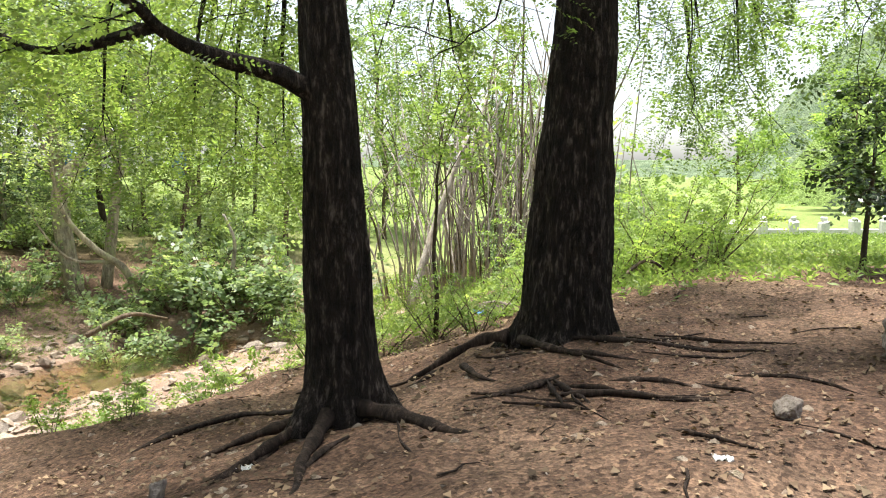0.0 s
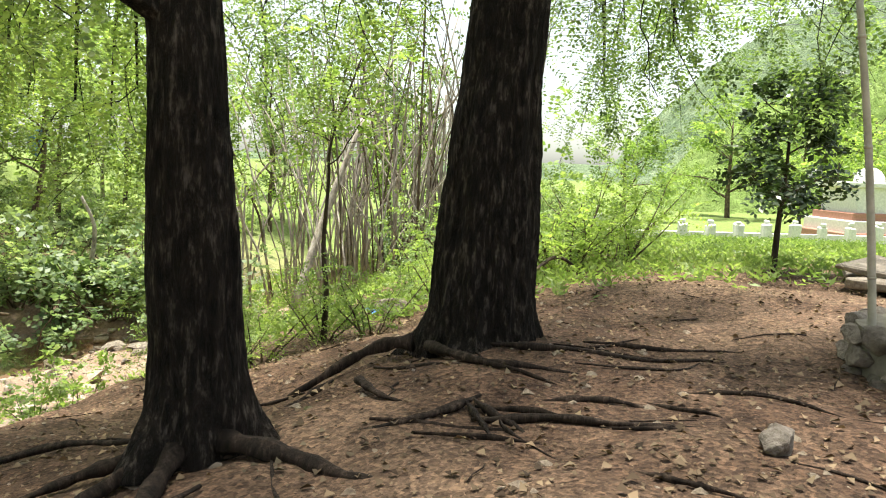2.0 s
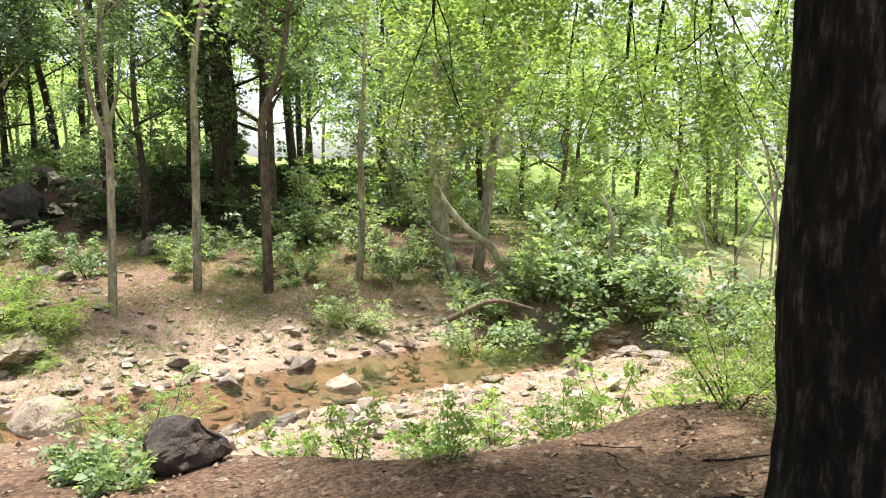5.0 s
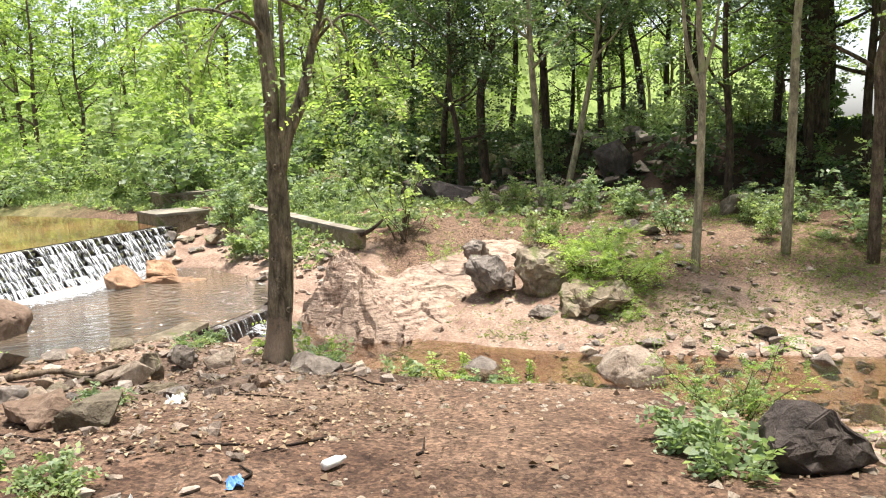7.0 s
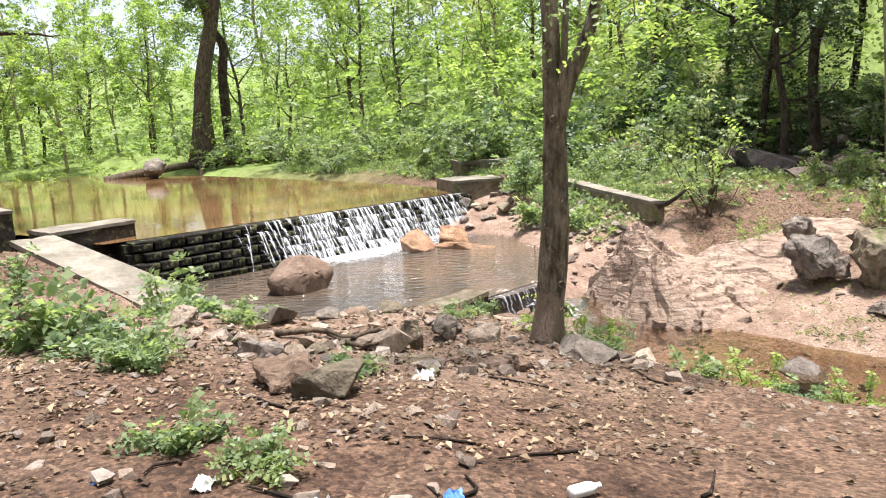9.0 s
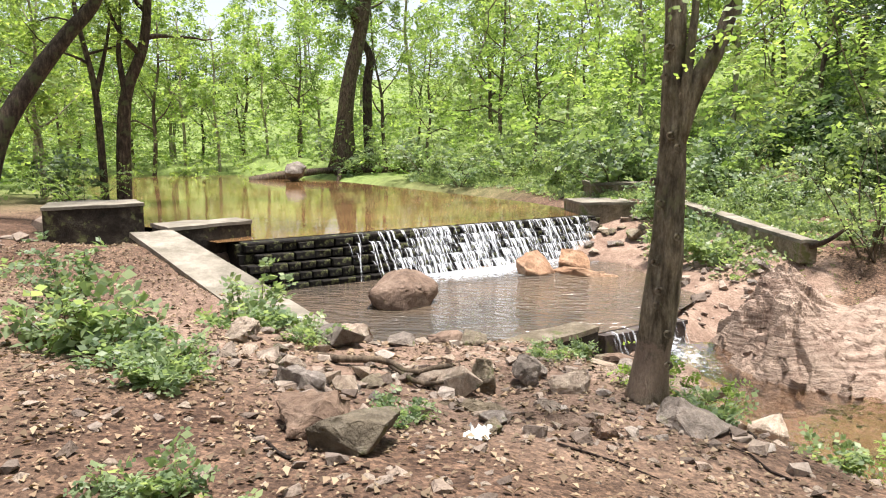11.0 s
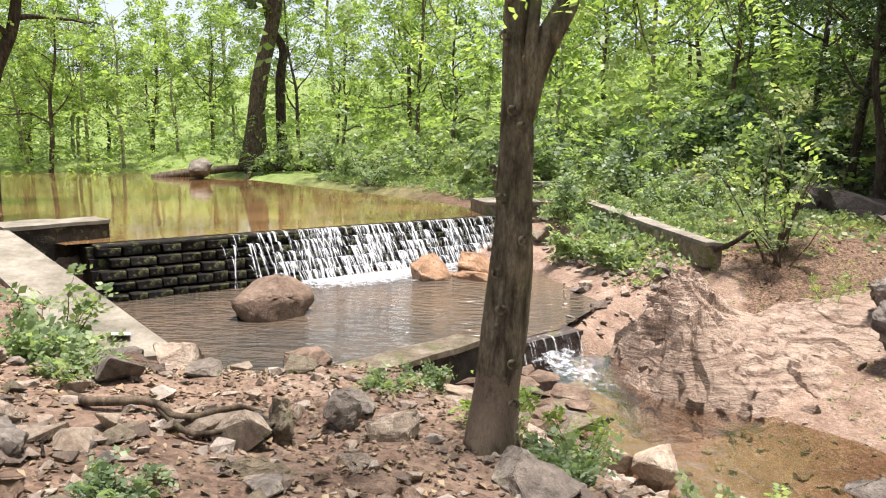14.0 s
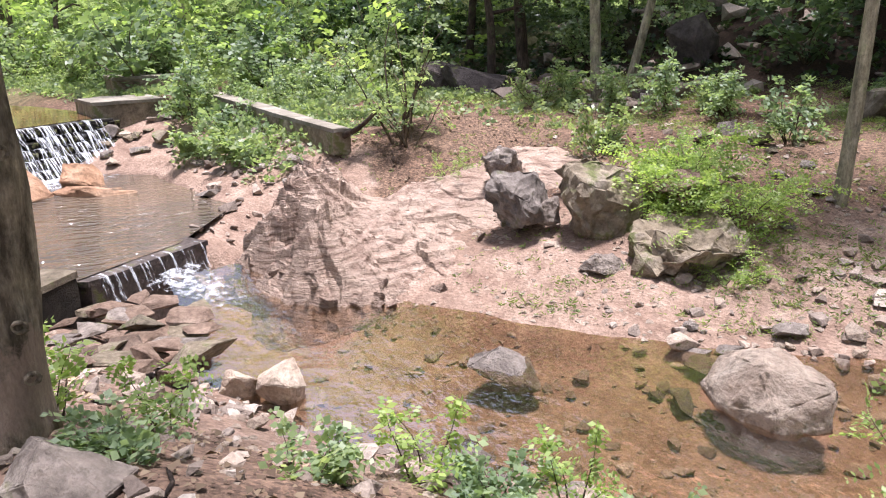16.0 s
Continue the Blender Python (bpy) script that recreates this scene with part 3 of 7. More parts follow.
def build_ground():
    def axis(lo, hi, step, far):
        core = list(np.arange(lo, hi, step))
        out, s = [hi], step
        while out[-1] < far:
            s *= 1.14
            out.append(out[-1] + s)
        back, s = [lo], step
        while back[-1] > -far:
            s *= 1.14
            back.append(back[-1] - s)
        return np.array(sorted(set(back[1:] + core + out)))
    xs, ys = axis(-26, 7, 0.13, 700), axis(-6, 19, 0.13, 700)
    gx, gy = np.meshgrid(xs, ys)
    z = land(gx, gy)
    nx = len(xs)
    verts = np.stack([gx, gy, z], -1).reshape(-1, 3)
    i = np.arange(len(verts)).reshape(gx.shape)
    faces = np.stack([i[:-1, :-1], i[:-1, 1:], i[1:, 1:], i[1:, :-1]], -1).reshape(-1, 4)
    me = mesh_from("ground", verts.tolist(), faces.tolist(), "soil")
    d, side, along = course_of(gx, gy)
    wide = np.where(side > 0, 4.2, 2.4 + 3.6 * np.clip((gy - 6.9) / 1.1, 0, 1)) + 0.8 * np.sin(gx * 1.3 + 2 * np.sin(gy * 0.7)) * np.sin(gy * 0.9)
    sand = np.clip((wide - d) / 1.6, 0, 1) * np.where(np.minimum(pool_distance(gx, gy), 9) < 2.5, 1, np.clip((along - 5) / 0.5, 0, 1))
    sand = np.maximum(sand, 0.7 * np.where(side < 0, np.clip((-7.4 - gx) / 1.5, 0, 1) * np.clip((gy + 4) / 2, 0, 1) * np.clip((5.5 - gy) / 1.5, 0, 1), 0))
    me.attributes.new("sand", "FLOAT", "POINT").data.foreach_set("value", sand.astype(np.float32).ravel())
    # mask over the far slope: dark mould with canopy shade painted in
    mould_and_shade = np.where(side > 0, np.clip((d - 9.3 + 0.7 * np.sin(gx * 0.9) * np.sin(gy * 1.1)) / 1.8, 0, 1), 0) * np.clip((gx + 34) / 5, 0, 1)
    me.attributes.new("mould_and_shade", "FLOAT", "POINT").data.foreach_set("value", mould_and_shade.astype(np.float32).ravel())
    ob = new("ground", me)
    tagged(ob, "reddish brown trodden soil with fallen leaves and grit", "ground", kind="structure")


build_ground()


# ---------- water ----------
def sheet(name, outline, z, step, mat, label):
    """A level sheet of water within an outline."""
    bm = bmesh.new()
    f = bm.faces.new([bm.verts.new((x, y, z)) for x, y in outline])
    bmesh.ops.triangulate(bm, faces=[f])
    me = bpy.data.meshes.new(name)
    bm.to_mesh(me)
    bm.free()
    me.materials.append(MAT[mat])
    return tagged(new(name, me), label, "water", kind="structure")


def dam_point(s, out=0.0):
    """A point of the plan s metres along the weir, out metres in front of its crest."""
    p = DAM_A + DAM_DIR * s + DAM_OUT * out
    return float(p[0]), float(p[1])


DAM_LENGTH = float(np.linalg.norm(DAM_B - DAM_A))
sheet("water_upper", [dam_point(-0.6, -0.12), dam_point(DAM_LENGTH + 0.5, -0.12), (-27, 1.0), (-34, -5), (-48, -18), (-72, -40), (-60, -60), (-40, -30), (-26, -13), (-19.2, -8.2), (-18.6, -6.6), (-16.9, -4.5)], UPPER, 1, "water_upper", "calm muddy brown water held back by the weir")
sheet("water_pool", [(-12.5, -0.3), (-12.55, 1.9), (-12.9, 2.2), (-14.35, 3.4), (-15.6, 4.5), (-18, 5.4), (-21, 4.6), dam_point(DAM_LENGTH, 0.1), dam_point(-0.3, 0.1), (-14, -1.6)], POOL, 1, "water_pool", "rippled grey-brown water of a shallow pool")


def build_stream():
    line = smooth_line([(-15.1, 4.75)] + [tuple(p) for p in COURSE[6:15]], 90)
    verts, faces = [], []
    for i, p in enumerate(line):
        d = unit(line[min(i + 1, 89)] - line[max(i - 1, 0)])
        n = np.array([-d[1], d[0]])
        fall = np.interp(i, [0, 2, 5, 10], [-2.45, -2.52, -2.58, STREAM])
        half = np.interp(i, [0, 6, 16, 34, 48], [0.45, 0.7, 2.0, 1.8, 1.15])
        for k in range(9):
            q = p + n * half * (k / 4 - 1)
            verts.append((q[0], q[1], fall + 0.012 * math.sin(k * 2.1 + i * 1.3) * (1 if i < 14 else 0.2)))
    for i in range(89):
        for k in range(8):
            a = i * 9 + k
            faces.append((a, a + 1, a + 10, a + 9))
    tagged(new("water_stream", mesh_from("water_stream", verts, faces, "water_stream")), "clear shallow brown stream water over stones", "water", kind="structure")


build_stream()


# ---------- stones ----------
def stone_mesh(name, seed, mat, cuts=1, corners=16, rough=0.03, squash=(1, 1, 0.7), bevel=0.05, smooth=True, crisp=True):
    """An angular stone about 1 m across: a hull with worn edges, then weathered. It rests on z = 0."""
    rng = rng_of(seed)
    bm = bmesh.new()
    for p in unit(rng.normal(0, 1, (corners, 3))) * rng.uniform(0.40, 0.56, (corners, 1)):
        bm.verts.new((p[0] * squash[0], p[1] * squash[1], p[2] * squash[2]))
    hull = bmesh.ops.convex_hull(bm, input=bm.verts[:])
    bmesh.ops.delete(bm, geom=[v for v in bm.verts if not v.link_faces], context="VERTS")
    if bevel:
        bmesh.ops.bevel(bm, geom=bm.edges[:], offset=bevel * min(squash), segments=2, affect="EDGES", clamp_overlap=True)
    bmesh.ops.triangulate(bm, faces=bm.faces[:])
    if cuts:
        long_edges = [e for e in bm.edges if e.calc_length() > 0.14 * max(squash)]
        for _ in range(cuts):
            bmesh.ops.subdivide_edges(bm, edges=long_edges, cuts=1, use_grid_fill=True)
            bmesh.ops.triangulate(bm, faces=[f for f in bm.faces if len(f.verts) > 3])
            long_edges = [e for e in bm.edges if e.calc_length() > 0.07 * max(squash)]
    off = Vector(rng.uniform(-50, 50, 3))
    bm.normal_update()
    moves = [v.normal * rough * max(squash) * (noise.noise(v.co * 3 / max(squash) + off) * 1.2 + noise.noise(v.co * 9 / max(squash) + off) * 0.8 + (noise.noise(v.co * 22 / max(squash) + off) * 0.45 if cuts > 1 else 0)) for v in bm.verts]
    for v, m in zip(bm.verts, moves):
        v.co += m
    low = min(v.co.z for v in bm.verts)
    for v in bm.verts:
        v.co.z -= low
    me = bpy.data.meshes.new(name)
    bm.to_mesh(me)
    bm.free()
    me.materials.append(MAT[mat])
    me.shade_smooth() if smooth else me.shade_flat()
    if smooth and crisp:
        me.set_sharp_from_angle(angle=radians(26))
    return me


STONES = {mat: [stone_mesh("stone", i + 7 * len(mat), mat, 0, 10 + (i % 4), 0.03, (1, 0.62 + 0.12 * (i % 3), 0.30 + 0.10 * (i % 3)), 0.022) for i in range(7)] for mat in ("stone_tan", "stone_grey", "stone_moss", "stone_brown")}
STONE_LABELS = {"stone_tan": "pale tan weathered stone lying on the ground", "stone_grey": "grey angular stone lying on the bank", "stone_moss": "mottled grey-green mossy stone", "stone_brown": "flat dark brown water-worn stone"}
RUBBLE = [[], []]
CHIPS = [stone_mesh("chip", 80 + i, "stone_tan", 0, 11 + i % 4, 0.02, (1, 0.6 + 0.12 * (i % 3), 0.34 + 0.12 * (i % 3)), 0.0, False) for i in range(9)]


def put_stone(x, y, size, mat, rng, sink=0.06, z=None, group="loose stones", rubble=False):
    me = CHIPS[int(rng.integers(9))] if rubble else STONES[mat][int(rng.integers(7))]
    m = pose(x, y, (float(land(x, y)) if z is None else z) - sink * size, rng.uniform(-12, 12), rng.uniform(-12, 12), rng.uniform(0, 360)) @ Matrix.Diagonal((size, size, size, 1))
    if rubble:
        o = len(RUBBLE[0])
        RUBBLE[0].extend(tuple(m @ v.co) for v in me.vertices)
        RUBBLE[1].extend(tuple(i + o for i in p.vertices) for p in me.polygons)
        return None
    ob = new("stone", me)
    ob.matrix_world = m
    return tagged(ob, STONE_LABELS[mat], "stone", group)


def boulder(name, label, at, size, mat, seed, turn=0, corners=16, rough=0.03, tip=(0, 0), k=0.7):
    me = stone_mesh(name, seed, mat, 3, corners if corners > 20 else 13, rough, tuple(k * s for s in size), 0.05 if corners > 20 else 0.014, True, corners <= 20)
    ob = new(name, me)
    ob.matrix_world = pose(at[0], at[1], at[2], tip[0], tip[1], turn)
    return tagged(ob, label, "boulder")


boulder("boulder", "dark grey boulder half shaded beside the path", spot(-4.95, 6.45, -0.2), (1.35, 0.9, 1.15), "stone_dark", 18, 55, 16, 0.04, (6, -8))
boulder("boulder", "smooth rounded yellow-grey boulder at the stream's edge", (-10.3, 8.9, -2.85), (1.5, 1.2, 1.0), "stone_tan", 12, 30, 46)
boulder("boulder", "large smooth brown boulder standing in the pool", (-15.85, 0.15, -2.45), (2.0, 1.5, 1.2), "stone_brown", 21, -20, 60, 0.012)
boulder("boulder", "rust-orange boulder below the weir", (-19.7, 1.9, -2.5), (2.4, 1.5, 1.15), "stone_orange", 33, 40, 16)
boulder("boulder", "rust-orange boulder below the weir", (-20.5, 2.7, -2.45), (1.8, 1.3, 1.15), "stone_orange", 34, 10, 16)
boulder("boulder", "orange rock shelf below the weir", (-19.5, 3.0, -2.4), (2.4, 1.3, 0.6), "stone_orange", 35, 70, 16)
boulder("boulder", "angular grey boulder lodged on the bedrock", (-14.45, 8.55, -2.08), (1.35, 1.15, 1.15), "stone_grey", 41, 15, 16, 0.08, (8, 14))
boulder("boulder", "angular lichen-spotted boulder lodged on the bedrock", (-13.75, 9.15, -2.28), (1.7, 1.25, 1.75), "stone_moss", 45, 75, 16, 0.08, (-12, 22))
boulder("boulder", "angular grey boulder resting on others", (-15.6, 8.8, -1.78), (1.3, 1.0, 0.8), "stone_grey", 43, 120, 16, 0.08)
boulder("boulder", "angular grey boulder behind others", (-14.7, 9.65, -1.95), (1.25, 1.0, 1.35), "stone_moss", 44, 200, 16, 0.08)
boulder("boulder", "low mossy boulder under a spreading shrub", (-12.95, 9.95, -2.62), (2.4, 2.0, 1.45), "stone_moss", 46, 160, 18, 0.09)
boulder("boulder", "small angular stone wedged between boulders", (-14.1, 8.85, -2.1), (0.6, 0.5, 0.6), "stone_grey", 47, 20, 16, 0.05)
boulder("boulder", "cracked slab roofing a dark hollow", (-13.75, 10.35, -1.75), (1.6, 1.2, 0.45), "stone_brown", 48, 35, 16, 0.05, (10, -6))
boulder("boulder", "loose angular stone at the boulders' foot", (-13.05, 9.0, -2.4), (0.75, 0.6, 0.5), "stone_grey", 49, 70, 16, 0.05)
boulder("boulder", "dark wet stone lying in the pool's shallows", (-13.35, 1.55, -2.38), (1.3, 0.8, 0.62), "stone_brown", 50, 40, 24, 0.03)
boulder("boulder", "low flat grey stone standing in the stream", (-11.68, 7.3, -2.8), (1.3, 0.75, 0.5), "stone_grey", 51, 40, 16)
boulder("boulder", "pale rounded stone at the water's edge", (-11.75, 5.35, -2.75), (0.85, 0.7, 0.75), "stone_tan", 52, 0, 16)
boulder("boulder", "brown rounded stone at the water's edge", (-12.0, 5.05, -2.75), (0.6, 0.6, 0.6), "stone_tan", 53, 0, 16)
boulder("boulder", "grey angular stone on the stony bank", spot(-7.3, 2.5, -0.05), (1.05, 0.65, 0.4), "stone_moss", 54, 150, 16)
boulder("boulder", "flat grey stone beside the plants", spot(-8.5, 1.9, -0.1), (0.75, 0.6, 0.35), "stone_grey", 55, 60, 16)
boulder("boulder", "square tan stone at the wing wall's foot", (-11.75, 0.75, -2.15), (1.2, 0.95, 0.95), "stone_tan", 56, 110, 16)
boulder("boulder", "grey stone by the tree's foot", spot(-8.95, 4.35, -0.1), (1.0, 0.75, 0.5), "stone_grey", 57, 200, 16)
for k, (x, y, size, mat, label, turn) in enumerate((
    (-7.55, 2.15, (0.95, 0.7, 0.5), "stone_brown", "brown angular stone half sunk in the soil", 20),
    (-8.24, 1.72, (0.8, 0.55, 0.34), "stone_grey", "flat blue-grey stone among fallen leaves", 60),
    (-9.2, 2.85, (0.5, 0.35, 0.55), "stone_moss", "upright grey stone with lichen spots", 30),
    (-9.5, 3.1, (0.42, 0.34, 0.5), "stone_grey", "upright blue-grey stone on the bank", 80),
    (-9.4, 3.45, (0.6, 0.45, 0.45), "stone_tan", "tan angular stone on the bank", 140),
    (-8.6, 2.85, (0.9, 0.4, 0.22), "stone_moss", "long flat mossy stone lying among leaves", 100),
    (-8.45, 3.75, (0.45, 0.35, 0.28), "stone_brown", "brown stone beside the tree's foot", 10),
    (-9.35, 0.75, (0.8, 0.5, 0.36), "stone_tan", "flat tan stone under the plants", 40),
    (-8.65, 3.5, (0.55, 0.45, 0.26), "stone_brown", "low brown stone among leaves", 70),
    (-10.2, 1.3, (0.75, 0.5, 0.4), "stone_brown", "brown weathered stone on the bank", 15),
)):
    boulder("boulder", label, spot(x, y, -0.08), size, mat, 900 + k, turn, 14, 0.05)
boulder("boulder", "big mossy rock at the foot of the slope", spot(-23.0, 11.2, -0.3), (3.2, 2.4, 2.8), "stone_dark", 58, 10, 16)
boulder("boulder", "big mossy rock at the foot of the slope", spot(-24.6, 10.6, -0.3), (3.4, 2.2, 2.2), "stone_dark", 59, 60, 16)
boulder("boulder", "tall brown rock on the slope", spot(-20.8, 15.3, -0.3), (1.8, 1.5, 2.2), "stone_dark", 60, 30, 16)
boulder("boulder", "mossy rock among the stems", spot(-15.6, 15.4, -0.2), (1.5, 1.2, 1.5), "stone_moss", 61, 80, 16)
boulder("boulder", "tan boulder on the stream's far edge", (-7.8, 12.4, -2.8), (1.2, 0.9, 0.6), "stone_tan", 67, 25, 16)
boulder("boulder", "flat boulder on the plateau's rim", spot(0.75, 10.6, -0.05), (0.9, 0.6, 0.6), "stone_grey", 63, 25, 16)
boulder("boulder", "small stone lodged in the soil", spot(2.03, 4.25, -0.03), (0.38, 0.28, 0.24), "stone_grey", 64, 25, 16)
boulder("boulder", "small rounded stone beside a root", spot(-1.62, 4.15, -0.02), (0.34, 0.26, 0.25), "stone_grey", 65, 60, 16)
boulder("boulder", "grey boulder beside the upper pool", (-40, -13.0, -1.4), (3.2, 2.2, 1.8), "stone_grey", 66, 20, 16)


# ---------- bedrock outcrop ----------
OUTCROP_FRONT = np.array([(-18.6, 7.0), (-17.2, 5.95), (-15.5, 5.15), (-14.0, 5.65), (-13.55, 6.2), (-13.7, 7.0), (-13.6, 7.8), (-12.9, 8.7), (-12.2, 9.6), (-12.6, 11.0)])


def outcrop_at(x, y):
    """Height of the bedrock at x, y, and how far behind its front that lies."""
    best, inner = 9.0, False
    for a, b in zip(OUTCROP_FRONT, OUTCROP_FRONT[1:]):
        d = b - a
        t = min(1, max(0, ((x - a[0]) * d[0] + (y - a[1]) * d[1]) / (d @ d)))
        px, py = x - a[0] - t * d[0], y - a[1] - t * d[1]
        r = math.hypot(px, py)
        if r < best:
            best, inner = r, d[0] * py - d[1] * px > 0
    s = (best if inner else -best) + 0.22 * noise.fractal(Vector((x * 0.8, y * 0.8, 0)), 0.9, 2, 3) + 0.05 * noise.fractal(Vector((x * 3.0, y * 3.0, 8)), 0.8, 2, 3)
    slack = min(1.0, max(0.0, (y - 5.7 + 0.25 * (x + 15)) / 1.3))  # the steep nose passes into a gentle slab
    slack = slack * slack * (3 - 2 * slack)
    steep = float(np.interp(s, [-0.6, -0.05, 0.08, 0.3, 0.5, 0.85, 1.4, 3.0, 5.5], [-3.3, -2.72, -2.42, -2.12, -1.72, -1.55, -1.56, -1.42, -1.3]))
    gentle = float(np.interp(s, [-0.6, 0, 0.35, 1.1, 1.9, 3.0, 5.5], [-3.2, -2.64, -2.46, -2.2, -1.92, -1.62, -1.4]))
    z = steep * (1 - slack) + gentle * slack
    crag = (1 - 0.75 * slack) * float(np.interp(s, [-0.3, 0.1, 0.9, 1.6, 3.5], [0.5, 1, 1, 0.4, 0.25]))
    # blocks split by joints, each with a tilt of its own
    for scale, lift, tilt, split in ((1.15, 0.15, 0.50, 0.10), (3.1, 0.06, 0.42, 0.05)):
        q = Vector((scale * (0.8 * x + 0.6 * y) + 0.12 * noise.noise(Vector((3 * x, 3 * y, 5))), scale * 1.7 * (0.8 * y - 0.6 * x), 3.0 + scale))
        dist, cells = noise.voronoi(q)
        h = cells[0]
        ha, hb, hc = math.sin(h[0] * 31.7 + h[1] * 47.3), math.sin(h[0] * 12.9 + h[1] * 78.2), math.sin(h[0] * 57.1 - h[1] * 23.4)
        z += crag * (lift * ha + tilt / scale * (hb * (q.x - h[0]) + hc * (q.y - h[1])))
        z -= crag * split * max(0.0, 1 - (dist[1] - dist[0]) / 0.07)
    # thin beds dipping towards the water, worn to low ledges
    warp = 0.35 * noise.fractal(Vector((x * 0.5, y * 0.5, 3)), 0.9, 2, 3)
    bed = 0.075
    u = (z + 0.10 * x - 0.06 * y + 0.4 * warp) / bed
    f = u - math.floor(u)
    ledge = (max(0.0, (f - 0.7) / 0.3) ** 1.5 - f) * bed
    keep = min(1.0, max(0.0, 0.55 + 1.6 * noise.noise(Vector((x * 0.9, y * 0.9, 70)))))
    z += ledge * keep * float(np.interp(s, [0, 0.4, 3, 5], [0.3, 0.85, 0.75, 0.2]))
    z += 0.02 * noise.fractal(Vector((x * 2.2, y * 2.2, 9)), 0.8, 2.1, 5)
    fade = max(0, (s - 4.3) / 1.5, (-18.3 - x) / 1.0, (y - 10.2) / 0.8)
    return z - 0.6 * min(fade, 1.5), s


def build_outcrop():
    nx, ny = 270, 235
    verts = []
    for j in range(ny):
        for i in range(nx):
            x, y = -19.5 + 7.6 * i / (nx - 1), 4.3 + 6.6 * j / (ny - 1)
            verts.append((x, y, outcrop_at(x, y)[0]))
    faces = [(j * nx + i, j * nx + i + 1, (j + 1) * nx + i + 1, (j + 1) * nx + i) for j in range(ny - 1) for i in range(nx - 1)]
    rock = thing("bedrock_outcrop", "pinkish tan cracked bedrock shelf sloping into the stream", "rock outcrop", (-15.5, 7, -2.0))
    body = part_mesh("bedrock_body", mesh_from("bedrock_body", verts, faces, "bedrock", False), rock)
    body.location = (15.5, -7, 2.0)
    rng = rng_of(17)
    blocks = [stone_mesh("bedrock_block", 800 + i, "bedrock", 1, 9, 0.03, (1, 0.75, 0.6), 0.012, False) for i in range(6)]
    for k in range(52):
        # broken blocks at the foot of the scarp and along its edges
        t = rng.random()
        i = min(int(t * 5), 4)
        p = OUTCROP_FRONT[i] + (OUTCROP_FRONT[i + 1] - OUTCROP_FRONT[i]) * (t * 5 - i) if k < 46 else np.array([rng.uniform(-18, -13.5), rng.uniform(6.5, 9.5)])
        x, y = float(p[0] + rng.normal(0, 0.14)), float(p[1] + rng.normal(0.05, 0.14))
        size = float(rng.uniform(0.14, 0.42))
        ob = part_mesh("bedrock_block", blocks[int(rng.integers(6))], rock)
        ob.matrix_local = pose(x + 15.5, y - 7, max(outcrop_at(x, y)[0], float(land(x, y))) + 2.0 - 0.2 * size, rng.normal(-8, 10), rng.normal(5, 10), rng.uniform(0, 360)) @ Matrix.Diagonal((size, size, size, 1))


build_outcrop()


# ---------- weir and masonry ----------
def block_bm(w, d, h, bevel=0.02, seed=0, wob=0.008):
    bm = bmesh.new()
    bmesh.ops.create_cube(bm, size=1)
    rng = rng_of(seed)
    for v in bm.verts:
        v.co = Vector((v.co.x * w, v.co.y * d, v.co.z * h)) + Vector(rng.normal(0, wob, 3))
    bmesh.ops.bevel(bm, geom=bm.edges[:], offset=bevel, segments=1, affect="EDGES")
    return bm


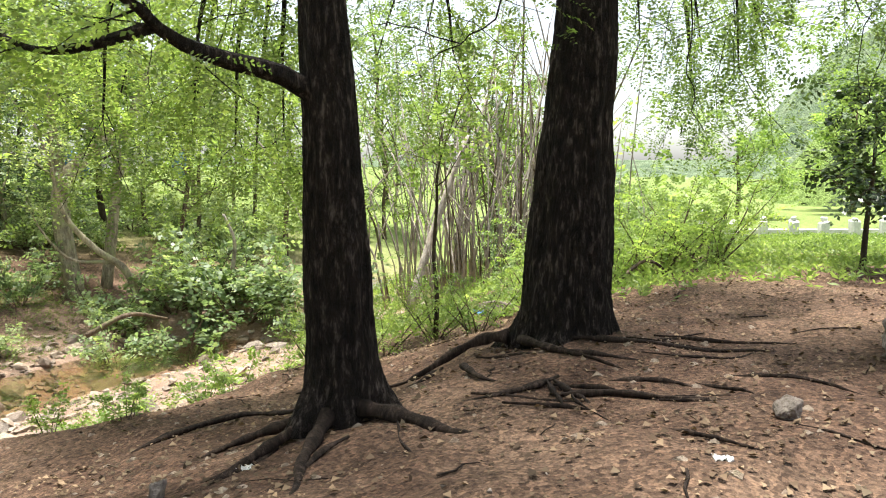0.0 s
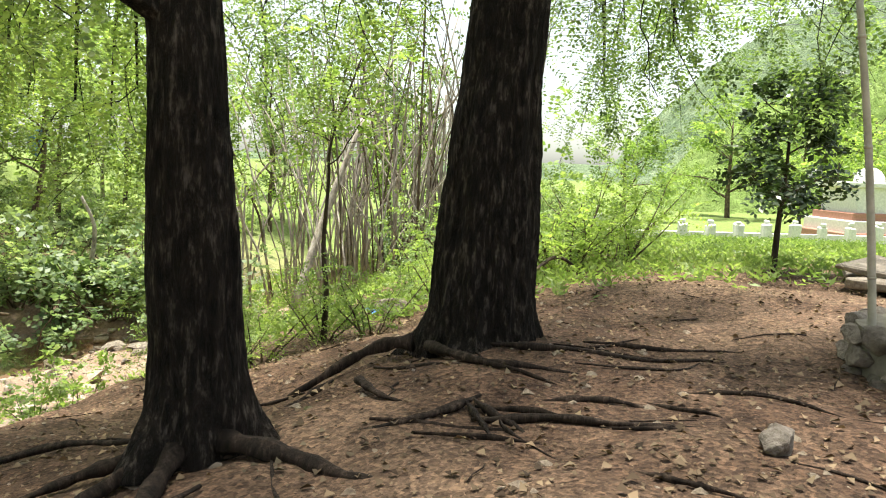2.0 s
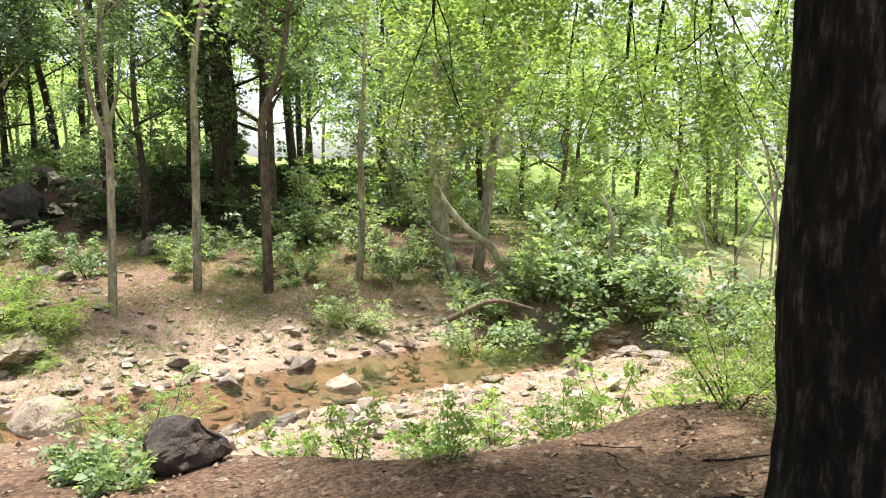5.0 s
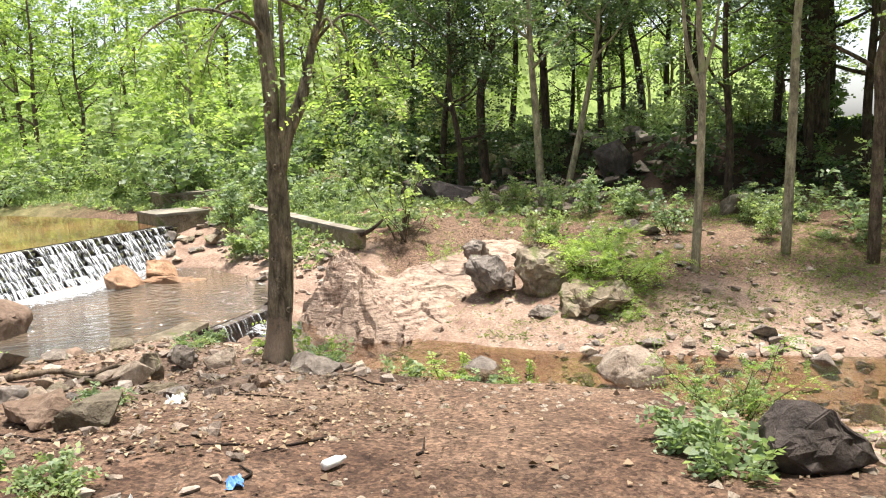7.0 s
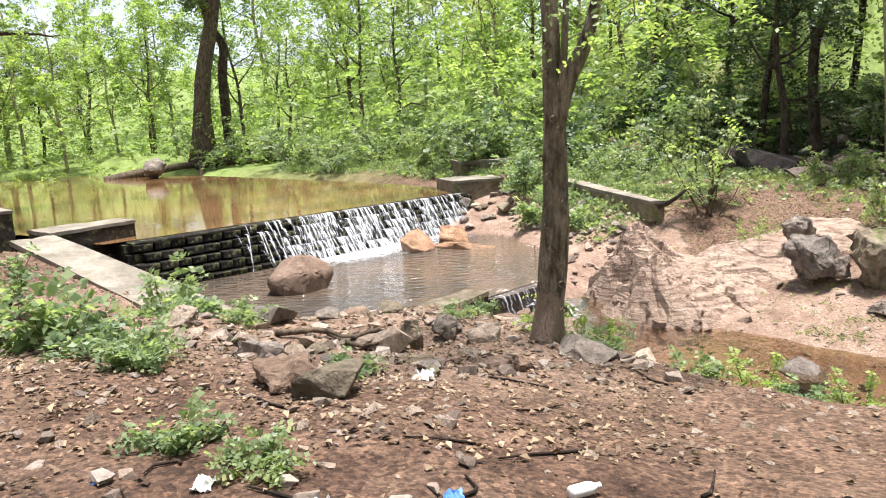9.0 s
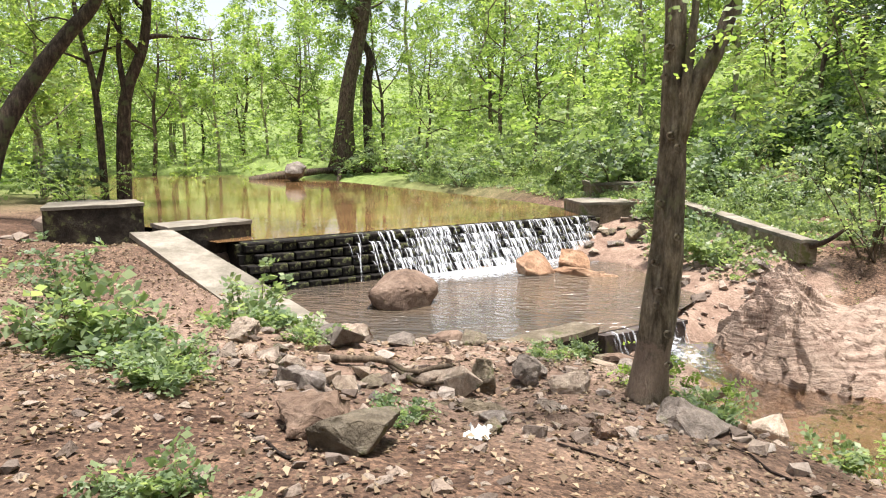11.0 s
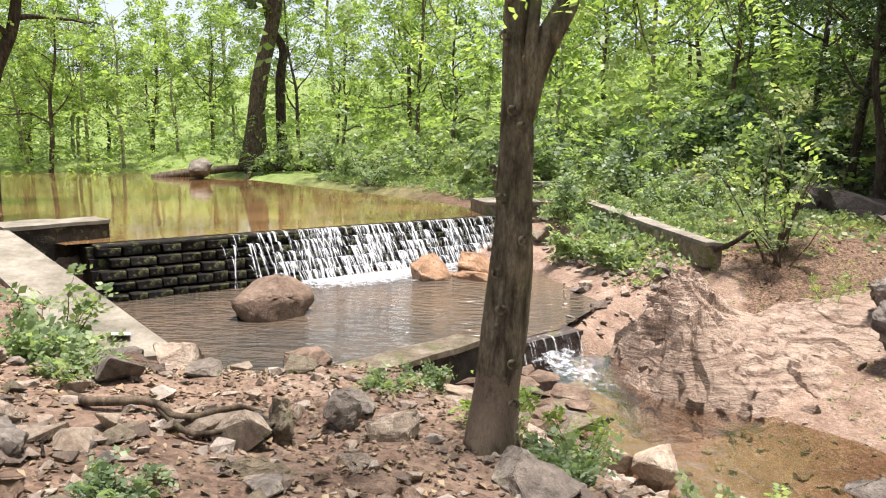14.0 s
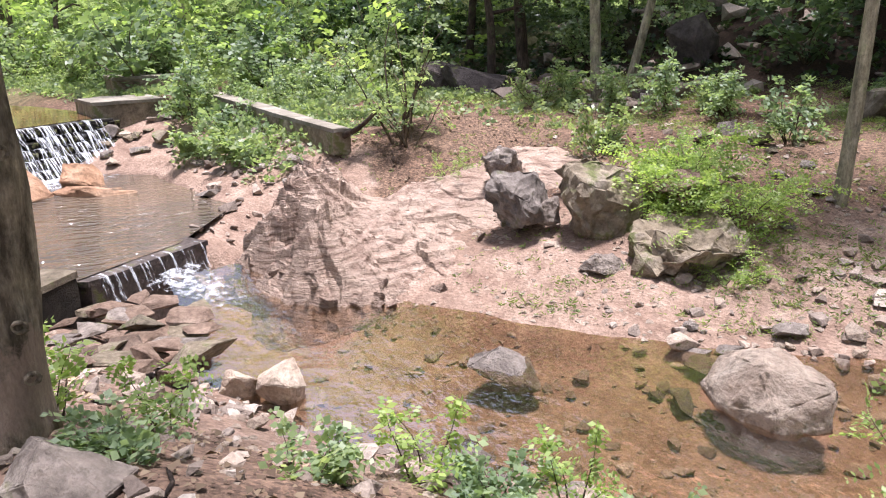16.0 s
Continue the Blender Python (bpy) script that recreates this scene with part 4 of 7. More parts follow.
def build_weir():
    weir = thing("weir", "low stepped weir of dark wet stone blocks", "weir", (*dam_point(0), 0))
    turn = math.degrees(math.atan2(DAM_DIR[1], DAM_DIR[0]))
    weir.matrix_world = pose(*dam_point(0), 0, 0, 0, turn)
    # local frame: x along the crest, -y towards the pool
    n = 6
    height = 0.185
    core = bmesh.new()
    rim = [(0.75, UPPER - 0.06)]
    for c in range(n):
        rim += [(-0.05 - 0.12 * c, UPPER - 0.06 - height * c), (-0.05 - 0.12 * c, UPPER - 0.06 - height * (c + 1))]
    rim.append((0.75, UPPER - 0.06 - height * n))
    ends = [[core.verts.new((x, y, z)) for y, z in rim] for x in (-0.3, DAM_LENGTH + 0.3)]
    core.faces.new(ends[0])
    core.faces.new(ends[1][::-1])
    for i in range(len(rim)):
        j = (i + 1) % len(rim)
        core.faces.new((ends[0][j], ends[0][i], ends[1][i], ends[1][j]))
    bmesh.ops.recalc_face_normals(core, faces=core.faces[:])
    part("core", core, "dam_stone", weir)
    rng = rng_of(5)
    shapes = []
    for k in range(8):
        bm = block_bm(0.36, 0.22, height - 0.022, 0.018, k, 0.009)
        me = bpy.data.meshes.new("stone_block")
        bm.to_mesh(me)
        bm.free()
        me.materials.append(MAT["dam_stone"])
        shapes.append(me)
    for c in range(n):
        x = -0.2 + 0.18 * (c % 2)
        while x < DAM_LENGTH + 0.2:
            w = rng.uniform(0.26, 0.46)
            ob = part_mesh("stone_block", shapes[int(rng.integers(8))], weir)
            ob.location = (x + w / 2, -0.09 - 0.115 * c + rng.normal(0, 0.012), UPPER - 0.045 - height * (c + 0.5))
            ob.scale = ((w - 0.02) / 0.36, 1, rng.uniform(0.82, 1.02))
            ob.rotation_euler = (0, rng.normal(0, 0.02), rng.normal(0, 0.04))
            x += w
    coping = block_bm(DAM_LENGTH + 0.4, 0.5, 0.07, 0.02, 3, 0.004)
    ob = part("coping", coping, "dam_stone", weir)
    ob.location = (DAM_LENGTH / 2, 0.06, UPPER - 0.045)
    # falling water: short veils from lip to lip, some of them running on down the steps
    veils, faces, dense = [], [], []
    def veil(pts, w, much):
        base = len(veils)
        for k, q in enumerate(pts):
            e = w * rng.uniform(0.75, 1.25)
            veils.extend([(q[0] - e, q[1], q[2]), (q[0], q[1] - 0.012, q[2]), (q[0] + e, q[1], q[2])])
            m = much - 0.25 * k / len(pts)
            dense.extend([m - 0.3, m, m - 0.3])
        for i in range(len(pts) - 1):
            a = base + 3 * i
            faces.extend([(a, a + 1, a + 4, a + 3), (a + 1, a + 2, a + 5, a + 4)])
    share = lambda s: float(np.interp(s / DAM_LENGTH, [0.22, 0.32, 0.42, 0.5, 0.7, 0.8, 0.98], [0.05, 0.3, 0.9, 1.0, 0.85, 0.7, 0.5]))
    for c in range(n):
        y, top = -0.21 - 0.115 * c, UPPER - 0.002 - height * c
        for k in range(270):
            s = rng.uniform(0.22, 0.985) * DAM_LENGTH
            if rng.random() > share(s) * (0.75 + 0.05 * c):
                continue
            steps = int(rng.choice([1, 2, 3, 4], p=[0.45, 0.25, 0.18, 0.12]))
            slip = rng.normal(0, 0.012)
            pts = [(s, y + 0.10, top + 0.012), (s, y - 0.005, top + 0.008)]
            for q in range(1, 2 * steps + 1):
                u = q / 2 - (rng.uniform(0, 0.25) if q == 2 * steps else 0)
                pts.append((s + slip * q, y - 0.035 - 0.112 * u, max(top - height * u, POOL)))
            veil(pts, rng.uniform(0.006, 0.034), rng.uniform(0.38, 0.64))
    me = mesh_from("falling_water", veils, faces, "falling")
    me.attributes.new("dense", "FLOAT", "POINT").data.foreach_set("value", np.array(dense, np.float32))
    fall = new("falling_water", me)
    fall.matrix_world = weir.matrix_world
    tagged(fall, "thin white streams of water falling down the steps", "waterfall", kind="stuff")
    # froth where the fall meets the pool, spread out to imitate white sky reflection
    verts, faces, dense = [], [], []
    for i in range(61):
        s = (0.2 + 0.75 * i / 60) * DAM_LENGTH
        for k in range(15):
            o = -0.72 - 0.12 * k
            verts.append((s, o, POOL + 0.012 + 0.012 * noise.noise(Vector((s * 6, o * 6, 0)))))
            dense.append(0.7 * share(s) * (1 - k / 14) ** 0.8)
    for i in range(60):
        for k in range(14):
            a = i * 15 + k
            faces.append((a, a + 1, a + 16, a + 15))
    me = mesh_from("froth", verts, faces, "froth")
    me.attributes.new("dense", "FLOAT", "POINT").data.foreach_set("value", np.array(dense, np.float32))
    froth = new("froth", me)
    froth.matrix_world = weir.matrix_world
    tagged(froth, "white froth and painted sky reflection on the pool below the weir", "foam", kind="stuff")


build_weir()


def slab(name, corners, top, depth, mat_body, mat_top, label, cap=0.07, slope=None):
    """A masonry block over four corners of the plan, with a lighter top slab; top: one height, or one for each corner."""
    tops = top if isinstance(top, (list, tuple)) else [top] * 4
    ob = thing(name, label, "masonry", (corners[0][0], corners[0][1], min(tops)))
    base = Vector(ob.location)
    cx, cy = sum(c[0] for c in corners) / 4, sum(c[1] for c in corners) / 4
    for part_name, hi, lo, mat, grow in (("body", -cap, -depth, mat_body, 0.0), ("top_slab", 0.0, -cap + 0.004, mat_top, 0.03)):
        bm = bmesh.new()
        def corner(i, dz):
            c = corners[i]
            k = Vector((c[0] - cx, c[1] - cy, 0)).normalized() * grow
            return bm.verts.new(Vector((c[0], c[1], tops[i] + dz)) + k - base)
        a = [corner(i, hi) for i in range(4)]
        b = [corner(i, lo) for i in range(4)]
        bm.faces.new(a)
        bm.faces.new(b[::-1])
        for i in range(4):
            bm.faces.new((a[i], b[i], b[(i + 1) % 4], a[(i + 1) % 4]))
        bmesh.ops.recalc_face_normals(bm, faces=bm.faces[:])
        bmesh.ops.subdivide_edges(bm, edges=bm.edges[:], cuts=5, use_grid_fill=True)
        for v in bm.verts:
            v.co += Vector((noise.noise(v.co * 3 + base), noise.noise(v.co * 3 + base * 2), noise.noise(v.co * 4 - base))) * 0.022
        part(part_name, bm, mat, ob, smooth=False)
    return ob


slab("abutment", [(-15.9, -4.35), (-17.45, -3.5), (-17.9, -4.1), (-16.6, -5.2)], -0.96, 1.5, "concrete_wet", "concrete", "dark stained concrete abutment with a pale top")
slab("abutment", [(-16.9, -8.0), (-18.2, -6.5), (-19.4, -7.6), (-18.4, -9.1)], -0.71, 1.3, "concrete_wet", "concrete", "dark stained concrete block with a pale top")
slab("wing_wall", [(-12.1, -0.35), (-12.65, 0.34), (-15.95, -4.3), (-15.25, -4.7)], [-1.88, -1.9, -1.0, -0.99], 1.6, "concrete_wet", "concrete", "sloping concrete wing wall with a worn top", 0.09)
slab("abutment", [(-23.1, 2.75), (-23.6, 4.1), (-25.2, 3.6), (-24.7, 2.2)], -0.98, 1.6, "stone_moss", "concrete", "pale concrete abutment at the weir's end")
slab("abutment", [(-26.0, 2.9), (-26.4, 4.6), (-28.2, 4.2), (-27.8, 2.5)], -0.62, 1.2, "stone_moss", "concrete", "pale concrete block among undergrowth")
slab("retaining_wall", [(-17.9, 6.85), (-17.95, 7.15), (-24.8, 5.2), (-24.7, 4.85)], [-1.2, -1.2, -0.95, -0.95], 0.42, "stone_moss", "concrete", "low retaining wall with a weathered concrete coping")
slab("spill_sill", [(-14.35, 3.62), (-14.55, 3.35), (-15.85, 4.5), (-15.6, 4.8)], [-2.21, -2.21, -2.21, -2.21], 0.75, "stone_dark", "stone_dark", "low wet stone sill over which the pool spills")
slab("pool_ledge", [(-12.0, 2.05), (-12.35, 1.7), (-14.5, 3.15), (-14.25, 3.52)], [-2.03, -2.03, -2.05, -2.05], 0.75, "concrete_wet", "stone_moss", "low stone and mortar sill holding back the pool")


# ---------- scattered stones ----------
def scatter_stones():
    rng = rng_of(11)
    def zone(count, fn, sizes, mats, sink=0.06, rubble=False):
        for _ in range(count):
            x, y = fn()
            size = float(sizes[0] + (sizes[1] - sizes[0]) * rng.random() ** 2)
            put_stone(x, y, size, mats[int(rng.integers(len(mats)))], rng, sink, rubble=rubble)
    def along(lo, hi, spread_lo, spread_hi, sgn):
        def f():
            u = rng.uniform(lo, hi)
            i = int(u)
            p = COURSE[i] + (COURSE[i + 1] - COURSE[i]) * (u - i)
            d = unit(COURSE[i + 1] - COURSE[i])
            s = rng.uniform(spread_lo, spread_hi)
            return p[0] - d[1] * s * sgn, p[1] + d[0] * s * sgn
        return f
    def box(x0, x1, y0, y1):
        return lambda: (rng.uniform(x0, x1), rng.uniform(y0, y1))
    tan, grey, moss = "stone_tan", "stone_grey", "stone_moss"
    zone(80, along(6, 10, 0.7, 2.2, -1), (0.14, 0.5), [tan, grey, tan])
    zone(26, along(7.6, 10, 0.6, 1.8, 1), (0.15, 0.5), [tan, grey])
    zone(84, along(9, 13, -4.4, 2.4, 1), (0.2, 0.8), [tan, grey, tan, moss])
    zone(76, box(-11.1, -8.2, 0.4, 3.7), (0.12, 0.55), [grey, tan, tan, moss])
    zone(16, box(-21.5, -16.2, 4.6, 6.4), (0.2, 0.6), [tan, grey])
    zone(20, box(-16, -12, 10, 13.5), (0.25, 0.6), [moss, grey])
    zone(22, box(-23.6, -21.6, 2.6, 4.6), (0.35, 0.8), [moss, grey, tan])
    # flat stones of the spillway below the sill
    for _ in range(44):
        u = rng.random()
        x, y = -14.1 + 2.2 * u + rng.normal(0, 0.2), 4.0 + 0.3 * u + rng.normal(0, 0.33)
        put_stone(x, y, float(rng.uniform(0.3, 0.75)), [moss, grey, "stone_brown"][int(rng.integers(3))], rng, 0.0, max(float(land(x, y)), -2.56 + 0.12 * rng.random()), "spillway stones").scale.z *= 0.6
    zone(300, along(6, 11, -1.2, 1.3, -1), (0.05, 0.22), [tan], 0.1, True)
    zone(1100, along(9, 13.6, -6.2, 2.6, 1), (0.08, 0.42), [tan], 0.1, True)
    zone(420, along(6, 13, 0.5, 3.0, -1), (0.06, 0.26), [tan], 0.1, True)
    zone(330, along(7.4, 13, 0.4, 3.2, 1), (0.06, 0.28), [tan], 0.1, True)
    zone(500, box(-12.3, -8, 0.6, 5.0), (0.05, 0.22), [tan], 0.1, True)
    zone(460, box(-9, -4.4, -1.0, 3.4), (0.03, 0.15), [tan], 0.1, True)
    zone(120, box(-2.5, 4, 3, 9), (0.02, 0.05), [tan], 0.1, True)
    zone(120, box(-27, -18, 11, 18), (0.3, 1.0), [moss], 0.1, True)
    zone(60, box(-19, -14.5, -9, -5.8), (0.25, 0.9), [tan], 0.1, True)
    zone(190, box(-22, -16.3, 4.2, 6.6), (0.08, 0.42), [tan], 0.1, True)
    zone(260, box(-17.5, -10, 8.5, 14), (0.05, 0.24), [tan], 0.1, True)
    me = mesh_from("rubble", RUBBLE[0], RUBBLE[1], "rubble", False)
    tagged(new("rubble", me), "broken stones strewn along the stream banks", "rubble", kind="stuff")
    # thin falls over the sill, then white water down the chute
    v, f, dense = [], [], []
    for _ in range(40):
        t = rng.uniform(0.05, 0.98)
        x, y = -14.35 - 1.25 * t, 3.62 + 1.18 * t
        w, much = rng.uniform(0.01, 0.05), rng.uniform(0.05, 0.4)
        base = len(v)
        for o, z in ((-0.1, -2.185), (0.03, -2.19), (0.08, -2.28), (0.11, -2.4), (0.16, -2.5)):
            px, py = x + 0.69 * o, y + 0.72 * o
            v += [(px - 0.72 * w, py + 0.69 * w, z), (px + 0.01, py + 0.01, z), (px + 0.72 * w, py - 0.69 * w, z)]
            dense += [much - 0.3, much, much - 0.3]
        for i in range(4):
            a = base + 3 * i
            f += [(a, a + 1, a + 4, a + 3), (a + 1, a + 2, a + 5, a + 4)]
    me = mesh_from("spill_water", v, f, "falling")
    me.attributes.new("dense", "FLOAT", "POINT").data.foreach_set("value", np.array(dense, np.float32))
    tagged(new("spill_water", me), "small white falls over the stone sill", "waterfall", kind="stuff")
    v, f, dense = [], [], []
    line = smooth_line([(-15.2, 4.35), (-14.6, 4.75), (-13.9, 5.0), (-13.0, 5.15), (-12.2, 5.3)], 40)
    for i, p in enumerate(line):
        d = unit(line[min(i + 1, 39)] - line[max(i - 1, 0)])
        z = float(np.interp(i, [0, 6, 14, 39], [-2.42, -2.5, -2.57, STREAM])) + 0.022
        for k in range(13):
            o = (k / 6 - 1) * float(np.interp(i, [0, 12, 39], [0.5, 0.5, 0.7]))
            v.append((p[0] - d[1] * o, p[1] + d[0] * o, z + 0.03 * noise.noise(Vector((p[0] * 5, p[1] * 5, k * 0.7)))))
            dense.append(float(np.interp(i, [0, 10, 22, 39], [0.45, 0.36, 0.16, -0.1])) * (1 - abs(k / 6 - 1)) ** 0.5)
    for i in range(39):
        for k in range(12):
            a = i * 13 + k
            f.append((a, a + 1, a + 14, a + 13))
    me = mesh_from("rapids", v, f, "froth")
    me.attributes.new("dense", "FLOAT", "POINT").data.foreach_set("value", np.array(dense, np.float32))
    tagged(new("rapids", me), "white churned water below the sill", "foam", kind="stuff")


scatter_stones()


# ---------- trees ----------
def limb_line(start, way, length, n, rng, wander=0.12, lift=0.0):
    p, d = np.array(start, float), unit(np.array(way, float))
    out = [p.copy()]
    for _ in range(n):
        d = unit(d + rng.normal(0, wander, 3) + np.array([0, 0, lift]))
        p = p + d * length / n
        out.append(p.copy())
    return out


def grow_tree(name, label, trunk_pts, trunk_r, mat, leaf_mat, seed, limbs=7, limb_len=2.6, spray_len=0.5, leaf=0.1, leaf_w=0.3, pairs=5, sprays_per=26, start=0.45, flat=0.15, droop=0.35, seg=10, group="", buttress=None, extra=(), lumps=0.05, category="tree", twigs=5, ridges=0.0):
    """A tree: bent trunk, limbs each a part of its own, twigs, and a crown of leafy sprays. Points are in the world."""
    rng = rng_of(seed)
    line = smooth_line(trunk_pts, max(12, 5 * len(trunk_pts)))
    base = np.array(line[0])
    tree = thing(name, label, category, tuple(base), group)
    n = len(line)
    radii = [trunk_r * (1 - 0.72 * (i / (n - 1)) ** 1.1) for i in range(n)]
    v, f = tube([p - base for p in line], radii, seg, buttress, lumps, seed)
    if ridges:  # furrowed bark: long plates broken across
        fine = smooth_line(trunk_pts, 230)
        wide = [trunk_r * (1 - 0.72 * (i / 229) ** 1.1) for i in range(230)]
        def furrow(a, i):
            g = (buttress(a, i * (n - 1) / 229) if buttress else 1) * (1 + lumps * noise.noise(Vector((math.cos(a) * 1.5 + seed, math.sin(a) * 1.5, fine[i][2] * 1.8))))
            z = fine[i][2]
            k = 16 * trunk_r
            q = Vector((math.cos(a) * k, math.sin(a) * k, z * 2.2 + seed)) + Vector((0.5, 0.3, 0)) * noise.noise(Vector((a * 2, z * 3, 4)))
            plate = 1 - abs(noise.noise(q * 1.6)) * 2.4
            return g + ridges / trunk_r * (0.75 * max(-0.6, plate) + 0.5 * noise.noise(q * 4.2))
        v, f = tube([p - base for p in fine], wide, 150, furrow)
    part_mesh("trunk", mesh_from("trunk", v, f, mat), tree)
    tips_p, tips_d, twig_stems = [], [], []
    height = line[-1][2] - base[2]
    branches = [(smooth_line(pts, 12), r) for pts, r in extra]
    for k in range(limbs):
        u = start + (1 - start) * (k + rng.uniform(0, 0.8)) / limbs
        i = min(n - 2, next(j for j in range(n) if line[j][2] - base[2] >= u * height - 1e-6))
        a = 2.4 * k + rng.uniform(-0.5, 0.5)
        way = np.array([math.cos(a), math.sin(a), rng.uniform(0.25, 0.8) + (u > 0.9) * 0.8])
        branches.append((limb_line(line[i], way, limb_len * rng.uniform(0.7, 1.15) * (1.15 - 0.4 * u), 7, rng, 0.16, flat * 0.2), radii[i] * 0.55))
    for pts, r in branches:
        rr = [r * (1 - 0.8 * i / (len(pts) - 1)) for i in range(len(pts))]
        v, f = tube([p - base for p in pts], rr, 6)
        part_mesh("limb", mesh_from("limb", v, f, mat), tree)
        m = len(pts)
        for _ in range(twigs if m == 12 else min(twigs, 5)):
            i = int(rng.integers(m // 2 if m == 12 else m // 3, m))
            d = unit(pts[min(i + 1, m - 1)] - pts[i - 1])
            w = unit(d + rng.normal(0, 0.7, 3) + np.array([0, 0, -0.1]))
            tw = limb_line(pts[i], w, min(limb_len, 0.8 * float(np.linalg.norm(pts[-1] - pts[0]))) * rng.uniform(0.25, 0.5), 4, rng, 0.2, -0.05)
            twig_stems.append(([q - base for q in tw], [max(0.005, rr[i] * 0.35), 0.006, 0.005, 0.004, 0.003]))
            for q, d2 in zip(tw[1:], np.diff(tw, axis=0)):
                for _ in range(max(1, sprays_per // (twigs))):
                    tips_p.append(q + rng.normal(0, min(limb_len, 2.6) * 0.055, 3) - base)
                    tips_d.append(unit(d2) * 0.6 + rng.normal(0, 0.55, 3) * np.array([1, 1, flat + 0.35]))
    q = sprays(rng, tips_p, tips_d, spray_len * rng.uniform(0.7, 1.3, len(tips_p)), pairs, leaf, leaf_w, droop)
    part_mesh("crown", leafy_mesh("crown", twig_stems, q, mat, leaf_mat), tree)
    return tree


def flare1(a, i):
    return 1 + max(0, 1 - i / 4.5) ** 1.6 * (0.32 + 0.28 * math.cos(3 * a + 0.6) + 0.18 * math.cos(5 * a)) + 0.02 * math.cos(9 * a + i * 0.3) + 0.018 * math.cos(14 * a - i * 0.9)


def flare2(a, i):
    return 1 + max(0, 1 - i / 4.0) ** 1.7 * (0.28 + 0.22 * math.cos(4 * a + 1.0) + 0.12 * math.cos(7 * a)) + 0.035 * math.cos(6 * a + 0.4) + 0.025 * math.cos(11 * a + i * 0.5) + 0.02 * math.cos(16 * a - i)


grow_tree("shade_tree", "tall dark-barked shade tree with buttress roots", [(-0.72, 5.3, -0.36), (-0.74, 5.3, 0.3), (-0.77, 5.3, 1.2), (-0.8, 5.3, 2.0), (-0.84, 5.3, 3.0), (-0.8, 5.4, 5.0), (-0.6, 5.6, 7.5)], 0.275, "bark_dark", "leaf_fresh", 101,
          limbs=17, limb_len=4.2, spray_len=0.3, leaf=0.05, leaf_w=0.3, pairs=8, sprays_per=72, start=0.52, droop=0.35, seg=44, buttress=flare1, lumps=0.10, twigs=8, ridges=0.012,
          extra=[([(-0.85, 5.25, 1.95), (-1.1, 5.08, 2.1), (-1.4, 4.82, 2.16), (-1.62, 4.52, 2.25), (-1.8, 4.2, 2.45), (-2.5, 4.0, 2.8)], 0.085), ([(-1.65, 4.45, 2.3), (-2.1, 4.35, 2.15), (-2.5, 4.5, 2.2), (-3.0, 4.8, 2.5)], 0.04),
                 ([(-0.8, 5.4, 4.2), (-1.8, 6.0, 4.0), (-2.8, 6.6, 3.0), (-3.1, 6.9, 1.9)], 0.05), ([(-0.8, 5.4, 4.4), (-1.4, 6.6, 4.0), (-2.0, 7.6, 2.9), (-2.2, 8.0, 1.7)], 0.05), ([(-0.8, 5.4, 4.0), (-2.4, 5.8, 3.8), (-3.8, 6.6, 3.1), (-4.4, 7.4, 2.2)], 0.05),
                 ([(-0.8, 5.4, 3.9), (-1.5, 5.9, 3.6), (-2.0, 6.4, 2.8), (-2.2, 6.7, 2.0)], 0.04), ([(-0.8, 5.4, 4.0), (-1.2, 6.4, 3.7), (-1.5, 7.2, 2.8), (-1.6, 7.6, 1.8)], 0.04), ([(-0.8, 5.4, 4.3), (-0.4, 6.2, 3.9), (0.0, 7.2, 3.2), (0.1, 7.6, 2.6)], 0.04), ([(-0.75, 5.45, 4.6), (-1.0, 7.2, 4.1), (-1.2, 8.6, 3.0), (-1.4, 9.2, 1.9)], 0.05),
                 ([(-0.80, 5.40, 4.30), (-1.51, 7.37, 4.00), (-2.22, 9.33, 2.62), (-2.57, 10.32, 1.51)], 0.04), ([(-0.80, 5.40, 4.30), (-1.83, 7.28, 4.00), (-2.85, 9.17, 2.90), (-3.36, 10.11, 1.86)], 0.04), ([(-0.80, 5.40, 4.30), (-2.23, 7.34, 4.00), (-3.67, 9.27, 3.21), (-4.39, 10.24, 2.24)], 0.04)])
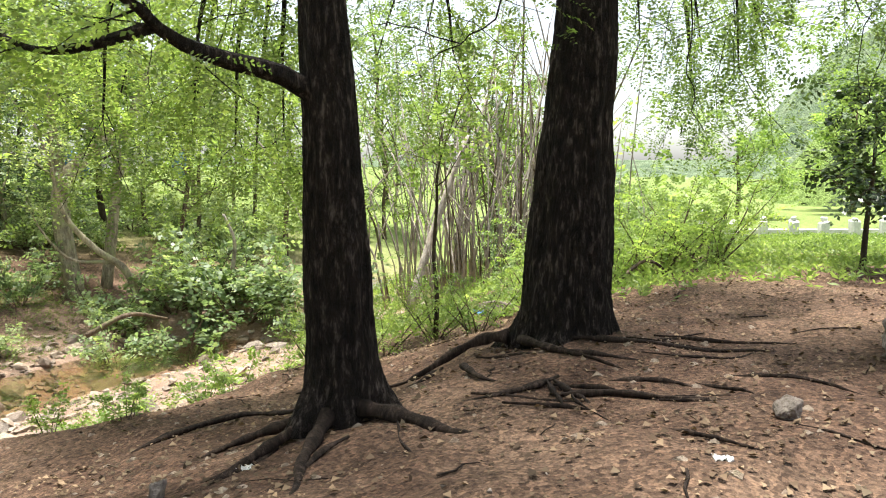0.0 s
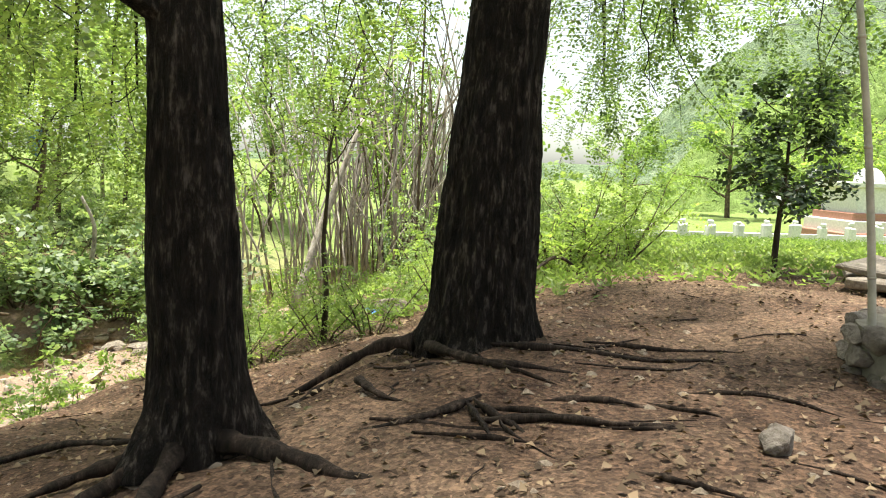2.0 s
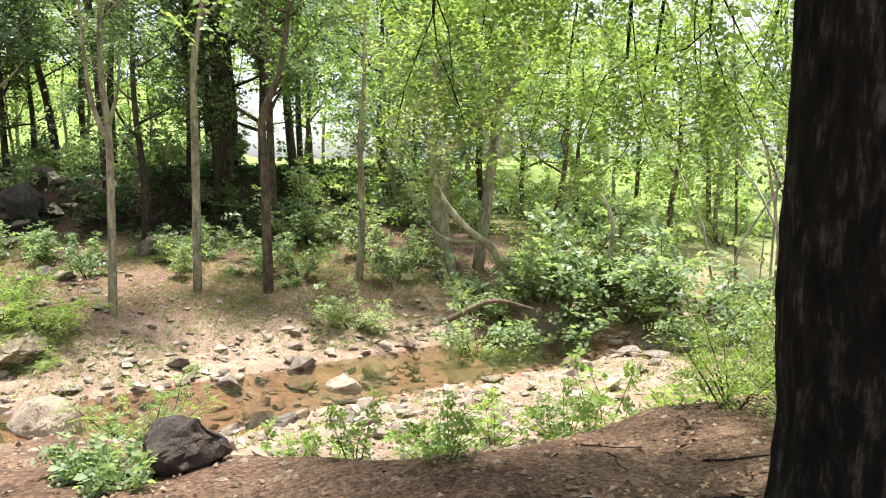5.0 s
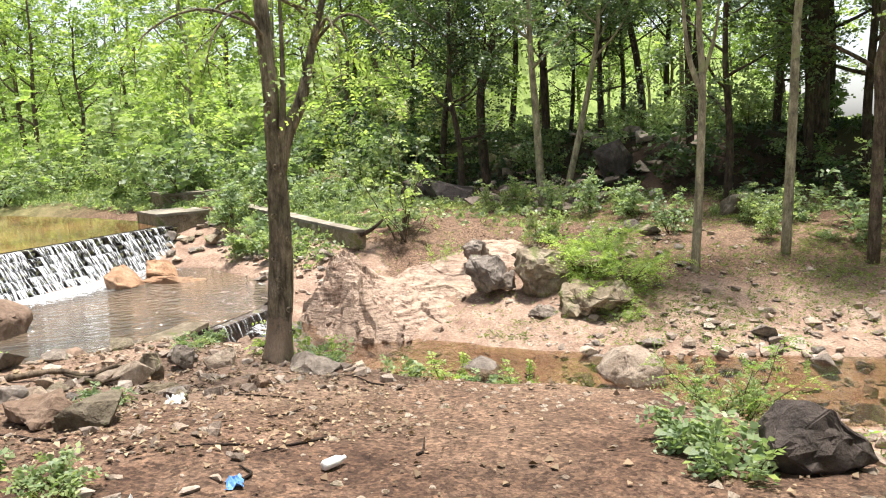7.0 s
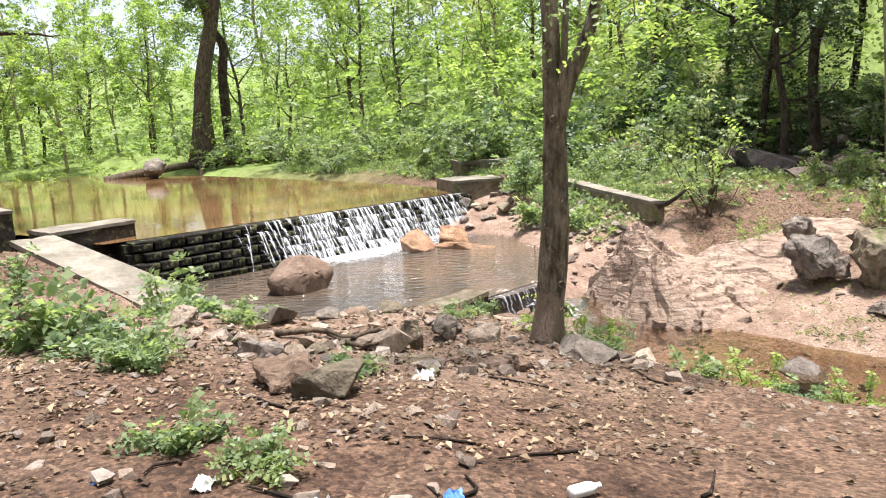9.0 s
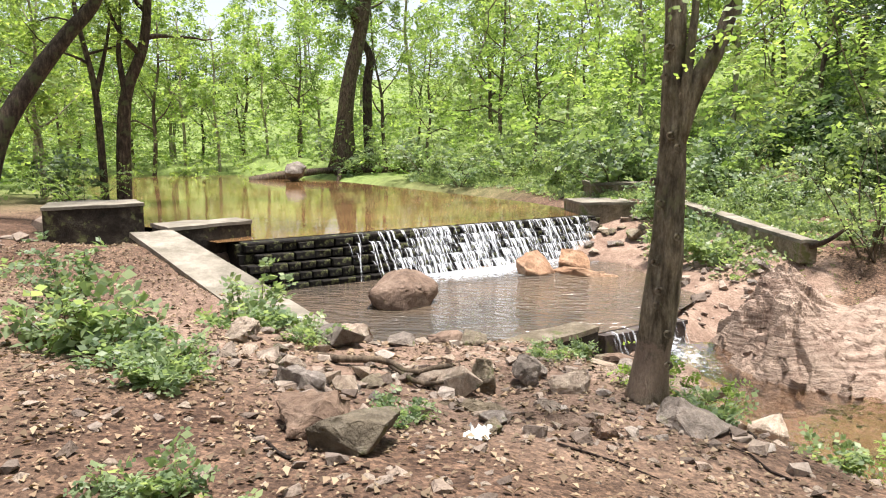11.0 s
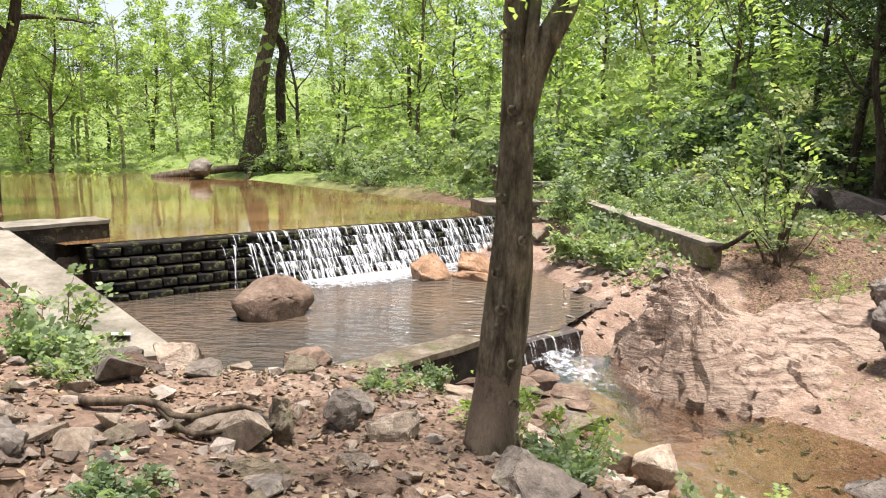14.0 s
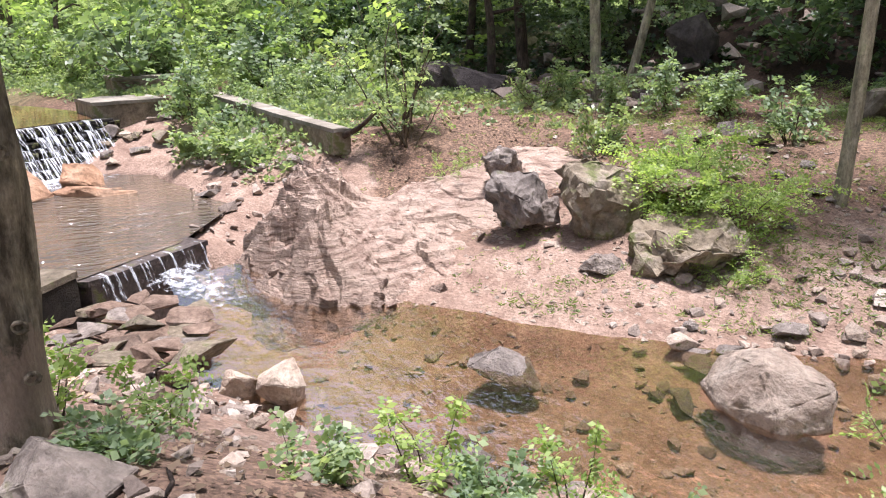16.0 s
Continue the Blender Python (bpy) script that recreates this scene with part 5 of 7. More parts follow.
grow_tree("shade_tree", "massive dark-barked shade tree with deeply ridged bark", [(1.15, 6.9, -0.3), (1.16, 6.9, 0.4), (1.2, 6.9, 1.4), (1.29, 6.9, 2.9), (1.35, 6.9, 5.0), (1.4, 7.0, 8.0)], 0.45, "bark_dark", "leaf_fresh", 102,
          limbs=17, limb_len=5.0, spray_len=0.32, leaf=0.055, leaf_w=0.3, pairs=8, sprays_per=48, start=0.52, droop=0.35, seg=48, buttress=flare2, lumps=0.10, twigs=8, ridges=0.018,
          extra=[([(1.35, 6.95, 4.8), (2.4, 9.0, 4.8), (3.6, 11.5, 4.0), (4.2, 12.8, 2.6)], 0.08), ([(1.35, 6.95, 5.2), (3.0, 9.5, 5.2), (4.6, 11.8, 4.4), (5.4, 12.8, 3.4)], 0.08), ([(1.35, 6.9, 4.8), (3.0, 6.6, 4.2), (3.8, 6.3, 3.2), (4.2, 6.2, 2.6)], 0.04), ([(1.35, 6.9, 4.6), (2.2, 7.4, 4.2), (2.9, 7.8, 3.5), (3.1, 8.0, 2.5)], 0.04), ([(1.35, 6.9, 4.9), (3.2, 8.2, 4.6), (4.6, 9.2, 4.0), (5.2, 9.6, 3.4)], 0.045), ([(1.35, 6.9, 4.7), (2.4, 6.3, 4.3), (3.0, 5.9, 3.7), (3.3, 5.7, 3.1)], 0.035),
                 ([(1.35, 6.90, 4.90), (1.78, 7.92, 4.75), (2.21, 8.94, 4.01), (2.43, 9.46, 3.03)], 0.04), ([(1.35, 6.90, 4.90), (2.13, 8.02, 4.69), (2.90, 9.15, 3.88), (3.29, 9.71, 2.88)], 0.04), ([(1.35, 6.90, 4.90), (0.71, 8.25, 4.79), (0.06, 9.60, 4.08), (-0.26, 10.28, 3.13)], 0.04), ([(1.35, 6.90, 4.90), (0.43, 8.44, 4.70), (-0.50, 9.97, 3.89), (-0.96, 10.74, 2.89)], 0.04), ([(1.35, 6.90, 4.90), (2.21, 7.56, 4.77), (3.07, 8.23, 4.05), (3.50, 8.56, 3.08)], 0.04)])


def build_root(points, r, name="root"):
    line = smooth_line(points, 14)
    line = [np.array((p[0], p[1], float(land(p[0], p[1])) + p[2])) for p in line]
    line = [p - np.array((0, 0, 0.25 * r)) for p in line]
    radii = [0.72 * r * (1 - 0.85 * i / 13) * (1 + 0.25 * math.sin(i * 1.9 + r * 90)) * min(1, 0.35 + 0.3 * i if r < 0.06 else 1) for i in range(14)]
    v, f = tube(line, radii, 9, None, 0.5, r * 40)
    tagged(new("root", mesh_from("root", v, f, "root")), "dark gnarled tree root running along the soil", "root", "surface roots")


for pts, r in (
    ([(-0.55, 5.1, 0.12), (-0.2, 4.85, 0.05), (0.1, 4.55, 0.02), (0.35, 4.4, -0.05)], 0.12),
    ([(-0.8, 5.05, 0.12), (-0.85, 4.7, 0.06), (-0.85, 4.3, 0.03), (-0.8, 3.8, 0.0), (-0.85, 3.4, -0.05)], 0.11),
    ([(-0.95, 5.15, 0.1), (-1.2, 4.8, 0.06), (-1.35, 4.5, 0.03), (-1.7, 4.3, -0.04)], 0.09),
    ([(-1.0, 5.3, 0.1), (-1.4, 5.3, 0.08), (-1.8, 5.1, 0.0)], 0.09),
    ([(0.7, 6.7, 0.12), (0.9, 6.2, 0.05), (1.3, 5.9, 0.03), (1.7, 5.75, 0.0)], 0.08),
    ([(0.6, 6.8, 0.15), (0.3, 6.9, 0.14), (-0.15, 6.85, 0.06), (-0.5, 6.9, -0.05)], 0.11),
    ([(1.1, 6.5, 0.05), (1.8, 6.2, 0.02), (2.5, 6.05, 0.02), (3.1, 5.8, -0.03)], 0.055),
    ([(0.75, 5.1, 0.03), (1.2, 4.9, 0.04), (1.6, 4.7, 0.02), (2.3, 4.5, -0.03)], 0.055),
    ([(0.85, 5.35, 0.05), (0.5, 5.15, 0.03), (0.2, 5.1, 0.0), (-0.2, 5.2, -0.04)], 0.05),
    ([(0.8, 5.3, 0.05), (0.95, 4.95, 0.02), (1.0, 4.7, -0.03)], 0.045),
    ([(0.75, 5.3, 0.05), (0.8, 4.95, 0.02), (0.8, 4.7, -0.03)], 0.04),
    ([(0.15, 6.2, 0.1), (0.25, 5.8, 0.06), (0.45, 5.6, 0.0)], 0.07),
    ([(1.2, 5.3, 0.0), (1.6, 5.15, 0.03), (1.9, 5.05, -0.03)], 0.045),
    ([(1.8, 5.2, 0.0), (2.0, 4.9, 0.02), (2.1, 4.7, -0.03)], 0.035),
    ([(2.1, 5.3, 0.0), (2.5, 5.2, 0.02), (2.9, 5.0, -0.03)], 0.035),
    ([(1.3, 4.15, 0.0), (1.5, 3.9, 0.03), (1.8, 3.6, -0.03)], 0.035),
    ([(2.0, 4.1, 0.0), (2.3, 3.8, 0.01), (2.8, 3.6, -0.03)], 0.018),
    ([(-2.6, 5.9, 0.0), (-2.0, 6.3, 0.06), (-1.3, 6.0, 0.05), (-0.95, 5.6, 0.1)], 0.06),
):
    build_root(pts, r * 0.8)
# thinner roots that branch and wander over the soil
rng = rng_of(61)
for x, y, a, length in ((0.3, 6.6, -0.6, 2.2), (0.9, 6.3, -1.0, 1.6), (1.6, 6.4, -0.5, 2.4), (1.9, 6.6, -0.3, 2.2), (0.2, 5.2, -0.7, 1.6), (0.4, 4.9, -0.3, 1.9), (0.8, 5.25, -0.5, 1.7), (0.9, 5.1, -1.3, 1.0), (-0.3, 4.8, -1.4, 1.1), (-0.6, 4.6, -2.0, 1.2), (-1.1, 4.9, -2.4, 1.3), (1.4, 4.7, -0.9, 1.1), (1.6, 5.9, -0.1, 1.8), (0.0, 6.7, -2.2, 1.1), (-0.2, 6.6, 3.0, 1.0), (2.4, 5.1, -0.7, 1.4)):
    pts = [(x, y, 0.03)]
    for k in range(1, 6):
        a += rng.normal(0, 0.32)
        pts.append((pts[-1][0] + math.cos(a) * length / 5, pts[-1][1] + math.sin(a) * length / 5, 0.03 - 0.012 * k + rng.normal(0, 0.012)))
    build_root(pts, float(rng.uniform(0.016, 0.035)))

# the tree by the pool
forked = grow_tree("forked_tree", "slender forked tree with grey-brown bark beside the pool", [(-9.45, 4.03, -1.5), (-9.48, 4.1, -0.85), (-9.48, 4.14, -0.2), (-9.48, 4.16, 0.3), (-9.48, 4.16, 0.75), (-9.47, 4.15, 1.6), (-9.5, 4.1, 3.2), (-9.3, 3.9, 5.0)], 0.145, "bark_peeled", "leaf_bright", 103,
          limbs=5, limb_len=2.2, spray_len=0.36, leaf=0.07, leaf_w=0.26, pairs=8, sprays_per=9, start=0.66, droop=0.4, seg=26, lumps=0.28, buttress=lambda a, i: 1 + 0.35 * max(0, 1 - i / 4) ** 2 * (1 + 0.5 * math.cos(3 * a)),
          extra=[([(-9.48, 4.16, 0.5), (-9.48, 4.28, 0.86), (-9.47, 4.46, 1.2), (-9.46, 4.6, 1.7), (-9.3, 4.9, 2.8)], 0.112), ([(-9.49, 4.1, 0.1), (-9.44, 4.2, 0.6), (-9.4, 4.26, 1.1), (-9.42, 4.3, 1.7), (-9.3, 4.3, 2.6)], 0.06),
                 ([(-9.44, 4.6, 1.75), (-9.2, 4.9, 2.0), (-8.9, 5.15, 1.8), (-8.7, 5.3, 1.35)], 0.02), ([(-9.44, 4.6, 1.75), (-9.1, 4.7, 1.95), (-8.8, 4.7, 1.7), (-8.6, 4.7, 1.25)], 0.02), ([(-9.48, 4.15, 1.8), (-9.1, 3.9, 2.0), (-8.8, 3.65, 1.8), (-8.6, 3.5, 1.4)], 0.02), ([(-9.48, 4.15, 1.9), (-9.6, 3.6, 2.1), (-9.6, 3.1, 1.9), (-9.5, 2.8, 1.5)], 0.02),
                 ([(-9.45, 4.30, 2.20), (-9.82, 4.65, 2.01), (-10.06, 4.89, 1.13)], 0.018), ([(-9.45, 4.30, 2.20), (-10.22, 5.11, 1.96), (-10.73, 5.65, 1.05)], 0.018), ([(-9.45, 4.30, 2.20), (-10.26, 3.77, 2.22), (-10.80, 3.42, 1.48)], 0.018), ([(-9.45, 4.30, 2.20), (-9.90, 4.73, 2.21), (-10.19, 5.02, 1.47)], 0.018)])
rng = rng_of(88)
for k in range(13):  # healed knots on the trunk
    z, a = -1.1 + 0.19 * k + rng.normal(0, 0.04), rng.uniform(-0.9, 0.9)
    r = 0.145 * (1 - 0.1 * (z + 1.5))
    ring = [(0.0, math.cos(t * 0.785) * 0.03, math.sin(t * 0.785) * 0.024) for t in range(9)]
    v, f = tube(ring, [0.009 + 0.004 * math.sin(t) for t in range(9)], 6)
    ob = part_mesh("knot", mesh_from("knot", v, f, "bark_peeled"), forked)
    ob.matrix_local = pose(-9.48 + 9.45 + r * math.cos(a), 4.13 - 4.03 + r * math.sin(a), z + 1.5, rng.uniform(-30, 30), 0, math.degrees(a))
# slim pale tree across the stream
grow_tree("slim_tree", "slim pale green-barked tree with a fork", [(-13.0, 12.1, -2.05), (-12.96, 12.15, -0.5), (-12.95, 12.2, 1.5), (-13.0, 12.15, 2.6), (-12.95, 12.2, 4.2), (-12.8, 12.3, 6.5)], 0.09, "bark_pale", "leaf_wood", 104,
          limbs=8, limb_len=2.4, spray_len=0.4, leaf=0.1, pairs=5, sprays_per=12, start=0.6, seg=10,
          extra=[([(-12.95, 12.2, 1.3), (-13.08, 12.0, 2.0), (-13.15, 11.92, 3.0), (-13.2, 11.9, 4.5)], 0.06), ([(-12.95, 12.2, 1.6), (-12.8, 12.35, 2.4), (-12.75, 12.4, 3.4)], 0.045)])


def stem(name, label, x, y, lean, h, r, mat, leaf_mat, seed, limbs=6, start=0.4, limb_len=2.0, **kw):
    rng = rng_of(seed)
    pts = [(x + lean[0] * u * h + rng.normal(0, 0.05) * (u > 0), y + lean[1] * u * h + rng.normal(0, 0.05) * (u > 0), float(land(x, y)) - 0.12 + u * h) for u in (0, 0.15, 0.35, 0.6, 0.8, 1.0)]
    return grow_tree(name, label, pts, r, mat, leaf_mat, seed, limbs=limbs, limb_len=limb_len, start=start, **{"leaf": 0.11, "leaf_w": 0.3, "pairs": 4, "sprays_per": 22, "spray_len": 0.42, **kw})


# stems in the wood across the stream
def bent(name, label, pts, r, mat, leaf_mat, seed, top=2.5, **kw):
    """A tree whose visible stem runs through the given points and goes on upwards."""
    d = unit(np.array(pts[-1]) - np.array(pts[-2]))
    more = [tuple(np.array(pts[-1]) + (0.5 * d + np.array([0, 0, 0.6])) * top * k) for k in (0.5, 1.0)]
    first = (pts[0][0], pts[0][1], min(pts[0][2], float(land(pts[0][0], pts[0][1]))) - 0.15)
    return grow_tree(name, label, [first] + list(pts[1:]) + more, r, mat, leaf_mat, seed, **{"limbs": 9, "limb_len": 2.4, "leaf": 0.13, "leaf_w": 0.34, "pairs": 4, "sprays_per": 15, "spray_len": 0.42, "start": 0.5, **kw})


bent("wood_tree", "leaning pale stem in the wood", [(-19.97, 12.63, -1.2), (-20.02, 12.54, 0.9), (-20.07, 12.44, 2.7)], 0.12, "bark_pale", "leaf_wood", 201)
bent("wood_tree", "leaning pale stem in the wood", [(-20.57, 13.65, -1.0), (-20.27, 14.17, 1.36), (-20.11, 14.45, 3.1)], 0.10, "bark_pale", "leaf_wood", 202)
bent("wood_tree", "slim mossy stem with a crown of small leaves", [(-12.87, 14.11, -1.5), (-12.83, 14.16, 0.8), (-12.79, 14.19, 2.9), (-12.64, 14.35, 4.2)], 0.095, "bark_pale", "leaf_shrub", 203, start=0.6, limbs=5)
bent("wood_tree", "reddish brown stem wrapped in climbers", [(-11.81, 15.13, -1.4), (-11.81, 15.13, 0.75), (-11.82, 15.12, 1.9), (-11.54, 15.36, 2.8)], 0.11, "bark_mid", "leaf_wood", 204, start=0.6, limbs=5)
bent("wood_tree", "crooked whitish stem at the wood's edge", [(-10.83, 17.15, -1.7), (-10.78, 17.25, -0.3), (-10.73, 17.15, 1.3), (-10.68, 17.26, 2.7)], 0.09, "bark_pale", "leaf_shrub", 205, start=0.6, limbs=5)
bent("old_tree", "stout old tree forking low in the wood", [(-9.49, 19.11, -1.7), (-9.73, 18.99, 0.6), (-9.22, 19.25, 1.6), (-8.29, 19.67, 2.4)], 0.24, "bark_pale", "leaf_fresh", 206, extra=[([(-9.7, 19.0, 0.7), (-9.8, 18.95, 2.5), (-9.77, 18.97, 3.6), (-9.8, 19, 5)], 0.16)])
bent("wood_tree", "pale bare-stemmed tree in the wood", [(-9.28, 20.33, -1.2), (-8.97, 20.47, 0.6), (-8.89, 20.51, 1.9), (-9.24, 20.35, 2.9)], 0.16, "bark_pale", "leaf_fresh", 207)
bent("old_tree", "old tree with dark trunk on the slope", [(-18.8, 21, 0.5), (-18.8, 21, 3), (-18.9, 21, 5)], 0.35, "bark_wood", "leaf_wood", 208, limb_len=3.4)
bent("wood_tree", "crooked dark tree on the slope", [(-24.8, 13.1, -0.2), (-24.87, 12.98, 1.8), (-24.7, 13.34, 3.3)], 0.16, "bark_wood", "leaf_wood", 215)
grow_tree("leaning_tree", "slanting crooked tree with bare pale limbs", [(-7.33, 17.91, -1.95), (-7.63, 17.78, -1.04), (-8.21, 17.52, -0.48), (-8.74, 17.25, 0.32), (-8.94, 17.14, 1.45), (-9.18, 17.0, 2.4)], 0.10, "bark_pale", "leaf_shrub", 209, limbs=5, limb_len=1.8, leaf=0.1, pairs=4, start=0.6, sprays_per=14,
          extra=[([(-7.92, 17.65, -0.82), (-8.68, 17.28, -0.71), (-9.17, 17.01, -0.02), (-9.41, 16.87, 0.67)], 0.05)])
# upstream
bent("leaning_tree", "thick leaning tree at the upper pool's edge", [(-17.88, -10.61, -0.8), (-18.24, -10.26, 0.7), (-18.77, -9.73, 2.0), (-19.37, -9.09, 3.2), (-19.8, -8.6, 4.0)], 0.27, "bark_wood", "leaf_fresh", 210, limb_len=3.0, start=0.65)
bent("bank_tree", "slender dark double-stemmed tree by the water", [(-24.47, -12.35, -1.2), (-24.45, -12.38, 1.2), (-24.39, -12.45, 2.7), (-24.19, -12.69, 4.4)], 0.13, "bark_wood", "leaf_fresh", 211, extra=[([(-24.43, -12.4, 2.2), (-24.6, -12.2, 3.2), (-24.74, -12.02, 4.2), (-24.8, -11.9, 5.5)], 0.09)])
bent("bank_tree", "dark forked tree by the water", [(-24.81, -11.93, -1.2), (-24.88, -11.84, 0.84), (-24.99, -11.7, 2.26), (-25.33, -11.25, 3.7), (-25.46, -11.07, 5.2)], 0.25, "bark_wood", "leaf_fresh", 212, limb_len=3, extra=[([(-24.97, -11.73, 2.2), (-24.89, -11.83, 3.4), (-24.94, -11.76, 4.3), (-25.0, -11.7, 5.5)], 0.11)])
bent("old_tree", "old tree with a rooty foot on the far bank", [(-44.66, -12.1, -1.05), (-44.8, -11.77, 3.36), (-45.12, -10.94, 7.07), (-45.24, -10.63, 8.9)], 0.5, "bark_mid", "leaf_wood", 213, limb_len=3.6, leaf=0.2, spray_len=0.6, start=0.6, buttress=lambda a, i: 1 + 1.2 * max(0, 1 - i / 5) ** 2 * (0.7 + 0.5 * math.cos(4 * a)))
bent("old_tree", "dark crooked trunk behind the upper pool", [(-46.17, -11.0, -0.9), (-46.16, -11.03, 3.76), (-46.23, -10.83, 5.67), (-45.98, -11.5, 7.2), (-46.07, -11.26, 9.7)], 0.3, "bark_wood", "leaf_fresh", 214, limb_len=3.6, leaf=0.2, spray_len=0.6, start=0.6)


# ---------- woods around ----------
def woods():
    rng = rng_of(77)
    kinds = []
    for k, (mat, leaf_mat, h, r, ll, leaf, label) in enumerate((
        ("bark_wood", "leaf_wood", 8.0, 0.13, 2.7, 0.16, "slender woodland tree with small mid-green leaves"),
        ("bark_mid", "leaf_fresh", 7.0, 0.12, 2.8, 0.17, "woodland tree with light feathery foliage"),
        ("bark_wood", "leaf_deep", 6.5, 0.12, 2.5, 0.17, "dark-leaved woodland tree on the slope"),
        ("bark_pale", "leaf_bright", 7.5, 0.11, 3.0, 0.2, "young woodland tree with yellow-green leaves"),
    )):
        pts = [(0, 0, -0.3), (0.05, 0.05, h * 0.2), (0.12, -0.1, h * 0.45), (0.1, 0.1, h * 0.7), (0.2, 0, h)]
        kinds.append(grow_tree("wood_tree", label, pts, r, mat, leaf_mat, 300 + k, limbs=10, limb_len=ll, leaf=leaf * 1.08, leaf_w=0.36, pairs=4, sprays_per=10, spray_len=0.6, start=0.26, group="woodland trees", seg=7))
    for k in range(4):
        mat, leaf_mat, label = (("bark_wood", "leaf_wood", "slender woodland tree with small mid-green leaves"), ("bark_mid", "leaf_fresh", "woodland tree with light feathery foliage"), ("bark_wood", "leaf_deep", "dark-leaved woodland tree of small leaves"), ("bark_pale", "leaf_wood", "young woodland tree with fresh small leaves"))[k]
        h = 7.5 - 0.3 * k
        pts = [(0, 0, -0.3), (0.08, -0.05, h * 0.2), (0.02, 0.12, h * 0.45), (0.15, 0.1, h * 0.7), (0.2, -0.1, h)]
        kinds.append(grow_tree("wood_tree", label, pts, 0.12, mat, leaf_mat, 320 + k, limbs=11, limb_len=2.6, leaf=0.125, leaf_w=0.36, pairs=4, sprays_per=20, spray_len=0.45, start=0.24, group="woodland trees", seg=7))
    pts = [(0, 0, -0.3), (0.1, 0.05, 2.5), (0.25, -0.1, 5.0), (0.2, 0.1, 7.5), (0.4, 0, 10.0)]
    kinds.append(grow_tree("canopy_tree", "tall dark-stemmed tree with a wide shading crown", pts, 0.14, "bark_wood", "leaf_wood", 330, limbs=12, limb_len=4.6, leaf=0.2, leaf_w=0.36, pairs=3, sprays_per=20, spray_len=0.5, start=0.34, group="canopy trees", seg=8))
    placed = []
    def ok(x, y, gap):
        if any((x - a) ** 2 + (y - b) ** 2 < gap * gap for a, b in placed):
            return False
        return True
    def put(kind, x, y, s):
        placed.append((x, y))
        copy_thing(kinds[kind], pose(x, y, float(land(x, y)) - 0.1, rng.uniform(-5, 5), rng.uniform(-5, 5), rng.uniform(0, 360)) @ Matrix.Diagonal((s, s, s * rng.uniform(0.9, 1.2), 1)))
    # slope across the stream, then behind it, then upstream on both banks
    for count, box, gap, choice, size in (
        (11, (-34, -17, 15.5, 26), 3.2, (8, 8), (0.85, 1.15)),
        (6, (-32, -22, 11.5, 17), 3.0, (6, 6, 4), (0.9, 1.2)),
        # kind 6 mostly: its dark leaf colour deepens the slope's shade
        (6, (-33, -16, 16, 27), 3.0, (6, 4, 6, 6), (0.8, 1.15)),
        (20, (-44, -8, 27, 38), 3.2, (1, 3, 1), (0.8, 1.2)),
        (7, (-18, -8, 21.5, 30), 3.0, (5, 5, 4, 7), (0.8, 1.15)),
        (15, (-52, -32, 10, 28), 3.6, (0, 1, 3, 1), (0.9, 1.5)),
        (18, (-62, -40, -14, 9), 3.8, (1, 3, 1, 3), (0.8, 1.3)),
        (22, (-62, -46, -44, -18), 3.4, (1, 3, 3, 1), (0.9, 1.4)),
        (20, (-40, -19, -36, -14), 3.2, (1, 3, 0, 1), (0.7, 1.2)),
        (14, (-7, 3, 25, 40), 3.0, (5, 7, 1, 4), (0.7, 1.0)),
        (14, (-95, -58, -75, 30), 6, (1, 3, 3), (1.5, 2.4)),
        (10, (-50, 0, 34, 70), 6, (1, 3, 0), (1.2, 2.0)),
        (8, (-14, 10, -22, -9), 4, (0, 1, 2), (1.0, 1.4)),
    ):
        tries = 0
        while count and tries < 3000:
            tries += 1
            x, y = rng.uniform(box[0], box[1]), rng.uniform(box[2], box[3])
            d, side, along = course_of(np.array(x), np.array(y))
            if (d < 3.0 and x > -47) or not ok(x, y, gap) or (x > -2.5 and y < 24 and y > -8):
                continue
            put(choice[int(rng.integers(len(choice)))], x, y, float(rng.uniform(*size)))
            count -= 1
    for k, (x, y) in enumerate(((-16.1, 19.9), (-15.5, 19.6), (-57.3, -28.9), (-19.9, 22.6))):
        put((4, 5, 6)[k % 3], x, y, 1.1)
    for k, kind in enumerate(kinds):
        kind.matrix_world = pose(-46 - 4 * k, 14 + 2 * k, float(land(-46 - 4 * k, 14 + 2 * k)), 0, 0, 40 * k)


woods()


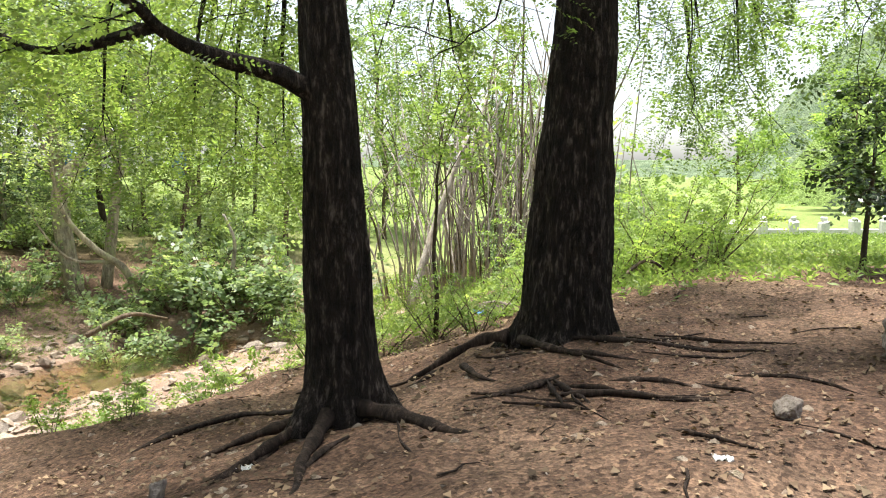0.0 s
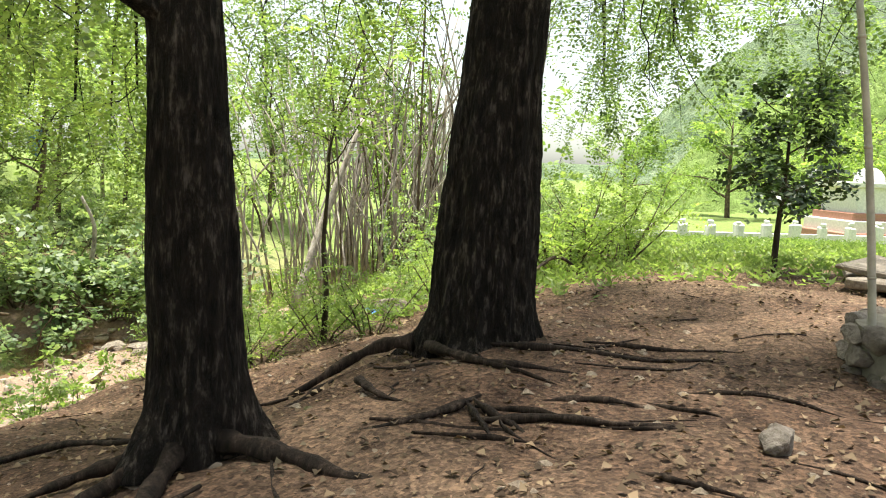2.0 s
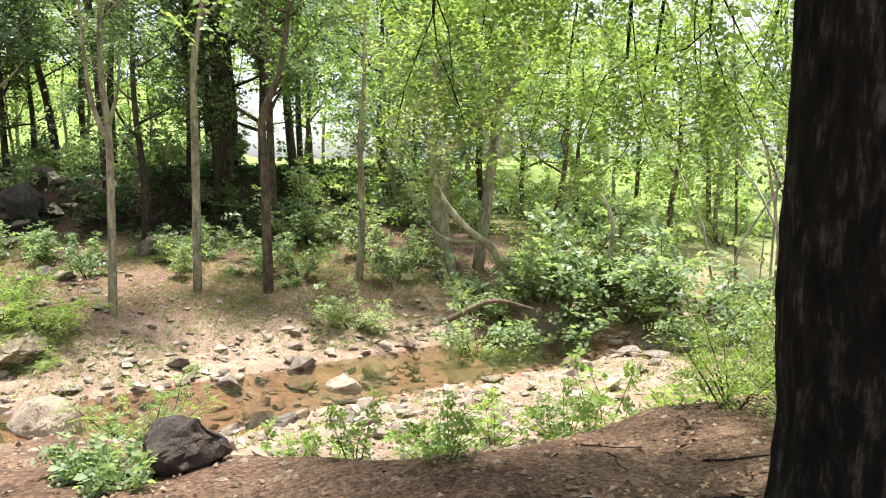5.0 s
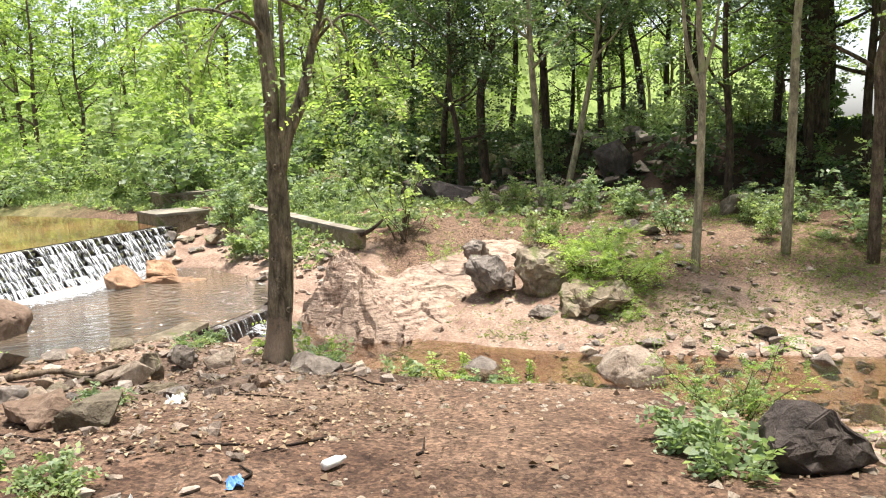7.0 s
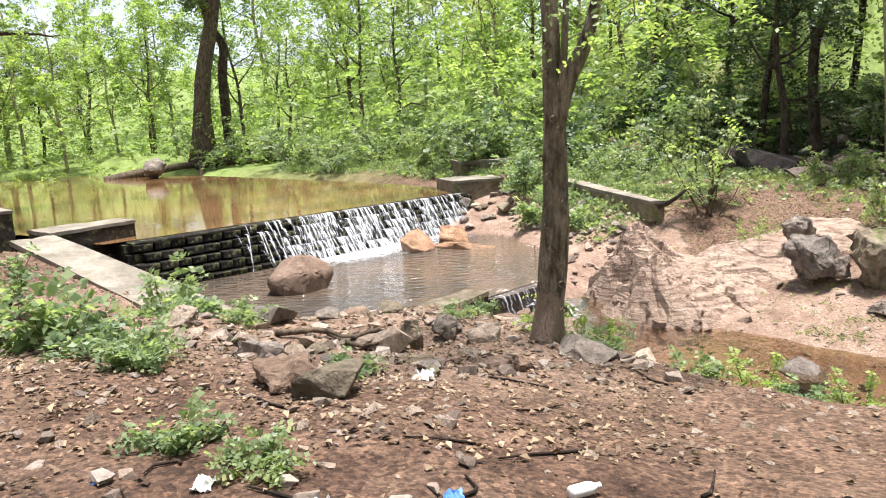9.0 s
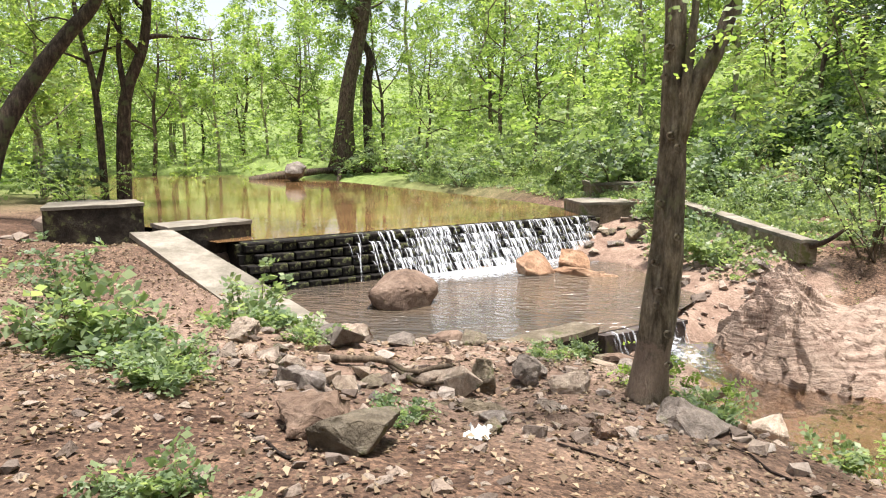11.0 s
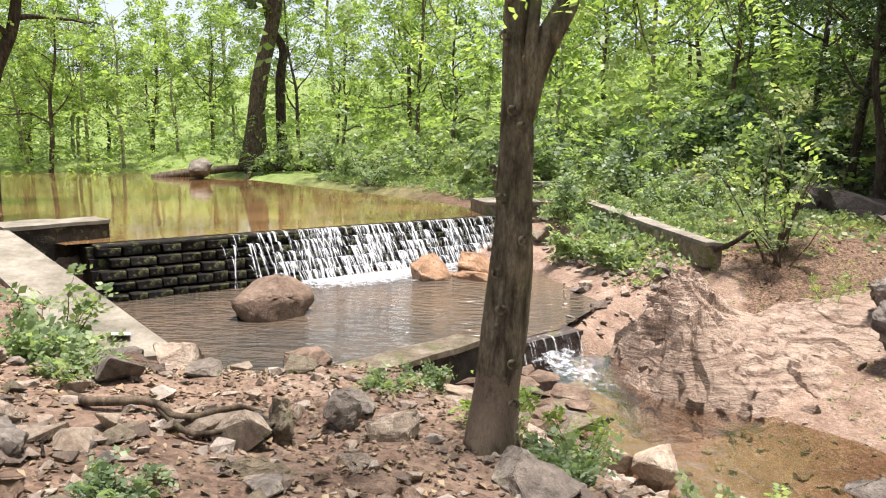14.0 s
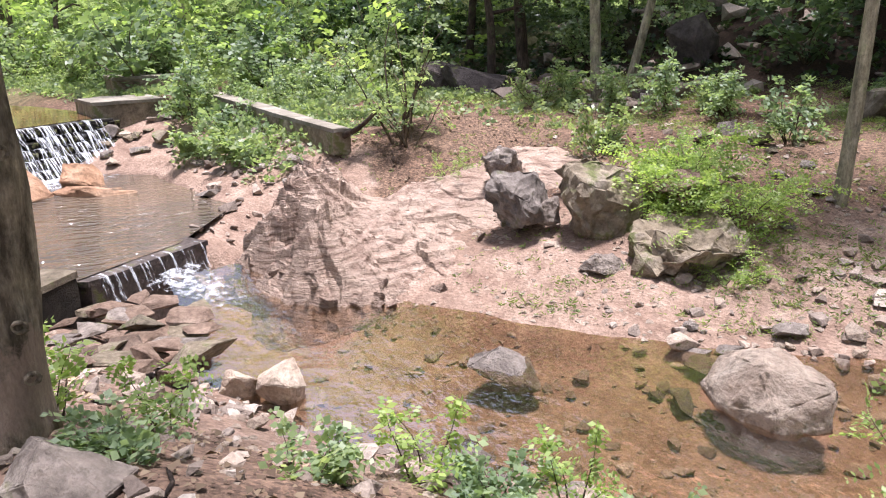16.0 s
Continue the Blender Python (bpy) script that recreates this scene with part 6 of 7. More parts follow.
# ---------- shrubs and herbs ----------
def shrub_kind(name, label, height, stems, leaf_mat, leaf, leaf_w, pairs, sprays_per, spray_len, seed, spread=0.5, group="", droop=0.3, category="shrub"):
    rng = rng_of(seed)
    stems_list, tips_p, tips_d = [], [], []
    for k in range(stems):
        a = rng.uniform(0, 6.28)
        way = np.array([math.cos(a) * spread, math.sin(a) * spread, 1.0])
        line = limb_line((0.06 * math.cos(a), 0.06 * math.sin(a), -0.05), way, height * rng.uniform(0.6, 1.15), 6, rng, 0.14)
        r = 0.012 * height + 0.004
        stems_list.append((line, [r, r * 0.85, r * 0.7, r * 0.55, r * 0.4, r * 0.3, r * 0.2]))
        for q, d in zip(line[2:], np.diff(line, axis=0)[1:]):
            for _ in range(sprays_per):
                tips_p.append(q)
                tips_d.append(unit(d) * 0.35 + rng.normal(0, 0.6, 3) * np.array([1, 1, 0.6]))
    q = sprays(rng, tips_p, tips_d, spray_len * rng.uniform(0.6, 1.3, len(tips_p)), pairs, leaf, leaf_w, droop)
    bush = thing(name, label, category, (0, 0, 0), group)
    v, f = tube(*stems_list[0], 5)
    part_mesh("stem", mesh_from("stem", v, f, "bark_mid"), bush)
    part_mesh("foliage", leafy_mesh("foliage", stems_list[1:], q, "bark_mid", leaf_mat), bush)
    return bush


def shrubs():
    rng = rng_of(55)
    K = {
        "broad": shrub_kind("shrub", "bushy shrub with grey-green oval leaves", 1.3, 9, "leaf_shrub", 0.14, 0.34, 3, 3, 0.3, 401, 0.6, "undergrowth shrubs"),
        "fern": shrub_kind("shrub", "light green feathery shrub", 1.5, 8, "leaf_bright", 0.06, 0.3, 8, 4, 0.42, 402, 0.6, "feathery shrubs"),
        "low": shrub_kind("herb", "low leafy herb with mid-green leaves", 0.42, 9, "leaf_shrub", 0.085, 0.36, 3, 3, 0.18, 403, 0.8, "low herbs", category="plant"),
        "seedling": shrub_kind("seedling", "young sapling with fresh yellow-green leaves", 0.9, 4, "leaf_bright", 0.10, 0.3, 4, 3, 0.24, 404, 0.45, "stream seedlings", category="plant"),
        "deep": shrub_kind("shrub", "dark green woodland shrub", 1.6, 8, "leaf_wood", 0.19, 0.34, 3, 3, 0.36, 405, 0.55, "woodland shrubs"),
        "flat": shrub_kind("shrub", "low spreading shrub of bright feathery fronds", 0.8, 9, "leaf_bright", 0.055, 0.3, 8, 5, 0.4, 407, 1.7, "spreading shrubs"),
        "airy": shrub_kind("bush", "tall airy bush with pale fresh leaves on bare stems", 1.75, 8, "leaf_shrub", 0.095, 0.36, 4, 2, 0.3, 408, 0.3, "airy bushes"),
        "pale": shrub_kind("shrub", "rounded pale grey-green shrub", 1.5, 10, "leaf_shrub", 0.12, 0.36, 3, 4, 0.3, 406, 0.8, "pale shrubs"),
    }
    def put(kind, x, y, s, z=None):
        copy_thing(K[kind], pose(x, y, float(land(x, y)) - 0.03 if z is None else z, 0, 0, rng.uniform(0, 360)) @ Matrix.Diagonal((s, s, s * rng.uniform(0.85, 1.15), 1)))
    # named places
    for kind, x, y, s in (
        ("airy", -17.85, 7.9, 1.15), ("airy", -17.7, 8.05, 0.85), ("fern", -16.3, 8.4, 0.45), ("flat", -13.8, 10.4, 1.0), ("flat", -13.0, 10.3, 0.8), ("flat", -12.3, 10.0, 0.5),
        ("pale", -9.4, 14.9, 0.75), ("pale", -7.0, 15.6, 0.8), ("pale", -5.8, 16.6, 1.3), ("pale", -4.8, 17.8, 1.5), ("pale", -6.2, 18.2, 1.5), ("pale", -3.6, 18.6, 1.6), ("pale", -7.8, 17.4, 1.1), ("pale", -2.8, 16.8, 1.1),
        ("low", -4.95, 5.95, 0.75), ("low", -5.35, 6.0, 0.7), ("broad", -8.6, 8.9, 0.5), ("fern", -8.4, 9.0, 0.75),
        ("seedling", -6.1, 9.3, 0.45), ("seedling", -5.3, 9.0, 0.5), ("seedling", -4.6, 9.3, 0.5), ("seedling", -4.3, 10.4, 0.8), ("seedling", -3.2, 10.9, 0.9),
        ("low", -8.5, -0.1, 1.3), ("low", -8.2, 0.4, 0.9), ("low", -7.7, 1.1, 0.7), ("low", -8.0, 0.9, 0.7), ("broad", -9.2, -0.9, 0.55), ("low", -10.2, 0.3, 1.0), ("low", -10.6, 0.5, 0.9), ("broad", -11.5, -0.4, 0.75), ("low", -9.5, 1.3, 0.6), ("low", -10.9, 0.1, 1.0),
        ("seedling", -9.9, 4.1, 0.55), ("seedling", -10.0, 4.6, 0.5), ("low", -10.3, 3.2, 0.5), ("low", -9.3, 4.5, 0.7), ("low", -10.8, 3.4, 0.5), ("seedling", -9.5, 5.9, 0.6), ("low", -9.1, 6.2, 0.7), ("seedling", -9.1, 6.6, 0.5), ("low", -8.8, 7.0, 0.6), ("low", -9.3, 5.3, 0.7), ("low", -6.0, 2.4, 0.5), ("low", -6.4, 1.9, 0.6), ("low", -8.0, 2.5, 0.5),
        ("fern", -0.1, 9.8, 0.75), ("fern", 0.4, 9.2, 0.65), ("fern", -0.8, 9.2, 0.7), ("fern", 1.4, 10.4, 0.8), ("fern", -1.0, 8.4, 0.5), ("fern", -1.6, 9.3, 0.6), ("fern", 3.0, 12.0, 0.9),
        ("fern", 3.9, 12.6, 1.2), ("fern", 3.4, 12.0, 1.1), ("fern", 2.6, 11.6, 0.9), ("fern", 4.4, 12.2, 1.1), ("fern", 2.2, 12.6, 1.1), ("pale", -6.6, 18.1, 1.3), ("pale", -5.76, 18.4, 1.5), ("pale", -4.5, 18.7, 1.4), ("pale", -7.5, 17.7, 1.0), ("pale", -43.8, -11.2, 2.0), ("pale", -44.4, -9.6, 1.6), ("low", -3.9, 8.6, 0.9), ("seedling", -3.6, 8.2, 0.7), ("seedling", -4.2, 8.9, 0.8), ("seedling", -2.9, 8.9, 0.7), ("seedling", -5.0, 8.3, 0.6), ("seedling", -5.7, 8.4, 0.7), ("fern", 3.2, 13.2, 1.0), ("fern", 4.6, 13.0, 0.9), ("fern", 2.5, 12.2, 0.8), ("fern", 5.2, 14.0, 0.9), ("fern", 2.0, 13.0, 0.7), ("fern", 1.3, 12.0, 0.6),
        ("seedling", -3.0, 6.9, 0.5), ("seedling", -3.8, 7.0, 0.5), ("seedling", -2.8, 8.6, 0.6),
        ("low", -20.5, 4.9, 1.6), ("low", -21.5, 5.3, 1.6), ("broad", -23.0, 4.6, 1.1), ("low", -19.3, 5.6, 1.5),
    ):
        put(kind, x, y, s)
    for x, y, z, k in ((-13.7, 10.5, -1.65, 1.15), (-12.9, 10.6, -1.85, 1.0), (-14.2, 10.9, -1.6, 0.9)):
        put("flat", x, y, k, z)
    def fill(count, box, kinds, sizes, dmin, far_only=None):
        while count:
            x, y = rng.uniform(box[0], box[1]), rng.uniform(box[2], box[3])
            d, side, _ = course_of(np.array(x), np.array(y))
            count -= 1
            if d < dmin or (far_only is not None and side != far_only):
                continue
            put(kinds[int(rng.integers(len(kinds)))], x, y, float(rng.uniform(*sizes)))
    fill(60, (-27, -18.5, 4.8, 8.8), ["low", "low", "broad"], (0.4, 0.9), 2.3, 1)
    fill(44, (-40, -27, 3, 12), ["low", "broad", "deep"], (0.8, 1.6), 2.3, 1)
    fill(70, (-45, -25, -9, 5), ["low", "broad", "pale", "low"], (0.8, 1.8), 2.0, 1)
    fill(40, (-36, -14, 12.5, 26), ["deep", "broad", "broad"], (0.6, 1.2), 8, 1)
    fill(60, (-20, -8, 10.5, 17), ["low", "low", "broad"], (0.35, 0.8), 4.5, 1)
    fill(44, (-15, -3, 16, 30), ["pale", "broad", "pale"], (0.7, 1.3), 3.0, 1)
    fill(76, (-60, -18, -45, -7), ["broad", "fern", "deep"], (0.8, 2.0), 2.6, -1)
    fill(20, (-13, -7, -10, -5.5), ["broad", "low", "deep"], (0.6, 1.2), 5, -1)
    fill(50, (-5, 8, 19, 36), ["fern", "broad", "pale"], (0.8, 1.5), 2.6)
    for k, (kind, ob) in enumerate(K.items()):
        ob.matrix_world = pose(-30 - 2.2 * k, 12.5, float(land(-30 - 2.2 * k, 12.5)), 0, 0, 50 * k)


shrubs()


def ground_cover():
    """Grass and small herbs, fallen leaves and grit, each sown as one stuff."""
    rng = rng_of(66)
    def sow(n, box, keep):
        x, y = rng.uniform(box[0], box[1], n), rng.uniform(box[2], box[3], n)
        d, side, along = course_of(x, y)
        k = keep(x, y, d, side) > rng.random(n)
        return np.stack([x[k], y[k], land(x[k], y[k])], -1)
    def patchy(x, y, s=1.0):
        return 0.5 + 0.5 * np.sin(x * 1.3 * s + 2 * np.sin(y * 0.8 * s)) * np.sin(y * 1.1 * s + 1.7 * np.sin(x * 0.7 * s + 1))
    # grass on the far bank and round the stream
    p = sow(90000, (-26, 0, 6, 20), lambda x, y, d, s: np.where((s > 0) & (d > 1.5) & (d < 11), patchy(x, y) * 0.95, np.where((s < 0) & (d > 1.4) & (d < 6.5) & (y > 7.5), patchy(x, y) * 0.3, 0)) * np.where((x < -13) & (y < 10), 0.12, 1))
    q = sprays(rng, p, rng.normal(0, 0.5, p.shape) + np.array([0, 0, 1.0]), rng.uniform(0.04, 0.14, len(p)), 2, 0.07, 0.13, 0.3, 0.7)
    tagged(new("grass", quads_mesh("grass", q, "grass")), "short patchy grass and weeds on the stream bank", "grass", kind="stuff")
    # meadow and rim of the plateau
    p = sow(20000, (-3, 16, 8.5, 30), lambda x, y, d, s: np.where(s < 0, np.clip((y - 9.2 - 0.12 * np.abs(x - 4) + 0.8 * patchy(x, y)) / 1.2, 0, 1), 0))
    q = sprays(rng, p, rng.normal(0, 0.5, p.shape) + np.array([0, 0, 1.0]), rng.uniform(0.15, 0.4, len(p)), 2, 0.14, 0.16, 0.3, 0.6)
    tagged(new("meadow_grass", quads_mesh("meadow_grass", q, "leaf_bright")), "bright green weedy meadow grass", "grass", kind="stuff")
    # far bank herbs beside the weir
    p = sow(26000, (-40, -18, -6, 12), lambda x, y, d, s: np.where((s > 0) & (d > 1.9), 0.8 * patchy(x, y, 0.7) + 0.25, 0) * np.where((y > 7.2) & (x > -22), 0.2, 1))
    q = sprays(rng, p, rng.normal(0, 0.6, p.shape) + np.array([0, 0, 1.0]), rng.uniform(0.2, 0.45, len(p)), 3, 0.12, 0.36, 0.3, 0.9)
    tagged(new("undergrowth", quads_mesh("undergrowth", q, "leaf_shrub")), "dense knee-high green undergrowth", "undergrowth", kind="stuff")
    # tall growth filling the woods upstream and behind
    p = np.concatenate([sow(19000, (-75, -22, -55, 20), lambda x, y, d, s: np.where(((d > 2.6) | (x < -43)) & ~((s > 0) & (x > -27) & (y > 2)), 0.2 + 0.9 * patchy(x, y, 0.35), 0)), sow(2600, (-22, 8, 21, 44), lambda x, y, d, s: np.where(d > 3, 0.8 * patchy(x, y, 0.5), 0))])
    p[:, 2] += rng.random(len(p)) ** 1.5 * 4.2
    q = sprays(rng, p, rng.normal(0, 0.8, p.shape) + np.array([0, 0, 0.5]), rng.uniform(0.6, 1.4, len(p)), 5, 0.26, 0.3, 0.5, 0.95)
    tagged(new("woodland_growth", quads_mesh("woodland_growth", q, "leaf_bright")), "light green tangled growth under the far trees", "undergrowth", kind="stuff")
    # low growth on the slope; its dark leaf colour stands in for shade
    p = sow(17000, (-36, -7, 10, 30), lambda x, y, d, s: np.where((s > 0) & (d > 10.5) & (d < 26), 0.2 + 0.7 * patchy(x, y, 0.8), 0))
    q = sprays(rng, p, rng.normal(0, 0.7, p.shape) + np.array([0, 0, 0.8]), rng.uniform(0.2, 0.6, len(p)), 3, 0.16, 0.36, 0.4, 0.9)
    tagged(new("slope_growth", quads_mesh("slope_growth", q, "leaf_deep")), "low slope growth, its dark leaves standing in for shade", "undergrowth", kind="stuff")
    # fallen leaves
    p = sow(150000, (-24, 7, -7, 15), lambda x, y, d, s: np.where((s < 0) & (d > 2.2) & (x > -16.5), (0.35 + 0.65 * patchy(x, y, 1.6)) * np.where((x > -8.5) & (x < -3.5) & (y > 1.5), 0.4, 1), np.where((s > 0) & (d > 3), 0.25, 0)) * np.where(y > 10.5, 0.2, 1))
    p[:, 2] += 0.012
    a = rng.uniform(0, 6.28, len(p))
    way = np.stack([np.cos(a), np.sin(a), rng.normal(0, 0.12, len(p))], -1)
    size = (0.012 + 0.055 * rng.random(len(p)) ** 2.2 + 0.016 * (p[:, 0] < -7.5) * rng.random(len(p)) ** 1.5)[:, None]
    w = unit(np.cross(way, np.array([0, 0, 1.0]) + rng.normal(0, 0.3, p.shape))) * size * 0.4
    up = np.array([0, 0, 1.0]) * size * 0.25
    q = np.stack([p, p + way * size * 0.5 + w + up, p + way * size, p + way * size * 0.5 - w + up], 1)
    tagged(new("leaf_litter", quads_mesh("leaf_litter", q, "litter")), "dry brown fallen leaves strewn over the soil", "leaf litter", kind="stuff")
    # larger pale leaves on the bank by the pool
    p = sow(26000, (-16, -6.3, -6.5, 4.8), lambda x, y, d, s: np.where((s < 0) & (d > 2.4), 0.25 + 0.75 * patchy(x, y, 2.1), 0))
    p[:, 2] += 0.014
    a = rng.uniform(0, 6.28, len(p))
    way = np.stack([np.cos(a), np.sin(a), rng.normal(0, 0.2, len(p))], -1)
    size = (0.022 + 0.045 * rng.random(len(p)) ** 1.8)[:, None]
    w = unit(np.cross(way, np.array([0, 0, 1.0]) + rng.normal(0, 0.35, p.shape))) * size * 0.3
    up = np.array([0, 0, 1.0]) * size * 0.2
    q = np.stack([p, p + way * size * 0.5 + w + up, p + way * size, p + way * size * 0.5 - w + up], 1)
    tagged(new("fallen_leaves", quads_mesh("fallen_leaves", q, "litter_pale")), "pale tan fallen leaves lying on the bank", "leaf litter", kind="stuff")
    # grit and pebbles
    p = sow(9000, (-16, 3, 0, 16), lambda x, y, d, s: np.where((d > 0.2) & (d < 4.5), 0.9, np.where(s < 0, 0.22, 0.08)))
    verts, faces = [], []
    shape = [(1, 0, 0), (-0.5, 0.8, 0), (-0.6, -0.75, 0), (0.1, 0.1, 0.55), (0.45, 0.55, 0.25), (-0.2, -0.5, 0.4)]
    for x, y, z in p:
        r, t = rng.uniform(0.012, 0.06), rng.uniform(0, 6.28)
        c, s = math.cos(t) * r, math.sin(t) * r
        b = len(verts)
        verts += [(x + vx * c - vy * s, y + vx * s + vy * c, z + vz * r - 0.004) for vx, vy, vz in shape]
        faces += [(b, b + 4, b + 3), (b + 4, b + 1, b + 3), (b + 1, b + 2, b + 3), (b + 2, b + 5, b + 3), (b, b + 3, b + 5), (b, b + 5, b + 2), (b, b + 1, b + 4)]
    tagged(new("pebbles", mesh_from("pebbles", verts, faces, "stone_tan", False)), "scattered pebbles and broken stone chips", "gravel", kind="stuff")


ground_cover()


# ---------- beyond the plateau ----------
grow_tree("young_tree", "young tree with dark glossy leaves in tiers", [(6.2, 10.95, -0.1), (6.25, 11.0, 0.6), (6.3, 11.0, 1.4), (6.3, 11.0, 2.4)], 0.05, "bark_wood", "leaf_deep", 501, limbs=12, limb_len=1.0, leaf=0.13, leaf_w=0.3, pairs=4, sprays_per=10, spray_len=0.3, start=0.32, seg=7, droop=0.2)
grow_tree("sapling", "thin crooked sapling with a few fresh leaves", [(-0.1, 9.6, -0.75), (-0.08, 9.6, -0.2), (-0.12, 9.62, 0.3), (-0.08, 9.6, 1.0), (-0.05, 9.6, 1.5), (0.25, 9.7, 2.4)], 0.035, "bark_wood", "leaf_bright", 502, limbs=7, limb_len=1.1, leaf=0.09, leaf_w=0.34, pairs=4, sprays_per=8, spray_len=0.3, start=0.6, seg=7)


def build_pole():
    pole = thing("pole", "pale weathered pole leaning beside the stone platform", "pole", (3.66, 5.7, -0.12))
    line = smooth_line([(0, 0, 0), (-0.06, 0.06, 0.9), (-0.14, 0.11, 1.7), (-0.25, 0.18, 2.6)], 12)
    v, f = tube(line, [0.028 - 0.005 * i / 11 for i in range(12)], 12)
    part_mesh("shaft", mesh_from("shaft", v, f, "pole"), pole)
    for i in (3, 7, 10):
        v, f = tube([line[i] - np.array((0, 0, 0.012)), line[i], line[i] + np.array((0, 0, 0.012))], [0.026, 0.030, 0.026], 12)
        part_mesh("joint", mesh_from("joint", v, f, "pole"), pole)


build_pole()


def build_platform():
    """Ring of rough masonry round a planting bed, with slabs on it."""
    rng = rng_of(91)
    bed = thing("stone_platform", "low round platform of rough mortared stones", "platform", (4.35, 5.45, -0.1))
    core = bmesh.new()
    bmesh.ops.create_cone(core, cap_ends=True, segments=32, radius1=0.86, radius2=0.84, depth=0.44, matrix=Matrix.Translation((0, 0, 0.17)))
    part("core", core, "concrete", bed)
    shapes = [stone_mesh("stone_block", 600 + i, "stone_grey", 1, 18, 0.02, (0.36, 0.22, 0.2)) for i in range(6)]
    for ring in range(3):
        a = 0.2 * ring
        while a < 6.28 + 0.2 * ring - 0.15:
            ob = part_mesh("stone_block", shapes[int(rng.integers(6))], bed)
            r = 0.86 - 0.01 * ring
            ob.matrix_local = pose(r * math.cos(a), r * math.sin(a), 0.0 + 0.15 * ring - 0.05, 0, 0, math.degrees(a) + 90)
            a += 0.34 + 0.08 * rng.random()
    for k, (x, y, w, d, t) in enumerate(((4.0, 5.3, 0.6, 0.4, 20), (4.5, 5.7, 0.7, 0.5, -15), (4.3, 5.0, 0.5, 0.35, 50))):
        ob = new("stone_slab", bpy.data.meshes.new("stone_slab"))
        bm = block_bm(w, d, 0.06, 0.012, 700 + k, 0.015)
        bm.to_mesh(ob.data)
        bm.free()
        ob.data.materials.append(MAT["stone_grey"])
        ob.matrix_world = pose(x, y, 0.325, 0, 0, t)
        tagged(ob, "flat grey stone slab lying on the platform", "slab", "loose slabs")


build_platform()
for k, (x, y, z, w, d, h, rx, rz) in enumerate(((6.35, 8.9, 0.1, 1.1, 0.7, 0.09, 8, 30), (6.1, 8.4, -0.02, 0.9, 0.6, 0.1, -4, 10), (6.6, 9.3, 0.0, 1.0, 0.8, 0.14, 0, 60))):
    ob = new("stone_slab", bpy.data.meshes.new("stone_slab"))
    bm = block_bm(w, d, h, 0.02, 710 + k, 0.03)
    bm.to_mesh(ob.data)
    bm.free()
    ob.data.materials.append(MAT["stone_grey"])
    ob.matrix_world = pose(x, y, float(land(x, y)) + 0.09 + 0.13 * (k == 0), rx, 0, rz)
    tagged(ob, "fallen grey stone slab at the meadow's edge", "slab", "loose slabs")


def build_posts():
    rng = rng_of(92)
    for i in range(13):
        x, y = 9.6 + 1.05 * i, 27.5 - 0.12 * i
        post = thing("marker_post", "low white-painted stone post along a track", "post", spot(x, y, -0.05), "white posts")
        bm = block_bm(0.34, 0.3, 0.75 + 0.2 * rng.random(), 0.05, 720 + i, 0.03)
        part("shaft", bm, "paint_white", post).location = (0, 0, 0.35)
        cap = block_bm(0.2, 0.2, 0.18, 0.05, 740 + i, 0.02)
        part("cap", cap, "paint_white", post).location = (0, 0, 0.8)
    kerb = bmesh.new()
    bmesh.ops.create_cube(kerb, size=1, matrix=Matrix.Translation((14.5, 27.9, float(land(14.5, 27.9)) + 0.12)) @ Matrix.Diagonal((15, 0.35, 0.5, 1)))
    me = bpy.data.meshes.new("track_wall")
    kerb.to_mesh(me)
    kerb.free()
    me.materials.append(MAT["paint_white"])
    tagged(new("track_wall", me), "low whitewashed wall along a track", "wall", kind="structure")
    house = thing("shrine_building", "small white building with red bands beyond the meadow", "building", spot(25.5, 34, -0.1))
    for name, mat, w, d, h, z in (("plinth", "paint_red", 5.0, 4.0, 0.7, 0.3), ("step", "paint_white", 4.2, 3.4, 0.6, 0.9), ("band", "paint_red", 3.6, 3.0, 0.4, 1.35), ("wall", "paint_white", 3.0, 2.6, 1.3, 2.1), ("roof", "paint_white", 3.6, 3.0, 0.25, 2.85)):
        part(name, block_bm(w, d, h, 0.04, 760, 0.0), mat, house).location = (0, 0, z)
    dome = bmesh.new()
    bmesh.ops.create_uvsphere(dome, u_segments=16, v_segments=8, radius=0.7)
    part("dome", dome, "paint_white", house, smooth=True).location = (0, 0, 3.0)


build_posts()


